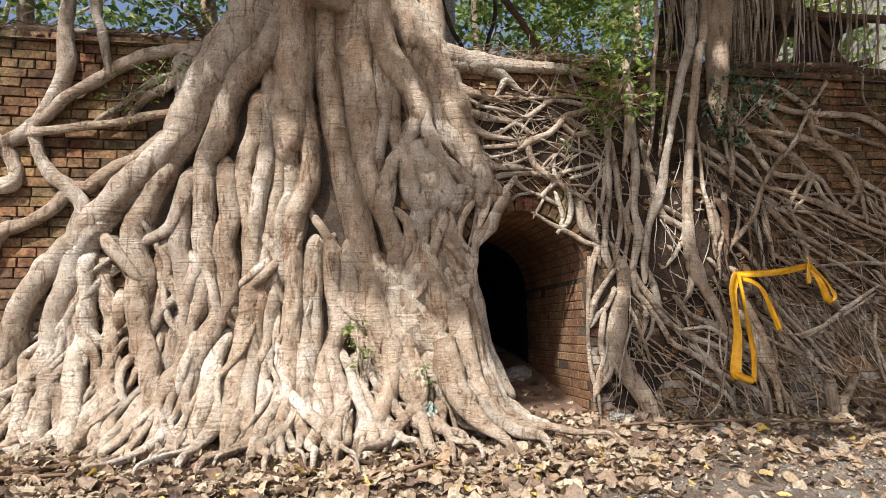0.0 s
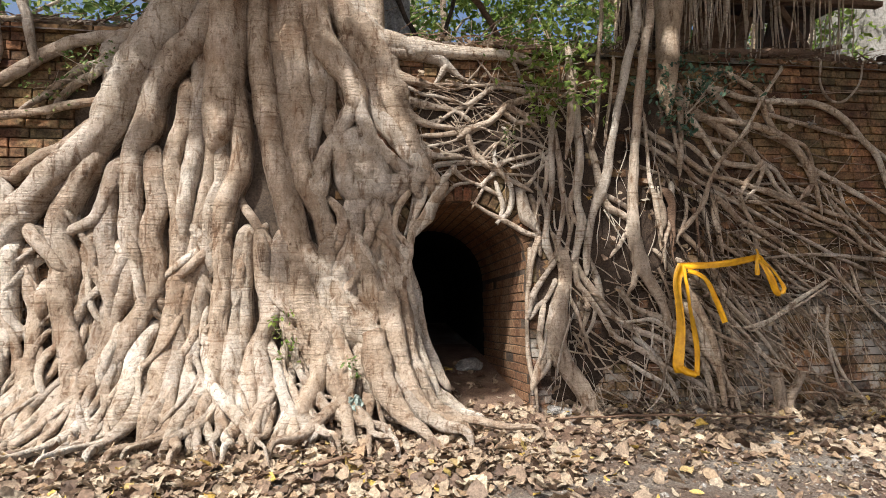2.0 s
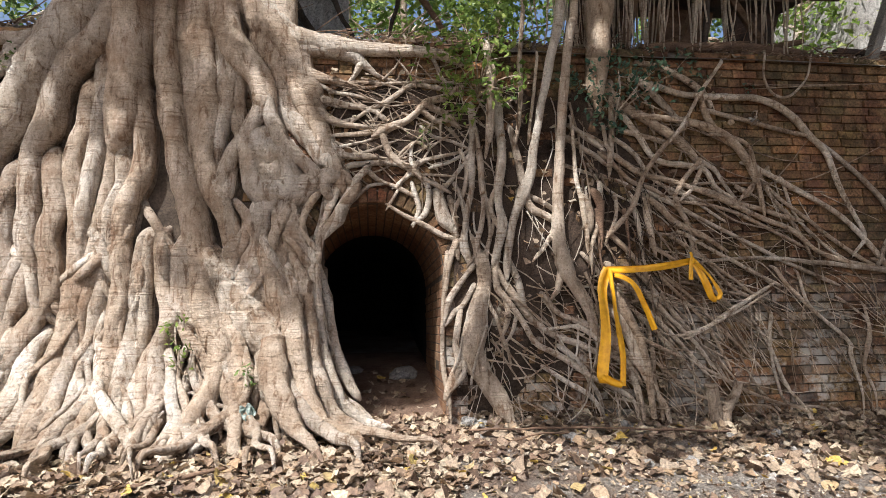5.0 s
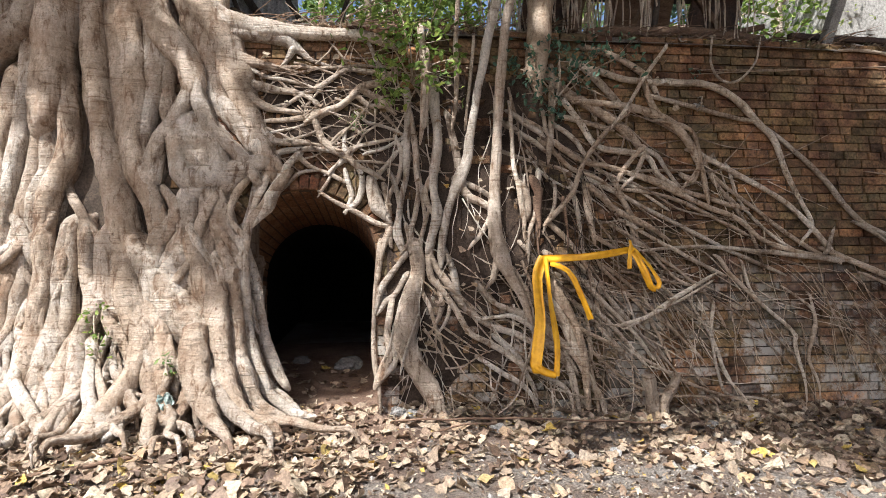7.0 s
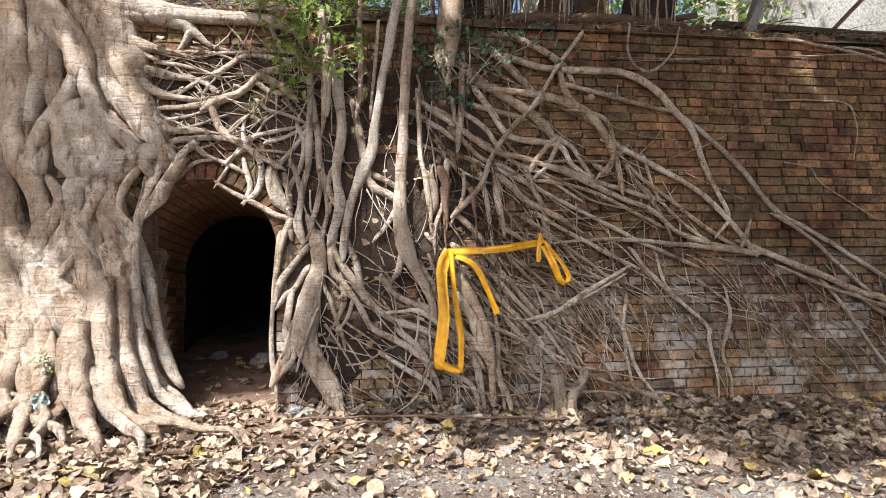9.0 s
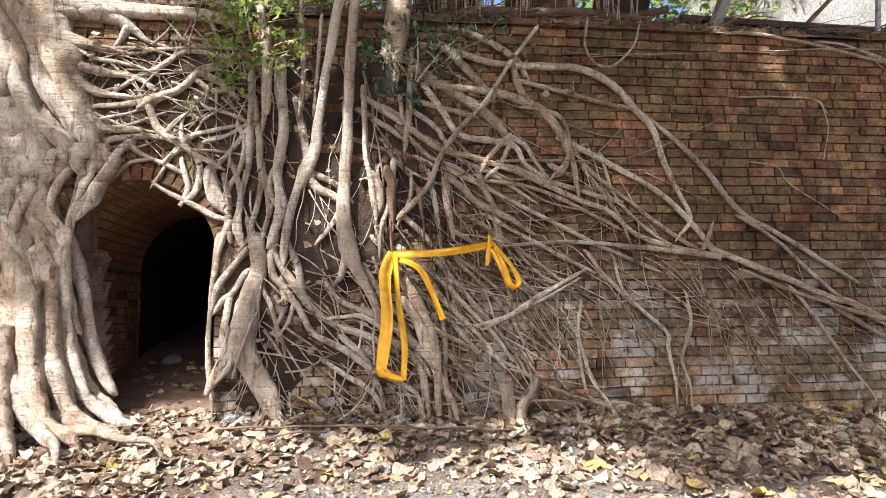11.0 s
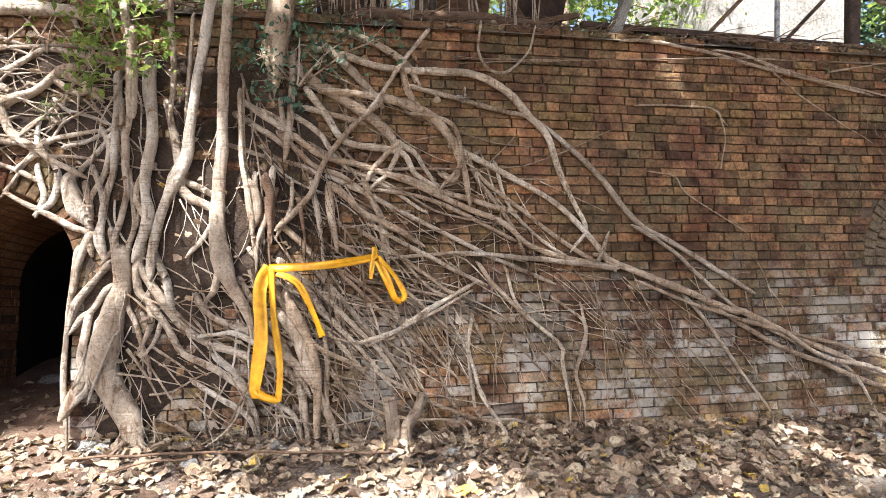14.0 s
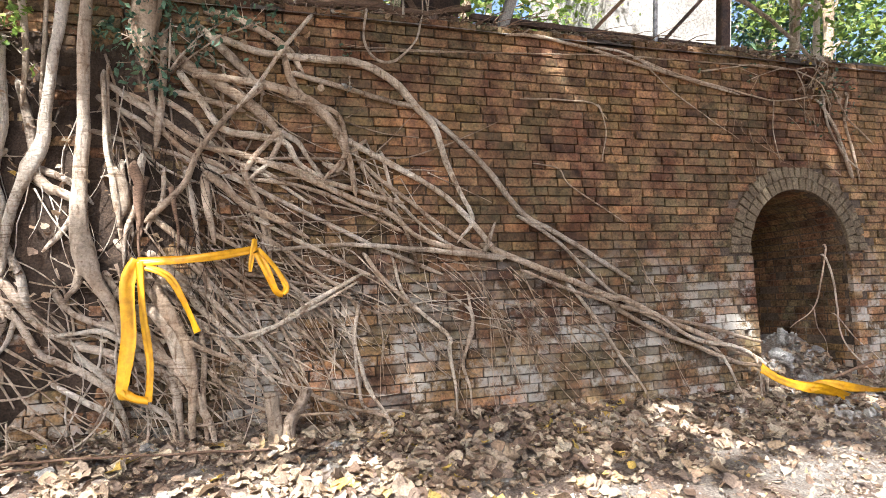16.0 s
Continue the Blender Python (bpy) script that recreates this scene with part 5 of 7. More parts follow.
def anastomoses():
    """Middling banyan roots that leave a thick one, cross the crevice, fork and grow into the next."""
    rnd = random.Random(41)

    def strand(x, h, length, r, drift, rise):
        n = max(4, int(length / 0.09))
        line, wave, mid = [], rnd.uniform(0, 6.3), None
        for i in range(n + 1):
            t = i / n
            arch = math.sin(math.pi * min(1.0, max(0.0, t))) ** 0.6
            line.append((W(x, h, -0.07 + rise * arch + flare(banyan, x, h)), r * (0.62 + 0.38 * arch)))
            if i == n // 2:
                mid = (x, h)
            x += 0.09 * (drift + 0.30 * (x + 1.05) * 0.5 + 0.35 * math.sin(wave + i * 0.9))
            h -= 0.085
            if h < -0.08 or x > 0.22:
                break
        if len(line) > 3:
            verts, faces = [], []
            tube(verts, faces, line, 12, 0.018, 0.13, 0.012, x * 3.1 + h)
            part("root", raw("root", verts, faces, BARK), None, banyan)
        return mid

    for k in range(105):
        x, h = rnd.uniform(-2.8, 0.02), rnd.uniform(0.35, 1.75)
        if x < between(h, ((0, -3.2), (1.2, -2.9), (2.4, -1.8))):
            continue
        r, drift, rise = rnd.uniform(0.018, 0.045), rnd.choice((-1, 1)) * rnd.uniform(0.1, 0.75), rnd.uniform(0.12, 0.19)
        mid = strand(x, h, rnd.uniform(0.4, 1.0), r, drift, rise)
        if mid and rnd.random() < 0.5:
            strand(mid[0], mid[1] + 0.06, rnd.uniform(0.35, 0.7), r * 0.75, -drift, rise)


anastomoses()


def foot(*pts):
    """A foot of the banyan, by x, distance from the wall, height over the ground and radius along it."""
    verts, faces = [], []
    line = []
    for x, out, h, r in pts:
        p = W(x, h, out)
        line.append((Vector((p.x, p.y, max(p.z, ground_z(p.x, p.y) + 0.15 * r))), r))
    a, b = line[-2][0], line[-1][0]
    end = b + (b - a).normalized() * 0.07
    end.z = ground_z(end.x, end.y) - 0.03
    line.append((end, pts[-1][3] * 0.4))
    tube(verts, faces, line, 14, 0.018, 0.19, 0.022, pts[0][0] * 5.1)
    part("root", raw("root", verts, faces, BARK), None, banyan)


def feet():
    """Feet that fan out over the soil: a fused group at the tunnel's mouth, the rest along the trunk."""
    foot((0.12, 0.08, 1.05, 0.075), (0.17, 0.13, 0.65, 0.085), (0.25, 0.19, 0.33, 0.08), (0.40, 0.24, 0.10, 0.055), (0.62, 0.27, 0.0, 0.03))
    foot((0.05, 0.15, 0.95, 0.085), (0.11, 0.22, 0.55, 0.095), (0.18, 0.32, 0.26, 0.085), (0.34, 0.44, 0.07, 0.055), (0.55, 0.55, 0.0, 0.03))
    foot((0.17, 0.04, 1.30, 0.06), (0.21, 0.06, 0.85, 0.060), (0.29, 0.08, 0.48, 0.060), (0.40, 0.11, 0.22, 0.05), (0.56, 0.13, 0.07, 0.035), (0.72, 0.14, 0.0, 0.02))
    foot((-0.06, 0.24, 0.65, 0.09), (0.0, 0.36, 0.33, 0.095), (0.10, 0.50, 0.13, 0.065), (0.26, 0.68, 0.0, 0.035))
    foot((0.02, 0.27, 0.42, 0.06), (0.16, 0.38, 0.20, 0.06), (0.36, 0.52, 0.05, 0.045), (0.52, 0.72, 0.0, 0.025))
    rnd = random.Random(47)
    for k in range(34):
        x = -3.2 + k * 0.103 + rnd.uniform(-0.04, 0.04)
        r, out, lean = rnd.uniform(0.026, 0.055), flare(banyan, x, 0.12) - 0.02, rnd.gauss(0, 0.16) + 0.10 * (x + 1.1)
        pts, h = [(x - lean * 0.5, out - 0.26, 0.46, r * 0.8), (x - lean * 0.3, out - 0.11, 0.32, r)], 0.17
        for i in range(rnd.randrange(3, 6)):
            pts.append((x, out, h, r))
            out, x, h, r = out + rnd.uniform(0.09, 0.17), x + lean * 0.5 + rnd.gauss(0, 0.04), h * 0.35, r * 0.78
        foot(*pts)


feet()


def shaded_mould():
    """Dark sheet between root net and bricks: mouldy leaves and dust, with the gaps' shade in its colour."""
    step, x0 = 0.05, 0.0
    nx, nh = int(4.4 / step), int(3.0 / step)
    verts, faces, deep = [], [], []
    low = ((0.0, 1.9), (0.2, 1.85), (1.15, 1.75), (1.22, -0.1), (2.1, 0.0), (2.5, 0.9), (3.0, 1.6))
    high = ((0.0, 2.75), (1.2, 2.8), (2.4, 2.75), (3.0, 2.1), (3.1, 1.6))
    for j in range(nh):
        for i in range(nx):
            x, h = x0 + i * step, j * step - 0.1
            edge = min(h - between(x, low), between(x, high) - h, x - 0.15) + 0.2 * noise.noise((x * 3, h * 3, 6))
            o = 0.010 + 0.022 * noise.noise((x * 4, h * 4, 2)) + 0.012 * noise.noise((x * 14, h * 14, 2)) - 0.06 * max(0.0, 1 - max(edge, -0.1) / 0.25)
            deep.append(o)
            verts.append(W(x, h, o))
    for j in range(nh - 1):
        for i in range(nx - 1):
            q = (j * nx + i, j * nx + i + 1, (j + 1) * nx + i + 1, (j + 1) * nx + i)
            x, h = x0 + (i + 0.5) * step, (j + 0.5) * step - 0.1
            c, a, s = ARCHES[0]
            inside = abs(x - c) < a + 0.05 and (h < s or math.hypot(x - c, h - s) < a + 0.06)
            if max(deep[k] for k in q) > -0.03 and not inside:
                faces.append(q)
    part("mould_and_shade", raw("mould_and_shade", verts, faces, SHADED_MOULD), None, fig, "mouldy leaf backing behind the roots, gap shade in its colour")


shaded_mould()


# dry stems on the bricks by the second tunnel
root(climber, 0.03, (8.26, 1.13, 0.0090), (8.15, 0.81, 0.0073), (8.04, 0.58, 0.0057), (7.78, 0.44, 0.0040))
root(climber, 0.04, (8.23, 1.04, 0.0100), (8.30, 0.80, 0.0090), (8.31, 0.57, 0.0080), (8.32, 0.24, 0.0070), (8.59, -0.12, 0.0060))
root(climber, 0.03, (8.04, 0.58, 0.0060), (8.05, 0.40, 0.0045), (8.11, 0.24, 0.0030))
root(climber, 0.03, (8.31, 0.49, 0.0070), (8.48, 0.27, 0.0055), (8.70, 0.04, 0.0040))
root(climber, 0.03, (6.34, 2.81, 0.0100), (6.80, 2.69, 0.0090), (7.29, 2.61, 0.0080), (7.80, 2.53, 0.0070), (8.30, 2.61, 0.0060))
root(climber, 0.03, (6.36, 2.80, 0.0060), (6.66, 2.55, 0.0050), (6.95, 2.37, 0.0040), (7.30, 2.17, 0.0030))
root(climber, 0.03, (7.80, 2.53, 0.0060), (7.76, 2.25, 0.0045), (7.80, 1.98, 0.0030))
root(climber, 0.03, (8.41, 2.64, 0.0120), (8.44, 2.33, 0.0103), (8.59, 2.06, 0.0087), (8.78, 1.90, 0.0070))
root(climber, 0.03, (8.56, 2.68, 0.0100), (8.71, 2.40, 0.0080), (8.98, 2.19, 0.0060))
root(climber, 0.03, (5.92, 2.36, 0.0060), (5.96, 2.16, 0.0050), (5.91, 1.94, 0.0040))
root(climber, 0.03, (5.23, 2.39, 0.0070), (5.59, 2.40, 0.0063), (5.86, 2.39, 0.0057), (5.95, 2.29, 0.0050))


# ---- dead leaves ----
def leaf_shape(seed, size=0.05, heart=True):
    """A curled, pointed leaf, stem end at the origin: rows across from stem to tip."""
    rnd = random.Random(seed)
    rows = ((0.0, 0.07), (0.10, 0.33), (0.27, 0.48), (0.46, 0.47), (0.66, 0.33), (0.84, 0.14), (1.0, 0.01)) if heart else ((0.0, 0.04), (0.3, 0.24), (0.65, 0.20), (1.0, 0.01))
    wave, dent = rnd.uniform(0.04, 0.16), rnd.uniform(0.0, 0.16)
    curl, fold, twist = rnd.uniform(-0.5, 0.7), rnd.uniform(-0.2, 0.6), rnd.uniform(-0.45, 0.45)
    v, f = [], []
    for t, w in rows:
        z = curl * t * t * 0.6
        for s in (-1, -0.5, 0, 0.5, 1) if heart else (-1, 0, 1):
            back = 0.10 * s * s if heart and t < 0.1 else 0.0
            ragged = 1 + (rnd.uniform(-dent, dent * 0.5) if abs(s) == 1 else 0.0)
            v.append((s * w * ragged * size * 2, (t - 0.4 - back) * size * 2, (z + s * s * fold * w + twist * s * w * t + wave * math.sin(9 * t + 3 * s + seed) * abs(s) + rnd.uniform(-0.025, 0.025)) * size * 2))
    n = 5 if heart else 3
    for i in range(len(rows) - 1):
        for k in range(n - 1):
            a = i * n + k
            f.append((a, a + 1, a + n + 1, a + n))
    return v, f


SHAPES = [leaf_shape(40 + k, 0.05) for k in range(12)]


def litter():
    rnd = random.Random(5)
    verts, faces = [], []
    litter_ob = thing("leaf_litter", bpy.data.meshes.new("leaf_litter"), "thick litter of dry brown leaves on the verge", "leaf litter", kind="stuff")
    meshes = [raw("leaf", v, f, DRY) for v, f in SHAPES]

    def lay(x, y, z, lift, size, single):
        m = Matrix.Translation((x, y, z + lift)) @ pose(0, 0, 0, rnd.gauss(0, 22), rnd.gauss(0, 22), rnd.uniform(0, 360)) @ Matrix.Scale(size, 4)
        k = rnd.randrange(len(SHAPES))
        if single:
            ob = new("leaf", meshes[k])
            ob.parent, ob.matrix_basis = litter_ob, m
        else:
            base = len(verts)
            verts.extend(m @ Vector(p) for p in SHAPES[k][0])
            faces.extend(tuple(base + i for i in q) for q in SHAPES[k][1])

    scraps = [leaf_shape(70 + k, 0.05, False) for k in range(5)]

    def crumb(x, y, z, size):
        m = Matrix.Translation((x, y, z)) @ pose(0, 0, 0, rnd.gauss(0, 25), rnd.gauss(0, 25), rnd.uniform(0, 360)) @ Matrix.Scale(size, 4)
        v, f = scraps[rnd.randrange(5)]
        base = len(verts)
        verts.extend(m @ Vector(p) for p in v)
        faces.extend(tuple(base + i for i in q) for q in f)

    singles = 0
    for _ in range(48000):
        x, y = rnd.uniform(-4.5, 9.8), rnd.uniform(2.2, 5.0)
        d = FACE - y
        edge = 0.3 * noise.noise((x * 0.9, 0.0, 31.0)) + between(x, ((-9.0, 1.25), (0.2, 1.2), (1.4, 0.8))) if x < 1.4 else 0.75 if x < 3.2 else 0.85 if x < 5.8 else 0.5
        keep = math.exp(-max(0.0, d - edge) / 0.28)
        keep *= 0.55 + 0.6 * noise.noise((x * 1.6, y * 1.6, 7.0))
        keep *= between(x, ((-9.0, 1.5), (0.2, 1.5), (1.4, 1.0)))
        if 3.8 < x < 5.9 and d < 1.0:
            keep *= 1.7
        if 1.1 < x < 3.9 and d > 0.25:
            keep *= 0.5 + 0.5 * noise.noise((x * 2.2, y * 2.2, 17.0))
        if abs(x - 0.75) < 0.5 and d < 0.55:
            keep *= 0.42
        if rnd.random() > keep:
            continue
        heap = 0.07 * math.exp(-((x - 4.8) / 0.7) ** 2 - ((d - 0.45) / 0.35) ** 2) + (0.04 if x < 0.8 else 0.015)
        single = singles < 290 and 1.5 < x < 5.8 and rnd.random() < 0.09
        singles += single
        lay(x, y, ground_z(x, y), 0.012 + rnd.random() * heap, min(1.3, rnd.lognormvariate(-0.46, 0.36)), single)
    for _ in range(20000):
        # crumbled leaf scraps
        x, y = rnd.uniform(-4.0, 9.5), rnd.uniform(2.7, 4.85)
        if rnd.random() < 0.75 + 0.8 * noise.noise((x * 2.1, y * 2.1, 27.0)) - 0.2 * max(0.0, 4.0 - y):
            crumb(x, y, ground_z(x, y) + 0.006, rnd.lognormvariate(-1.25, 0.45))
    for _ in range(90):
        # on the tunnel floors
        c, a, s = ARCHES[0]
        x, y = rnd.uniform(c - 0.5, c + 0.5), rnd.uniform(4.8, 6.4)
        lay(x, y, ground_z(x, y), 0.012, rnd.uniform(0.4, 0.9), False)
    for _ in range(1100):
        # on top of the wall
        x, y = rnd.uniform(-4.5, 9.0), 5.2 + abs(rnd.gauss(0, 0.3))
        lay(x, y, bank_z(y), 0.015 + rnd.random() * 0.02, rnd.uniform(0.35, 0.8), False)
    for _ in range(420):
        # caught among the roots
        x, h = rnd.uniform(0.3, 3.6), rnd.uniform(0.0, 2.8)
        if abs(x - 0.63) < 0.62 and h < 1.75:
            continue
        p = W(x, h, rnd.uniform(0.02, 0.09))
        lay(p.x, p.y, p.z, 0, rnd.uniform(0.3, 0.7), False)
    litter_ob.data = raw("leaf_litter", verts, faces, DRY)


# ---- stones and rubble ----
def rock_mesh(name, size, mat, seed, flat=0.7, sub=3):
    bm = bmesh.new()
    bmesh.ops.create_icosphere(bm, subdivisions=sub, radius=size)
    for v in bm.verts:
        n = noise.noise(v.co / size * 0.9 + Vector((seed, 0, 0)))
        k = 1 + 0.45 * n + 0.30 * noise.noise(v.co / size * 2.3 + Vector((seed, 2, 0))) + 0.14 * noise.noise(v.co / size * 6)
        v.co = Vector((v.co.x * k * 1.15, v.co.y * k, v.co.z * k * flat))
    return mesh_of(name, bm, mat)


def stone(x, y, size, label, seed, mat, group="rubble on the verge"):
    thing("stone", rock_mesh("stone", size, mat, seed), label, "stone", group,
          at=pose(x, y, ground_z(x, y) + size * 0.28, 0, 0, seed * 77))


def gravel():
    rnd = random.Random(9)
    verts, faces = [], []
    for _ in range(16000):
        x, y = rnd.uniform(-3.0, 9.0), rnd.uniform(2.8, 4.7)
        if rnd.random() > (0.75 if 1.8 < x < 4.6 or x > 6 else 0.3) + 0.9 * noise.noise((x * 1.1, y * 2.0, 1.0)):
            continue
        s, z = rnd.lognormvariate(-5.2, 0.5) * (1.8 if rnd.random() < 0.06 else 1), ground_z(x, y)
        base = len(verts)
        for k in range(4):
            a = k * math.pi / 2 + rnd.random()
            verts.append((x + s * math.cos(a) * rnd.uniform(0.7, 1.2), y + s * math.sin(a), z - 0.001))
        verts.append((x, y, z + s * rnd.uniform(0.5, 0.9)))
        faces.extend((base + k, base + (k + 1) % 4, base + 4) for k in range(4))
    thing("gravel", raw("gravel", verts, faces, GRIT, False), "scattered pale gravel on the trodden ground", "gravel", kind="stuff")


# ---- barrier tape ----
def ribbon(name, tape, pts, width, label="", edgewise=0.0, seed=0.0):
    """A creased plastic band along places by the wall's measures (x, h, out)."""
    line = curve_points([(W(x, h, o), 1.0) for x, h, o in pts], 0.02)
    verts, faces, across = [], [], 5
    n = len(line)
    face = (W(0, 0, 1) - W(0, 0, 0)).normalized()
    for i, (p, _) in enumerate(line):
        t = (line[min(i + 1, n - 1)][0] - line[max(i - 1, 0)][0]).normalized()
        side = t.cross(face).normalized()
        turn = edgewise * math.sin(i / n * math.pi * 1.6 + seed)
        side = side * math.cos(turn) + face * math.sin(turn)
        nor = side.cross(t)
        for layer in (0, 1):
            for k in range(across):
                s = k / (across - 1) - 0.5
                crease = 0.010 * math.sin(k * 2.4 + seed + 0.15 * i) + 0.004 * noise.noise((i * 0.5, k, seed))
                verts.append(p + side * (s * width) + nor * (crease + 0.0016 * layer))
    row = across * 2
    for i in range(n - 1):
        for k in range(across - 1):
            a = i * row + k
            faces.append((a, a + 1, a + 1 + row, a + row))
            b = a + across
            faces.append((b, b + row, b + 1 + row, b + 1))
        for a, b in ((0, across), (across - 1, 2 * across - 1)):
            faces.append((i * row + a, i * row + b, (i + 1) * row + b, (i + 1) * row + a))
    return part(name, raw(name, verts, faces, YELLOW), None, tape, label)


def tapes():
    tape = empty("barrier_tape", "yellow plastic barrier tape tied to the roots", "tape", W(2.45, 0.25, 0.14))
    ribbon("band", tape, [(2.42, 1.12, 0.15), (2.66, 1.125, 0.17), (2.90, 1.15, 0.16), (3.12, 1.19, 0.12)], 0.052, "", 0.5, 1.0)
    ribbon("strand", tape, [(2.425, 1.13, 0.16), (2.365, 0.98, 0.17), (2.375, 0.65, 0.17), (2.335, 0.33, 0.16), (2.36, 0.30, 0.16)], 0.085, "", 0.5, 0.3)
    ribbon("strand", tape, [(2.335, 0.33, 0.165), (2.40, 0.28, 0.17), (2.485, 0.255, 0.165)], 0.055, "", 0.2, 0.7)
    ribbon("strand", tape, [(2.485, 0.25, 0.17), (2.495, 0.48, 0.175), (2.455, 0.81, 0.18), (2.435, 1.12, 0.165)], 0.042, "", 0.6, 2.0)
    ribbon("tail", tape, [(2.47, 1.085, 0.165), (2.60, 1.02, 0.18), (2.69, 0.86, 0.17), (2.77, 0.66, 0.16)], 0.042, "loose torn tail", 0.9, 0.6)
    ribbon("strand", tape, [(3.13, 1.19, 0.13), (3.20, 1.04, 0.16), (3.26, 0.90, 0.15), (3.30, 0.885, 0.15)], 0.052, "", 0.6, 0.5)
    ribbon("strand", tape, [(3.30, 0.89, 0.15), (3.325, 0.93, 0.16), (3.24, 1.08, 0.15), (3.14, 1.19, 0.13)], 0.035, "", 0.6, 1.4)
    ribbon("tail", tape, [(3.115, 1.18, 0.14), (3.10, 1.10, 0.15), (3.095, 1.04, 0.15)], 0.03, "", 0.4, 0.2)
    ribbon("knot", tape, [(3.125, 1.26, 0.12), (3.12, 1.20, 0.15), (3.11, 1.16, 0.15), (3.15, 1.17, 0.14)], 0.042, "tight knot", 1.2, 0.9)
    low = empty("barrier_tape", "fallen yellow barrier tape lying on rubble by the tunnel", "tape", W(7.9, -0.2, 0.3))
    ribbon("band", low, [(7.20, 0.11, 0.20), (7.36, 0.0, 0.24), (7.57, -0.07, 0.27), (7.79, -0.11, 0.28), (8.0, -0.19, 0.30)], 0.09, "", 0.8, 0.4)
    ribbon("band", low, [(7.62, -0.09, 0.27), (7.86, -0.07, 0.25), (8.2, -0.14, 0.28), (8.53, -0.17, 0.30), (8.9, -0.2, 0.3)], 0.075, "", 0.9, 1.7)


# ---- living leaves ----
def sprigs(name, label, category, spots, size, mat, seed, base, thin=1.0):
    """A leafy plant: thin stems to each spot (x, h, out, reach, leaves) and small pointed leaves round them."""
    rnd = random.Random(seed)
    plant = empty(name, label, category, W(*base))
    shapes = [leaf_shape(seed * 10 + k, size, False) for k in range(5)]
    verts, faces = [], []
    for x, h, o, reach, count in spots:
        sv, sf = [], []
        a, b = W(*base), W(x, h, o)
        mid = a.lerp(b, 0.5) + Vector((0, -0.05, 0.04))
        tube(sv, sf, [(a, 0.007), (mid, 0.006), (b, 0.004)], 5, 0.05, 0.1, 0.01, x)
        for _ in range(3):
            c = b + Vector((rnd.gauss(0, reach), rnd.gauss(0, reach * 0.6), rnd.gauss(0, reach)))
            tube(sv, sf, [(mid.lerp(b, 0.6), 0.004), (c, 0.002)], 4, 0.06, 0.1, 0.01, h)
        part("stem", raw("stem", sv, sf, BARK_DULL), None, plant)
        for _ in range(int(count * thin)):
            p = b + Vector((rnd.gauss(0, reach), rnd.gauss(0, reach * 0.6), rnd.gauss(0, reach * 0.9)))
            m = Matrix.Translation(p) @ pose(0, 0, 0, rnd.gauss(-25, 40), rnd.gauss(0, 40), rnd.uniform(0, 360)) @ Matrix.Scale(rnd.uniform(0.6, 1.25), 4)
            v, f = shapes[rnd.randrange(5)]
            k = len(verts)
            verts.extend(m @ Vector(q) for q in v)
            faces.extend(tuple(k + i for i in q) for q in f)
    tagged(part("foliage", raw("foliage", verts, faces, mat), None, plant), kind="stuff")


GRIT = mottled("pale_grit", [(0.3, (0.13, 0.115, 0.095)), (0.6, (0.40, 0.37, 0.325))], 30.0, 200.0)
litter()
gravel()
tapes()
for x, y, size, label, seed, mat in (
        (2.12, 4.72, 0.035, "chalky white stone among dry leaves", 1, STONE), (2.48, 4.66, 0.055, "bluish grey broken stone on leaves", 2, CONCRETE),
        (3.59, 4.52, 0.05, "pale jagged rubble stone", 3, STONE), (5.33, 4.55, 0.06, "white lump of plaster against the wall", 4, PLASTER),
        (1.9, 4.72, 0.03, "small pale stone near the roots", 5, STONE), (2.0, 4.45, 0.05, "flat pale stone on dry leaves", 6, STONE),
        (5.40, 4.28, 0.04, "dull white stone in leaf litter", 7, STONE), (3.22, 4.5, 0.035, "grey pebble beside the root stump", 8, CONCRETE),
        (2.65, 4.02, 0.035, "white stone on trodden soil", 9, STONE), (2.34, 3.98, 0.035, "grey stone on trodden soil", 10, CONCRETE),
        (3.18, 3.97, 0.045, "white crumbled stone on grit", 11, PLASTER), (-2.98, 4.32, 0.07, "grey stone at the foot of the roots", 12, CONCRETE),
        (-2.80, 4.25, 0.06, "grey stone at the foot of the roots", 13, CONCRETE), (-3.1, 4.1, 0.05, "dark grey stone in leaves", 14, CONCRETE),
        (-2.25, 4.22, 0.04, "white stone in leaves", 15, STONE), (1.33, 4.74, 0.05, "lime-washed stone under the pillar root", 16, STONE),
        (1.42, 4.72, 0.04, "lime-washed stone under the pillar root", 17, STONE), (6.6, 4.5, 0.04, "grey stone by the brick wall", 18, CONCRETE),
        (8.35, 4.55, 0.055, "white stone on the rubble heap", 19, PLASTER), (7.72, 4.93, 0.095, "broken lump of pale mortar in the tunnel mouth", 20, STONE),
        (8.15, 4.95, 0.06, "mortar rubble in the tunnel mouth", 21, CONCRETE), (7.95, 4.75, 0.05, "mortar rubble in the tunnel mouth", 22, CONCRETE),
        # The larger lump, at x 0.92, stands in for a greyish sack.
        (0.92, 6.05, 0.11, "dusty grey lump inside the dark tunnel", 23, CONCRETE), (0.45, 6.3, 0.07, "dusty grey lump inside the dark tunnel", 24, CONCRETE)):
    stone(x, y, size, label, seed, mat)

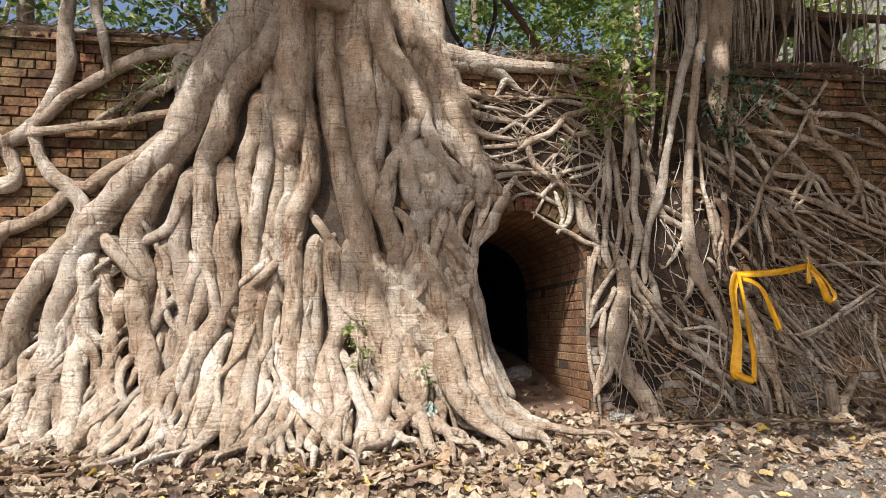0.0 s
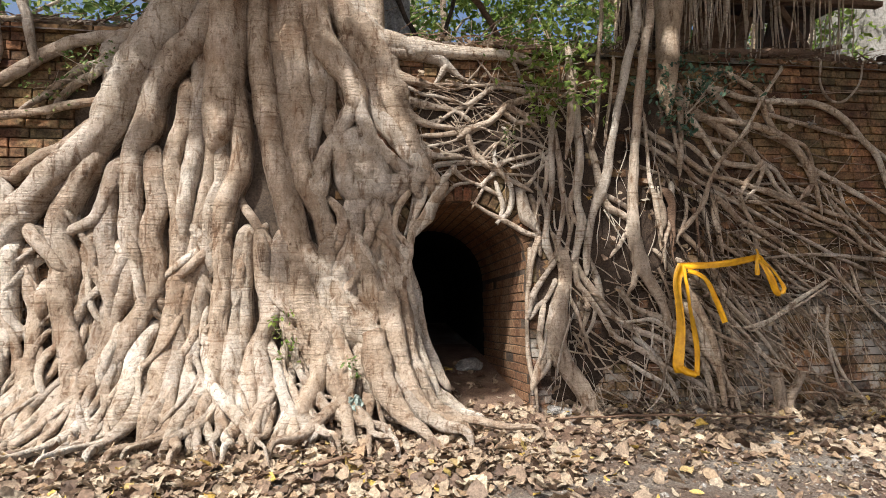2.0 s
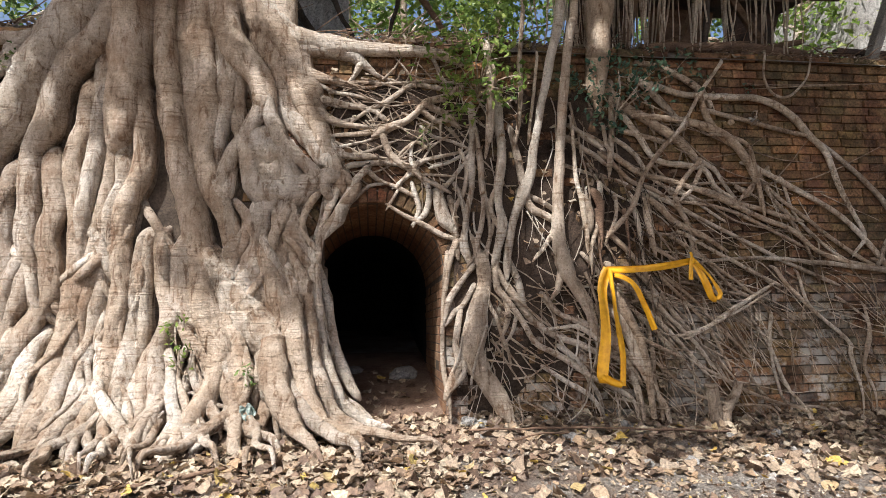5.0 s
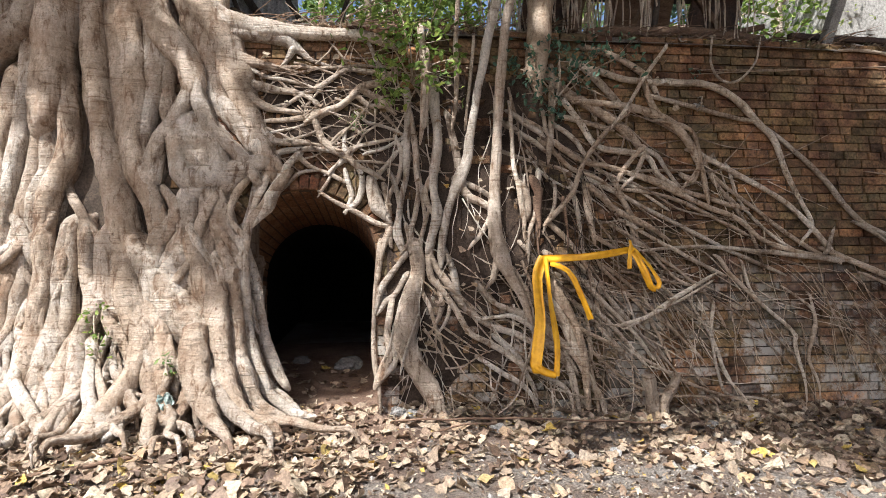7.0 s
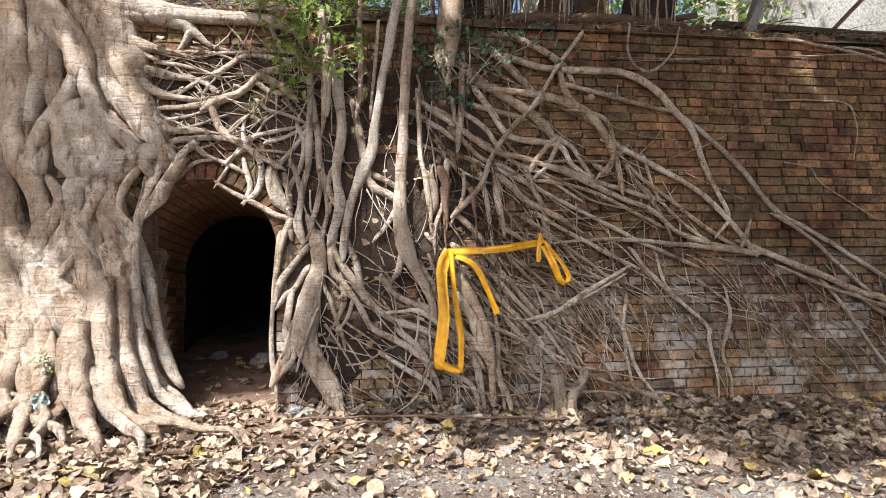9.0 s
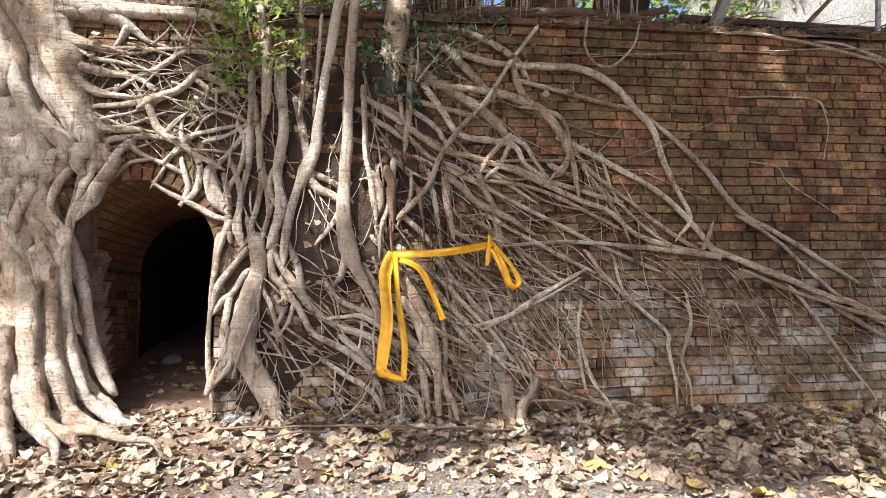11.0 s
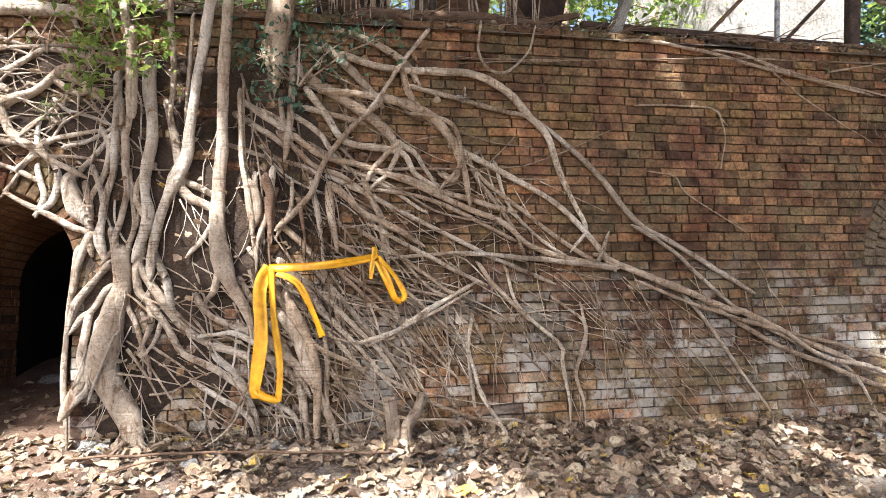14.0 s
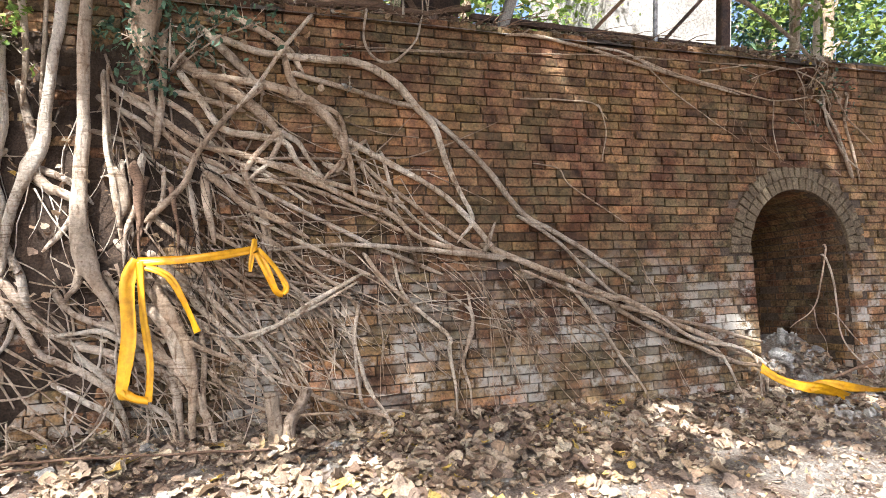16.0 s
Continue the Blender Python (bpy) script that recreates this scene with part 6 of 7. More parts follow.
sprigs("shrub", "leafy green shoots sprouting from the slender fig", "shrub",
       [(1.18, 2.85, 0.15, 0.12, 79), (1.28, 2.55, 0.22, 0.10, 79), (1.35, 3.05, 0.2, 0.14, 119), (1.55, 2.95, 0.2, 0.13, 106), (1.62, 2.5, 0.25, 0.09, 66),
        (1.42, 2.75, 0.25, 0.12, 93), (1.30, 2.35, 0.22, 0.07, 46), (1.68, 3.15, 0.2, 0.14, 106), (1.75, 2.62, 0.25, 0.06, 26)], 0.034, FAR_GREEN, 3, (1.45, 2.5, 0.08), 0.75)
sprigs("shrub", "dark blue-green creeper leaves at the brown trunk", "shrub",
       [(2.30, 2.62, 0.12, 0.10, 93), (2.45, 2.42, 0.15, 0.10, 79), (2.62, 2.75, 0.12, 0.12, 119), (2.80, 2.60, 0.10, 0.10, 79), (2.95, 2.78, 0.08, 0.10, 79),
        (2.55, 2.28, 0.14, 0.06, 39), (3.2, 2.8, 0.08, 0.10, 53)], 0.026, BLUEGREEN, 4, (2.6, 2.4, 0.06), 0.8)
sprigs("weed", "pale green fern tuft growing on the roots", "plant", [(-2.17, 2.62, 0.14, 0.09, 60), (-1.98, 2.72, 0.12, 0.07, 40), (-2.38, 2.42, 0.12, 0.09, 40)], 0.018, GREEN, 5, (-2.1, 2.5, 0.06))
sprigs("weed", "small yellow-green seedling between banyan roots", "plant", [(-0.70, 0.74, 0.28, 0.05, 26), (-0.66, 0.62, 0.28, 0.05, 18), (-0.68, 0.5, 0.3, 0.04, 10)], 0.020, FAR_GREEN, 6, (-0.66, 0.42, 0.2))
sprigs("weed", "small green seedling between banyan roots", "plant", [(-0.22, 0.45, 0.30, 0.03, 16), (-0.2, 0.36, 0.3, 0.03, 10)], 0.020, GREEN, 7, (-0.2, 0.3, 0.25))
sprigs("weed", "little green tuft in the root net", "plant", [(1.02, 2.18, 0.12, 0.04, 40)], 0.012, GREEN, 8, (1.02, 2.1, 0.05))
sprigs("creeper", "withered creeper with a few green leaves on brick", "plant", [(7.5, 2.7, 0.04, 0.08, 16), (8.39, 2.8, 0.06, 0.14, 60), (8.5, 2.5, 0.05, 0.14, 50), (6.98, 2.75, 0.03, 0.04, 8), (3.78, 2.66, 0.04, 0.03, 10), (8.15, 2.35, 0.03, 0.08, 20)],
       0.018, BLUEGREEN, 9, (8.1, 2.85, 0.03))
sprigs("weed", "small white-edged leaf on a thin root", "plant", [(3.80, 2.36, 0.09, 0.015, 6)], 0.028, STONE, 10, (3.80, 2.45, 0.05))


def stump(x, h, top, r, tilt, label):
    verts, faces = [], []
    tube(verts, faces, [(W(x, h - 0.15, 0.12), r * 1.3), (W(x, h, 0.12), r * 1.1), (W(x + tilt * 0.6, (h + top) / 2, 0.13), r), (W(x + tilt, top, 0.14), r * 1.15)], 12, 0.02, 0.3, 0.01, x)
    thing("root_stump", raw("root_stump", verts, faces, THIN_BARK), label, "stump", "sawn root stumps")


stump(3.23, 0.0, 0.24, 0.040, -0.02, "sawn grey root stump at the wall's foot")
stump(3.33, 0.02, 0.24, 0.038, 0.12, "leaning sawn root stump at the wall's foot")


def stick(pts, r, label):
    verts, faces = [], []
    tube(verts, faces, [(Vector((x, y, ground_z(x, y) + z)), r) for x, y, z in pts], 7, 0.06, 0.15, 0.012, pts[0][0])
    thing("stick", raw("stick", verts, faces, WOOD), label, "stick", "fallen sticks")


stick([(1.3, 4.55, 0.05), (2.0, 4.52, 0.06), (2.6, 4.5, 0.06), (3.2, 4.48, 0.05)], 0.008, "long thin dry stick lying on leaves")
stick([(1.5, 4.35, 0.03), (1.75, 4.42, 0.05), (2.0, 4.46, 0.04)], 0.007, "short dry stick lying on leaves")
stick([(1.0, 4.4, 0.02), (1.02, 4.2, 0.05)], 0.006, "short upright twig in leaves")
stick([(-3.2, 3.75, 0.04), (-2.6, 4.0, 0.05), (-2.3, 4.15, 0.04)], 0.014, "peeling stick among dry leaves")
stick([(-2.9, 3.9, 0.03), (-2.2, 3.95, 0.05)], 0.012, "dry stick among dry leaves")
stick([(-0.9, 3.7, 0.03), (-0.3, 3.95, 0.05), (0.1, 4.2, 0.04)], 0.013, "bent dry stick among dry leaves")
stick([(7.95, 4.62, 0.12), (8.3, 4.6, 0.26), (8.45, 4.62, 0.3)], 0.013, "pale stick leaning on the rubble heap")
stick([(8.2, 4.4, 0.03), (8.6, 4.45, 0.04), (9.3, 4.4, 0.04)], 0.010, "long dry stick by the tunnel")


def plastic_bag():
    bm = bmesh.new()
    bmesh.ops.create_grid(bm, x_segments=14, y_segments=14, size=0.075)
    for v in bm.verts:
        n = noise.noise(v.co * 30) + 0.5 * noise.noise(v.co * 70)
        v.co.z = 0.03 * n + 0.02
        v.co.xy *= (1 - 0.35 * min(1.0, abs(v.co.x * v.co.y) / 0.0045)) * (0.85 + 0.5 * noise.noise((v.co.x * 16, v.co.y * 16, 3)))
    bmesh.ops.solidify(bm, geom=bm.faces[:], thickness=0.002)
    p = W(-0.2, 0.17, 0.37)
    thing("plastic_bag", mesh_of("plastic_bag", bm, BAG, True), "crumpled pale green plastic bag caught on a root", "bag", at=Matrix.Translation(p) @ pose(0, 0, 0, 62, 10, 20))


BAG = mottled("pale_green_plastic", [(0.35, (0.17, 0.22, 0.18)), (0.6, (0.34, 0.39, 0.34))], 14.0, 60.0, 0.35)
plastic_bag()


def rubble():
    """Crumbled mortar and broken brick heaped in the second tunnel's mouth."""
    rnd = random.Random(61)
    verts, faces = [], []
    bm = bmesh.new()
    bmesh.ops.create_icosphere(bm, subdivisions=1, radius=1.0)
    ball, skin = [v.co.copy() for v in bm.verts], [tuple(v.index for v in f.verts) for f in bm.faces]
    bm.free()
    for _ in range(420):
        x, y = 7.9 + rnd.gauss(0, 0.42), rnd.uniform(4.2, 5.15)
        size = min(0.06, rnd.lognormvariate(-4.1, 0.55))
        m = Matrix.Translation((x, y, ground_z(x, y) + size * 0.3)) @ pose(0, 0, 0, rnd.uniform(0, 360), rnd.uniform(0, 360), rnd.uniform(0, 360))
        base = len(verts)
        sx, sy, sz = rnd.uniform(0.7, 1.4), rnd.uniform(0.6, 1.1), rnd.uniform(0.4, 0.9)
        verts.extend(m @ (Vector((p.x * sx, p.y * sy, p.z * sz)) * size * rnd.uniform(0.75, 1.2)) for p in ball)
        faces.extend(tuple(base + i for i in q) for q in skin)
    thing("rubble", raw("rubble", verts, faces, GRIT, False), "crumbled grey mortar rubble heaped in the tunnel mouth", "rubble", kind="stuff")


rubble()
sprigs("creeper", "clump of withered brown leaves hanging on the bricks", "plant", [(8.44, 2.77, 0.06, 0.10, 60), (8.19, 2.67, 0.05, 0.08, 40)], 0.030, DRY, 12, (8.44, 2.97, 0.03))


# ---- on and behind the wall's top ----
def box_bm(bm, size, m):
    bmesh.ops.create_cube(bm, size=1.0, matrix=m @ Matrix.Diagonal((*size, 1)))


def beam(name, a, b, w, d, mat, label, category, parent=None):
    """A squared length from a to b with chamfered edges."""
    a, b = Vector(a), Vector(b)
    bm = bmesh.new()
    box_bm(bm, (w, d, (b - a).length), Matrix.Identity(4))
    bmesh.ops.bevel(bm, geom=bm.edges[:], offset=min(w, d) * 0.12, segments=1, affect="EDGES")
    m = Matrix.Translation((a + b) / 2) @ (b - a).to_track_quat("Z", "Y").to_matrix().to_4x4()
    bm.transform(m)
    me = mesh_of(name, bm, mat)
    if parent:
        return part(name, me, None, parent, label)
    return thing(name, me, label, category)


frame_ob = empty("ruined_frame", "ruined shed frame of rusty steel on the wall's top", "shed", (6.0, 5.5, 2.95))
beam("rail", (4.9, 5.5, 3.12), (7.6, 5.55, 3.09), 0.07, 0.05, STEEL, "dark rusty rail", "", frame_ob)
beam("post", (7.54, 5.5, 2.9), (7.54, 5.5, 5.4), 0.11, 0.09, STEEL, "brown steel post", "", frame_ob)
beam("pole", (6.68, 5.4, 2.9), (6.68, 5.4, 5.4), 0.035, 0.035, GALVANISED, "galvanised pole", "", frame_ob)
beam("strut", (5.10, 5.35, 2.92), (5.34, 5.35, 3.6), 0.10, 0.08, CONCRETE, "speckled concrete strut", "", frame_ob)
beam("brace", (6.9, 5.6, 3.1), (7.5, 5.6, 3.7), 0.03, 0.03, STEEL, "", "", frame_ob)
beam("brace", (6.1, 5.6, 3.1), (6.5, 5.6, 3.5), 0.04, 0.03, WOOD, "", "", frame_ob)
timber = empty("collapsed_roof", "collapsed timber roof of an old shed", "shed", (4.3, 6.0, 2.98))
beam("rafter", (3.3, 6.0, 3.82), (5.4, 6.0, 3.86), 0.10, 0.06, WOOD, "", "", timber)
beam("rafter", (3.5, 5.9, 3.0), (3.9, 6.0, 3.9), 0.08, 0.06, WOOD, "", "", timber)
beam("rafter", (4.7, 5.9, 3.0), (4.2, 6.1, 3.9), 0.08, 0.06, WOOD, "", "", timber)
beam("rafter", (3.2, 5.6, 3.02), (4.9, 5.8, 3.16), 0.07, 0.05, WOOD, "", "", timber)
beam("rafter", (2.9, 6.4, 3.0), (5.2, 6.3, 3.5), 0.07, 0.05, WOOD, "", "", timber)
beam("roof_board", (2.8, 6.6, 3.9), (5.3, 6.7, 4.0), 0.5, 0.03, STEEL, "dark sagging board", "", timber)


beam("roof_board", (3.0, 6.9, 3.0), (3.1, 6.4, 4.6), 0.7, 0.03, STEEL, "dark leaning board", "", timber)
beam("roof_board", (4.0, 7.0, 3.0), (4.1, 6.5, 4.5), 0.8, 0.03, WOOD, "dark leaning board", "", timber)
beam("roof_board", (4.9, 7.1, 3.0), (5.0, 6.7, 4.2), 0.7, 0.03, STEEL, "dark leaning board", "", timber)


def hanging_roots():
    """Aerial roots past counting that hang by the brown trunk, and twigs strewn along the wall's top."""
    rnd = random.Random(31)
    v, f = [], []
    for k in range(90):
        x, y = rnd.choice((2.35, 2.9, 3.1, 3.5, 4.3)) + rnd.gauss(0, 0.16), rnd.uniform(5.25, 5.9)
        z = 2.95 + rnd.random() * 0.15
        tube(v, f, [(Vector((x, y, z)), 0.005), (Vector((x + rnd.gauss(0, 0.06), y, z + 0.7)), rnd.uniform(0.004, 0.014)), (Vector((x + rnd.gauss(0, 0.1), y + 0.1, z + 1.8)), 0.006)], 5, 0.12, 0.1, 0.02, k)
    tagged(part("hanging_root_curtain", raw("hanging_root_curtain", v, f, BARK_DULL), None, climber, "brown hanging roots"), kind="stuff")
    v, f = [], []
    for k in range(420):
        x, y = rnd.uniform(-4.5, 8.2), 5.22 + abs(rnd.gauss(0, 0.2))
        if rnd.random() > (1.0 if 1.4 < x < 5.2 else 0.45):
            continue
        a, n, z = rnd.gauss(0, 0.7), rnd.uniform(0.15, 0.6), bank_z(y) + rnd.random() * 0.08
        d = Vector((math.cos(a), math.sin(a) * 0.5, rnd.gauss(0.05, 0.22))) * n
        tube(v, f, [(Vector((x, y, z)), rnd.uniform(0.003, 0.009)), (Vector((x, y, z)) + d * 0.5 + Vector((0, 0, 0.02)), 0.004), (Vector((x, y, z)) + d, 0.002)], 4, 0.1, 0.1, 0.01, k)
    thing("twigs", raw("twigs", v, f, WOOD), "dry twigs strewn along the wall's top", "twigs", kind="stuff")


hanging_roots()


def corrugated_sheet():
    verts, faces = [], []
    n, m = 40, 8
    for j in range(m):
        for i in range(n):
            verts.append((-0.35 + 0.75 * i / (n - 1), 6.5 + 0.018 * math.sin(i * 1.25) + 0.25 * (j / (m - 1)), 2.98 + 1.6 * j / (m - 1)))
    k = len(verts)
    verts += [(x, y + 0.003, z) for x, y, z in verts]
    for j in range(m - 1):
        for i in range(n - 1):
            a = j * n + i
            faces += [(a, a + 1, a + n + 1, a + n), (k + a, k + a + n, k + a + n + 1, k + a + 1)]
    thing("corrugated_sheet", raw("corrugated_sheet", verts, faces, GALVANISED), "grey corrugated metal sheet leaning behind the banyan", "metal sheet")


corrugated_sheet()


def house():
    h = empty("white_building", "white rendered outbuilding behind the wall with a flat roof", "building", (10.6, 11.0, 3.0))
    bm = bmesh.new()
    box_bm(bm, (2.7, 3.0, 4.6), Matrix.Translation((10.4, 11.4, 5.3)))
    part("wall", bm, AGED_RENDER, h, smooth=False)
    bm = bmesh.new()
    box_bm(bm, (3.1, 3.4, 0.15), Matrix.Translation((10.4, 11.4, 7.67)))
    part("roof", bm, CONCRETE, h, smooth=False)


house()


def wild_tree(x, y, height, r, crown, leaves, size, mat, seed, label, low=3.2):
    """A tree on the bank: tapered trunk, limbs, and a ragged crown of leaf clumps."""
    rnd = random.Random(seed)
    z = 3.0
    tree = empty("tree", label, "tree", (x, y, z), "trees behind the wall")
    v, f = [], []
    lean = rnd.uniform(-0.4, 0.4)
    tube(v, f, [(Vector((x, y, z - 0.1)), r), (Vector((x + lean * 0.4, y, z + height * 0.4)), r * 0.8), (Vector((x + lean, y, z + height)), r * 0.4)], 9, 0.15, 0.12, 0.03, seed)
    for k in range(6):
        b = Vector((x + lean * 0.5, y, z + height * rnd.uniform(0.25, 0.8)))
        e = b + Vector((rnd.uniform(-1, 1), rnd.uniform(-0.7, 0.7), rnd.uniform(0.1, 0.8))) * crown
        tube(v, f, [(b, r * 0.4), (b.lerp(e, 0.5) + Vector((0, 0, 0.15)), r * 0.28), (e, r * 0.1)], 6, 0.15, 0.1, 0.03, k)
    part("trunk", raw("trunk", v, f, BARK_DULL), None, tree)
    v, f = [], []
    shapes = [leaf_shape(seed * 7 + k, size, False) for k in range(4)]
    clumps = [Vector((x + rnd.gauss(0, crown), y + rnd.gauss(0, crown * 0.6), rnd.uniform(low, z + height))) for _ in range(max(6, leaves // 45))]
    for _ in range(leaves):
        c = rnd.choice(clumps)
        p = c + Vector((rnd.gauss(0, 0.28), rnd.gauss(0, 0.28), rnd.gauss(0, 0.22)))
        m = Matrix.Translation(p) @ pose(0, 0, 0, rnd.gauss(-20, 40), rnd.gauss(0, 40), rnd.uniform(0, 360)) @ Matrix.Scale(rnd.uniform(0.7, 1.3), 4)
        vv, ff = shapes[rnd.randrange(4)]
        k = len(v)
        v.extend(m @ Vector(q) for q in vv)
        f.extend(tuple(k + i for i in q) for q in ff)
    tagged(part("crown", raw("crown", v, f, mat), None, tree), kind="stuff")


for x, y, height, r, crown, leaves, size, mat, seed, label in (
        (1.2, 8.6, 3.6, 0.06, 0.9, 1700, 0.05, FAR_GREEN, 1, "bright green young tree behind the wall"),
        (2.4, 9.4, 4.0, 0.07, 1.0, 1700, 0.055, FAR_GREEN, 2, "bright green young tree behind the wall"),
        (0.3, 11.5, 5.0, 0.09, 1.3, 1500, 0.07, GREEN, 3, "green tree behind the wall"),
        (-2.6, 9.5, 4.5, 0.14, 1.2, 1500, 0.06, GREEN, 4, "shady green tree behind the wall"),
        (-4.8, 8.8, 4.5, 0.12, 1.2, 1700, 0.06, GREEN, 5, "shady green tree behind the wall"),
        (-1.9, 7.8, 4.2, 0.12, 0.8, 600, 0.05, BLUEGREEN, 6, "dark tree behind the wall"),
        (4.6, 10.5, 5.0, 0.10, 1.4, 1500, 0.07, GREEN, 7, "green tree behind the wall"),
        (6.2, 9.0, 4.5, 0.09, 1.0, 900, 0.06, FAR_GREEN, 8, "sparse green tree behind the wall"),
        (8.4, 10.5, 5.0, 0.09, 0.9, 700, 0.06, FAR_GREEN, 9, "sparse green tree behind the wall"),
        (12.6, 8.6, 4.5, 0.10, 0.9, 700, 0.06, FAR_GREEN, 10, "green tree beside the white building"),
        (10.1, 7.0, 4.0, 0.08, 0.5, 250, 0.05, FAR_GREEN, 11, "slim peeling tree behind the wall"),
        (10.6, 7.1, 4.0, 0.05, 0.5, 250, 0.05, FAR_GREEN, 12, "slim pale tree behind the wall"),
        (15.0, 12.0, 6.0, 0.14, 2.0, 1800, 0.09, GREEN, 13, "broad green tree far behind the wall"),
        (7.0, 16.0, 7.0, 0.14, 2.2, 1800, 0.10, GREEN, 14, "broad green tree far behind the wall"),
        (-7.5, 13.0, 7.0, 0.14, 2.4, 1800, 0.10, GREEN, 15, "broad green tree far behind the wall"),
        (1.5, 16.0, 7.0, 0.14, 2.4, 1800, 0.10, GREEN, 16, "broad green tree far behind the wall"),
        (13.6, 10.2, 4.5, 0.10, 0.9, 1900, 0.08, BLUEGREEN, 17, "dark green tree beside the white building"),
        (14.8, 9.0, 4.5, 0.10, 0.9, 1700, 0.08, GREEN, 18, "shady green tree beside the white building"),
        (8.0, 13.0, 5.0, 0.12, 1.0, 1500, 0.08, BLUEGREEN, 19, "dark green tree behind the ruined shed")):
    wild_tree(x, y, height, r, crown, int(leaves * 1.8), size, mat, seed, label)


def bough(pts, r, mat, label):
    v, f = [], []
    tube(v, f, [(Vector(p), r * (1 - 0.12 * i)) for i, p in enumerate(pts)], 8, 0.08, 0.15, 0.02, pts[0][0])
    thing("branch", raw("branch", v, f, mat), label, "branch", "fallen branches on the bank")


DARKWOOD = mottled("dark_dead_wood", [(0.3, (0.03, 0.025, 0.02)), (0.6, (0.09, 0.07, 0.055))], 5.0, 60.0)
bough([(-0.55, 6.3, 4.5), (-0.1, 6.5, 3.7), (0.35, 6.5, 3.0)], 0.045, DARKWOOD, "dark dead branch leaning on the bank")
bough([(-0.35, 6.8, 4.6), (0.2, 6.7, 3.7), (0.7, 6.6, 3.0)], 0.05, DARKWOOD, "dark dead branch leaning on the bank")
bough([(0.1, 6.4, 4.5), (0.25, 6.4, 3.8), (0.65, 6.4, 3.0)], 0.03, DARKWOOD, "thin dark branch leaning on the bank")
bough([(0.72, 6.9, 4.7), (0.92, 6.9, 4.1), (0.80, 6.9, 3.5), (0.95, 6.9, 3.0)], 0.03, DARKWOOD, "crooked dark branch on the bank")
bough([(0.75, 7.0, 4.6), (1.15, 7.0, 4.1), (1.55, 7.0, 3.5), (1.75, 7.0, 3.0)], 0.045, WOOD, "brown bare branch leaning on the bank")
bough([(-0.1, 5.9, 3.3), (0.3, 5.8, 3.1), (0.75, 5.7, 3.0)], 0.03, WOOD, "dry brown branch on the bank")
bough([(-0.8, 6.1, 4.4), (-0.2, 6.2, 3.6), (0.1, 6.2, 3.0)], 0.025, DARKWOOD, "thin dark branch leaning on the bank")
bough([(8.9, 6.8, 4.2), (9.6, 6.9, 4.0), (10.4, 7.0, 3.6), (10.9, 7.0, 3.05)], 0.03, BARK, "pale bare branch leaning on the bank")
bough([(3.0, 5.45, 3.06), (3.8, 5.5, 3.12), (4.6, 5.5, 3.08)], 0.05, WOOD, "rotten log lying along the wall's top")
bough([(5.9, 5.4, 3.0), (6.6, 5.4, 3.03), (7.7, 5.4, 3.03)], 0.03, WOOD, "dry branch lying along the wall's top")
bough([(-4.4, 5.4, 3.0), (-3.2, 5.4, 3.04), (-2.2, 5.4, 3.03)], 0.025, BARK, "dry branch lying along the wall's top")
bough([(2.9, 5.7, 3.0), (3.1, 5.8, 3.7), (3.4, 6.0, 4.4)], 0.06, WOOD, "brown hanging root of the fig")
bough([(3.6, 5.5, 3.0), (3.7, 5.6, 3.8), (3.6, 5.7, 4.5)], 0.03, DARKWOOD, "dark dead stem on the bank")


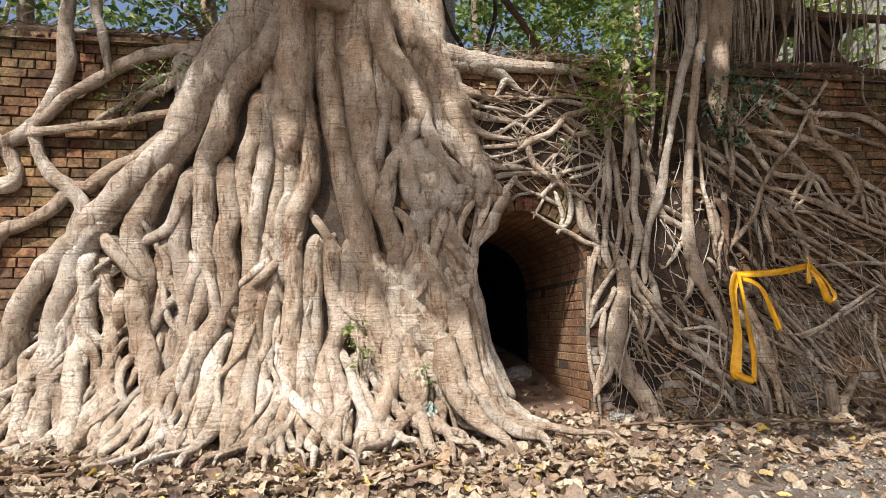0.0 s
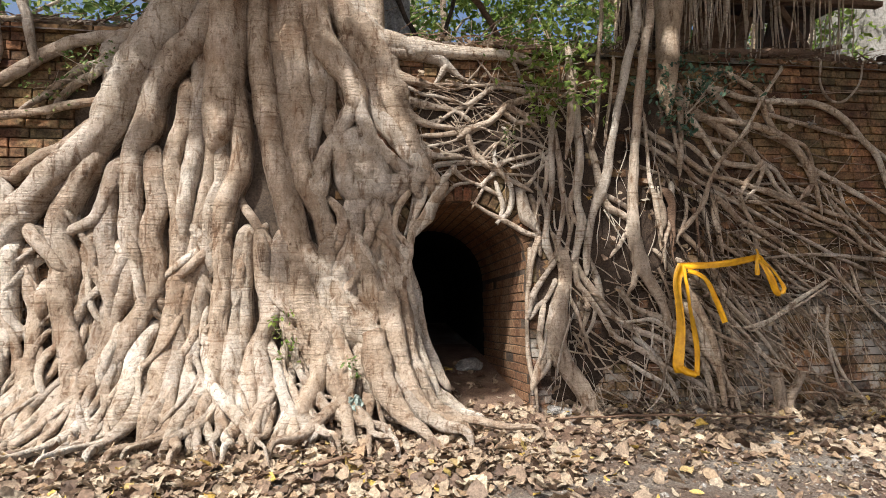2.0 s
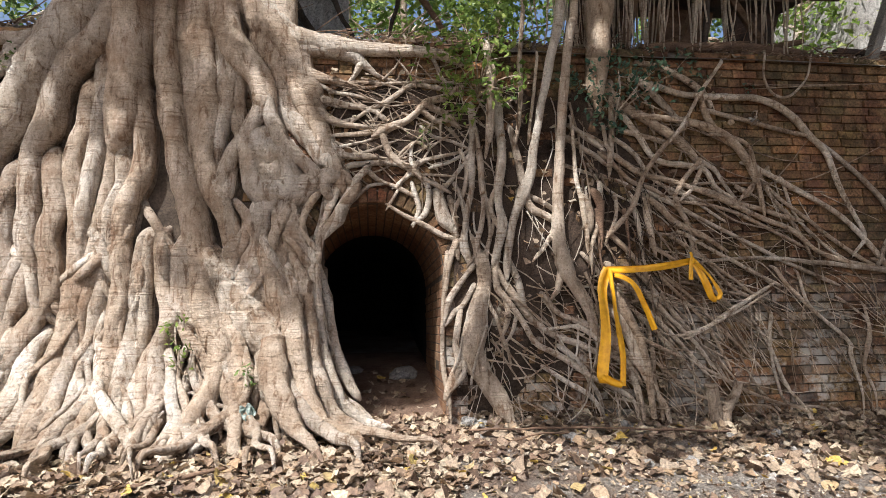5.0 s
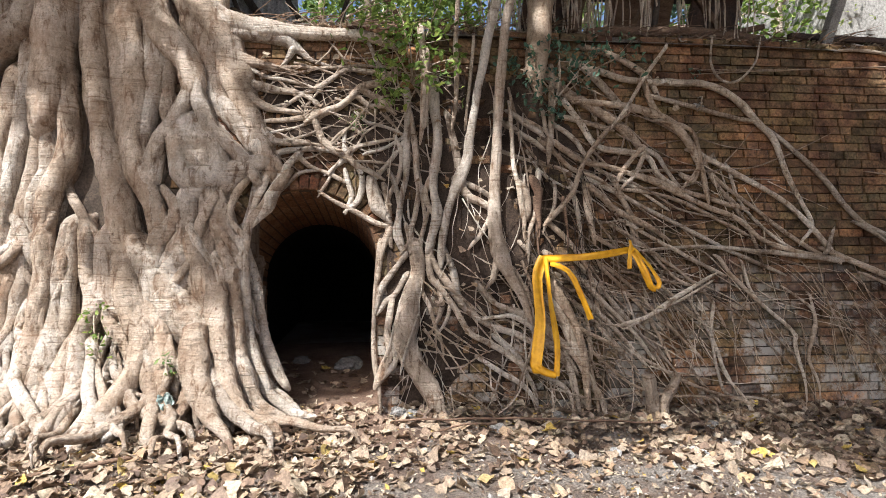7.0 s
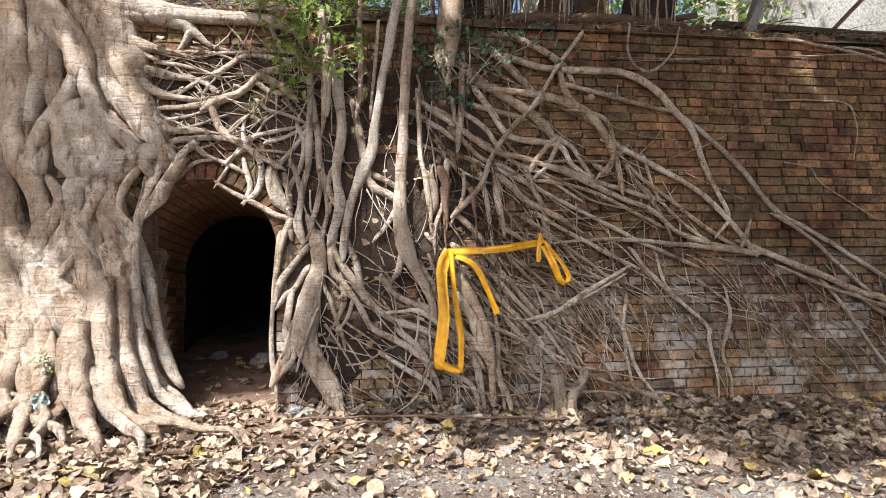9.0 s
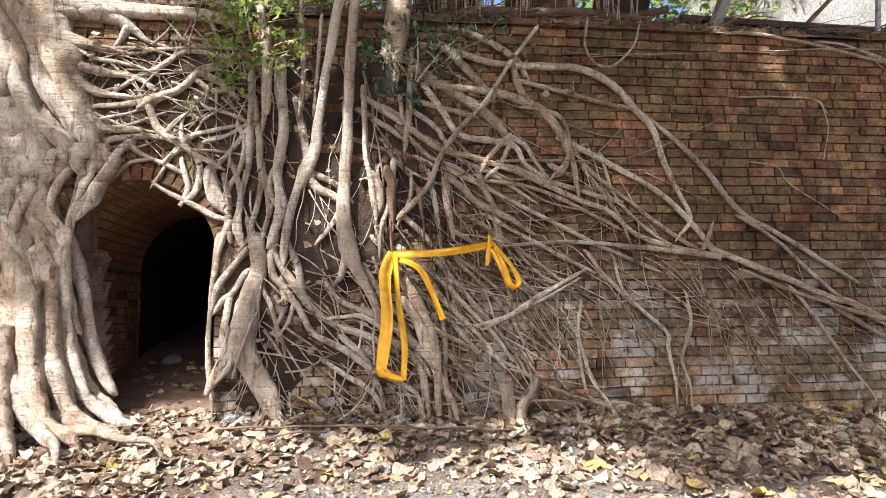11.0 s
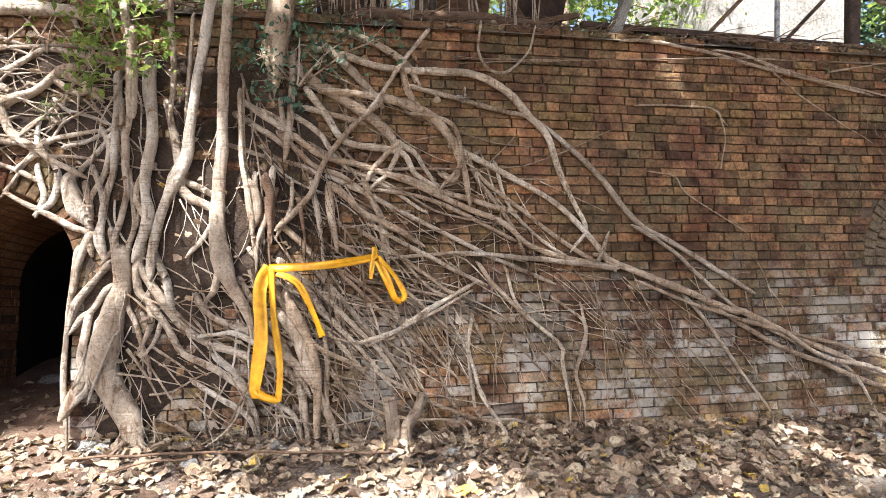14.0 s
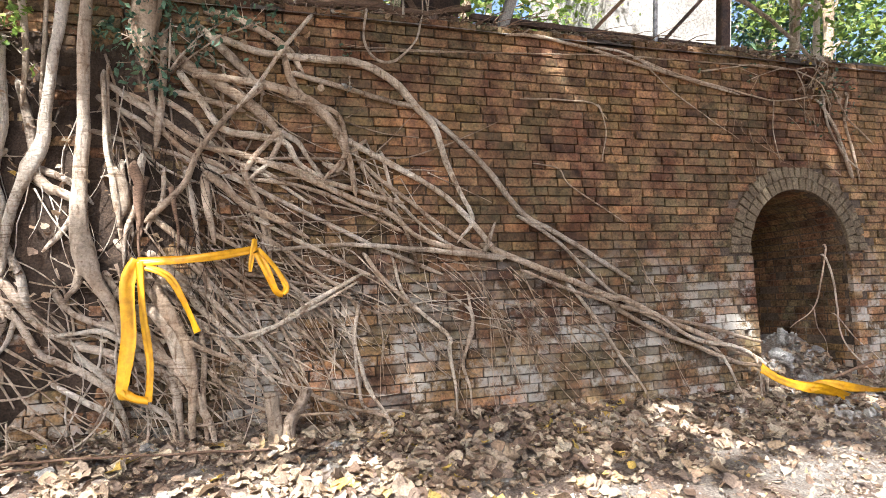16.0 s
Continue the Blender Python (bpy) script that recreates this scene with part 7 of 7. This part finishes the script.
# ---- unseen crown of the figs, added to shade the wall from above ----
def shade_canopy():
    rnd = random.Random(77)
    v, f = [], []
    shapes = [leaf_shape(500 + k, 0.16, False) for k in range(4)]
    for _ in range(21000):
        x, y = rnd.uniform(-7, 12), rnd.uniform(-2.0, 6.6)
        reach = between(x, ((-9, 2.6), (-2.6, 2.4), (-2.0, 1.6), (-0.9, 1.5), (-0.2, 0.9), (1.0, 0.4), (2.0, 0.0), (12, -0.5)))
        if y < reach + 0.5 * noise.noise((x * 1.1, 0, 3)):
            continue
        # Openings set area by area to place sun and shade on the wall.
        if -0.85 < x < 1.15 and 0.8 < y < 4.2:
            gap = -0.40 if y > 2.3 else 0.0  # thin over the slender fig
        elif -2.5 < x <= -0.85:
            gap = 0.38 if y > 2.3 else -0.28
        elif 1.15 <= x < 2.3 and y > 1.3:
            gap = 0.5
        elif x <= -2.5:
            gap = 0.12
        else:
            gap = 0.26 if y < 1.2 else 0.42
        if noise.noise((x * 1.3, y * 1.3, 11.0)) > gap:
            continue
        p = Vector((x - 1.0, y + 0.6, 5.9 + 0.9 * rnd.random() + 0.5 * noise.noise((x * 0.5, y * 0.5, 1))))
        m = Matrix.Translation(p) @ pose(0, 0, 0, rnd.gauss(0, 30), rnd.gauss(0, 30), rnd.uniform(0, 360)) @ Matrix.Scale(rnd.uniform(0.8, 1.5), 4)
        vv, ff = shapes[rnd.randrange(4)]
        k = len(v)
        v.extend(m @ Vector(q) for q in vv)
        f.extend(tuple(k + i for i in q) for q in ff)
    tagged(part("crown", raw("crown", v, f, GREEN), None, banyan, "dense leafy crown, unseen, added to shade the wall"), kind="stuff")
    v, f = [], []
    top = Vector((-1.05, 5.5, 6.4))
    tube(v, f, [(W(-1.05, 3.3, -0.25), 0.52), (Vector((-1.05, 5.45, 5.0)), 0.45), (top, 0.3)], 16, 0.1, 0.12, 0.02, 1.0)
    part("trunk", raw("trunk", v, f, BARK), None, banyan)
    for e in ((-5, 3.6, 6.3), (3.0, 3.0, 6.5), (7.5, 3.8, 6.4), (-1, 7.5, 6.6), (4.5, 6.5, 6.5)):
        v, f = [], []
        b = Vector((-1.05, 5.45, 5.3))
        tube(v, f, [(b, 0.25), (b.lerp(Vector(e), 0.5) + Vector((0, 0, 0.2)), 0.16), (Vector(e), 0.05)], 8, 0.2, 0.12, 0.05, e[0])
        part("limb", raw("limb", v, f, BARK), None, banyan)


shade_canopy()


# ---- the bricks of the wall ----
def brick_shape(name, w, hgt, d=0.055, c=0.005, rough=0.0, rnd=None):
    """A worn brick: chamfered front, seen from the front as w by hgt; rough knocks its corners and arrises about."""
    x, z = w / 2, hgt / 2
    v = [(-x, d, -z), (x, d, -z), (x, d, z), (-x, d, z)]
    if not rough:
        v += [(-x, c, -z), (x, c, -z), (x, c, z), (-x, c, z), (-x + c, 0, -z + c), (x - c, 0, -z + c), (x - c, 0, z - c), (-x + c, 0, z - c)]
        f = [(0, 1, 5, 4), (1, 2, 6, 5), (2, 3, 7, 6), (3, 0, 4, 7), (4, 5, 9, 8), (5, 6, 10, 9), (6, 7, 11, 10), (7, 4, 8, 11), (8, 9, 10, 11)]
        return v, f
    # eight places round the edge, one ring at the joint and one on the face
    way = ((-1, -1), (-0.3, -1), (0.35, -1), (1, -1), (1, 1), (0.3, 1), (-0.35, 1), (-1, 1))
    v = [(sx * x, d, sz * z) for sx, sz in way]
    worn = [rnd.uniform(0.2, 1.0) ** 2 for _ in way]
    v += [(sx * x * (1 - rough * 0.004 * k / x), c * (0.6 + 1.5 * k), sz * (z - rough * 0.004 * k)) for (sx, sz), k in zip(way, worn)]
    v += [(sx * (x - c * (0.7 + 2.2 * k)), rnd.uniform(-0.0015, 0.002), sz * (z - c * (0.6 + 1.3 * k))) for (sx, sz), k in zip(way, worn)]
    f = [(r + i, r + (i + 1) % 8, r + 8 + (i + 1) % 8, r + 8 + i) for r in (0, 8) for i in range(8)]
    f.append(tuple(range(16, 24)))
    return v, f


COURSE, STRETCHER, HEADER = 0.0735, 0.225, 0.108


def free_of_arch(x, h, w):
    for c, a, s in ARCHES:
        ring = 0.24
        if abs(x - c) < a + w / 2 + (0.0 if h < s else ring):
            if h < s and abs(x - c) < a + w / 2 + 0.06:
                return False
            if h >= s - 0.02 and math.hypot(max(abs(x - c) - w / 4, 0), h - s) < a + ring - 0.03:
                return False
    return True


def build_bricks():
    rnd = random.Random(21)
    shapes = {}
    for kind, w in (("s", STRETCHER), ("h", HEADER)):
        for k in range(9):
            v, f = brick_shape("brick", w - 0.002 * (k % 4), 0.0705 - 0.001 * (k % 5), 0.055, 0.003 + 0.0007 * (k % 3), 1.2, rnd)
            shapes[kind, k] = (v, f, raw("brick", v, f, BRICK, False))
    verts, faces, singles = [], [], 0
    rows = int((TOP + 0.3) / COURSE) + 1
    for j in range(rows):
        h = -0.28 + j * COURSE
        x = -4.6 - rnd.random() * 0.2
        heads = j % 5 == 1
        while x < 10.6:
            kind = ("h" if rnd.random() < 0.86 else "s") if heads else ("s" if rnd.random() < 0.88 else "h")
            w = STRETCHER if kind == "s" else HEADER
            cx = x + w / 2
            x += w + 0.001 + rnd.random() * 0.006
            missing = h > TOP - 0.06 and noise.noise((cx * 1.4, 0.0, 9.0)) < -0.15
            if missing or not free_of_arch(cx, h, w) or (-2.2 < cx < -0.3 and h < 2.7):
                continue
            proud = max(-0.007, rnd.gauss(0.001, 0.0045)) + 0.012 * noise.noise((cx * 0.8, h * 0.8, 4.0))
            m = Matrix.Translation((cx, FACE - proud, h + 0.016 * noise.noise((cx * 0.6, j * 0.12, 2.0)))) @ pose(0, 0, 0, rnd.gauss(0, 0.8), rnd.gauss(0, 0.5), rnd.gauss(0, 0.7))
            v, f, me = shapes[kind, rnd.randrange(9)]
            if singles < 300 and 4.7 < cx < 7.3 and 0.9 < h < 2.7:
                ob = new("brick", me)
                ob.parent, ob.matrix_basis = WALL, LEAN @ m
                singles += 1
            else:
                base = len(verts)
                verts.extend(LEAN @ m @ Vector(p) for p in v)
                faces.extend(tuple(base + i for i in q) for q in f)
    # upright jambs of the two arches, a header or a cut stretcher in turn
    for c, a, s in ARCHES:
        for j in range(rows):
            h = -0.28 + j * COURSE
            if h > s:
                break
            for side in (-1, 1):
                w = 0.108 if j % 2 else 0.165
                v, f = brick_shape("brick", w, 0.0695, 0.055, 0.0035, 1.2, rnd)
                m = Matrix.Translation((c + side * (a + w / 2 - 0.004), FACE - rnd.gauss(0.009, 0.002), h))
                base = len(verts)
                verts.extend(LEAN @ m @ Vector(p) for p in v)
                faces.extend(tuple(base + i for i in q) for q in f)
    # rings of bricks on edge round the two arches, and the lining of their vaults
    for c, a, s in ARCHES:
        rv, rf = [], []
        for ring, (r0, ln) in enumerate(((a, 0.115), (a + 0.118, 0.11))):
            n = int(math.pi * (r0 + 0.05) / 0.074)
            for i in range(n):
                t = math.pi * (i + 0.5) / n
                v, f = brick_shape("brick", 0.068, ln, 0.055, 0.006)
                m = Matrix.Translation((c + (r0 + ln / 2) * math.cos(t), FACE - rnd.gauss(0.007, 0.004), s + (r0 + ln / 2) * math.sin(t))) @ pose(0, 0, 0, 0, 90 - math.degrees(t))
                base = len(rv)
                rv.extend(LEAN @ m @ Vector(p) for p in v)
                rf.extend(tuple(base + k for k in q) for q in f)
        arch = new("arch_ring", raw("arch_ring", rv, rf, BRICK if c < 4 else ARCH_BRICK, False))
        arch.parent = WALL
        tagged(arch, "double ring of bricks on edge", kind="stuff")
        lining, courses = [], []
        # jambs and vault within, laid in courses that run inwards
        for r, sp, d0, d1 in ((a, s, 0.03, 1.64),):
            around = [(-1, -0.2 + k * COURSE) for k in range(int((sp + 0.2) / COURSE) + 1)] + [(1, -0.2 + k * COURSE) for k in range(int((sp + 0.2) / COURSE) + 1)]
            n = int(math.pi * r / 0.072)
            spots = [(c + sg * r, hh, -sg) for sg, hh in around]
            for k, (px, ph, sg) in enumerate(spots):
                y = d0 + rnd.random() * 0.1
                while y < d1:
                    w = STRETCHER if rnd.random() < 0.6 else HEADER
                    w = min(w, d1 - y + 0.02)
                    v, f = brick_shape("brick", w, 0.067, 0.04, 0.004)
                    m = Matrix.Translation((px + sg * (0.004 + rnd.gauss(0, 0.003)), FACE + y + w / 2, ph)) @ pose(0, 0, 0, 0, 0, sg * 90)
                    base = len(lining)
                    lining.extend(LEAN @ m @ Vector(p) for p in v)
                    courses.extend(tuple(base + q for q in g) for g in f)
                    y += w + 0.01
            for i in range(n):
                t = math.pi * (i + 0.5) / n
                y = d0 + (i % 2) * 0.06
                while y < d1:
                    w = min(STRETCHER, d1 - y + 0.02)
                    v, f = brick_shape("brick", w, 0.067, 0.04, 0.004)
                    m = Matrix.Translation((c + (r - 0.004) * math.cos(t), FACE + y + w / 2, sp + (r - 0.004) * math.sin(t))) @ pose(0, 0, 0, 0, -math.degrees(t)) @ pose(0, 0, 0, 0, 0, -90)
                    base = len(lining)
                    lining.extend(LEAN @ m @ Vector(p) for p in v)
                    courses.extend(tuple(base + q for q in g) for g in f)
                    y += w + 0.01
        vault = new("vault_lining", raw("vault_lining", lining, courses, VAULT_BRICK if c < 4 else BRICK, False))
        vault.parent = WALL
        tagged(vault, "stained brown brick vault and jambs", kind="stuff")
    rest = new("brickwork", raw("brickwork", verts, faces, BRICK, False))
    rest.parent = WALL
    tagged(rest, kind="stuff")


build_bricks()
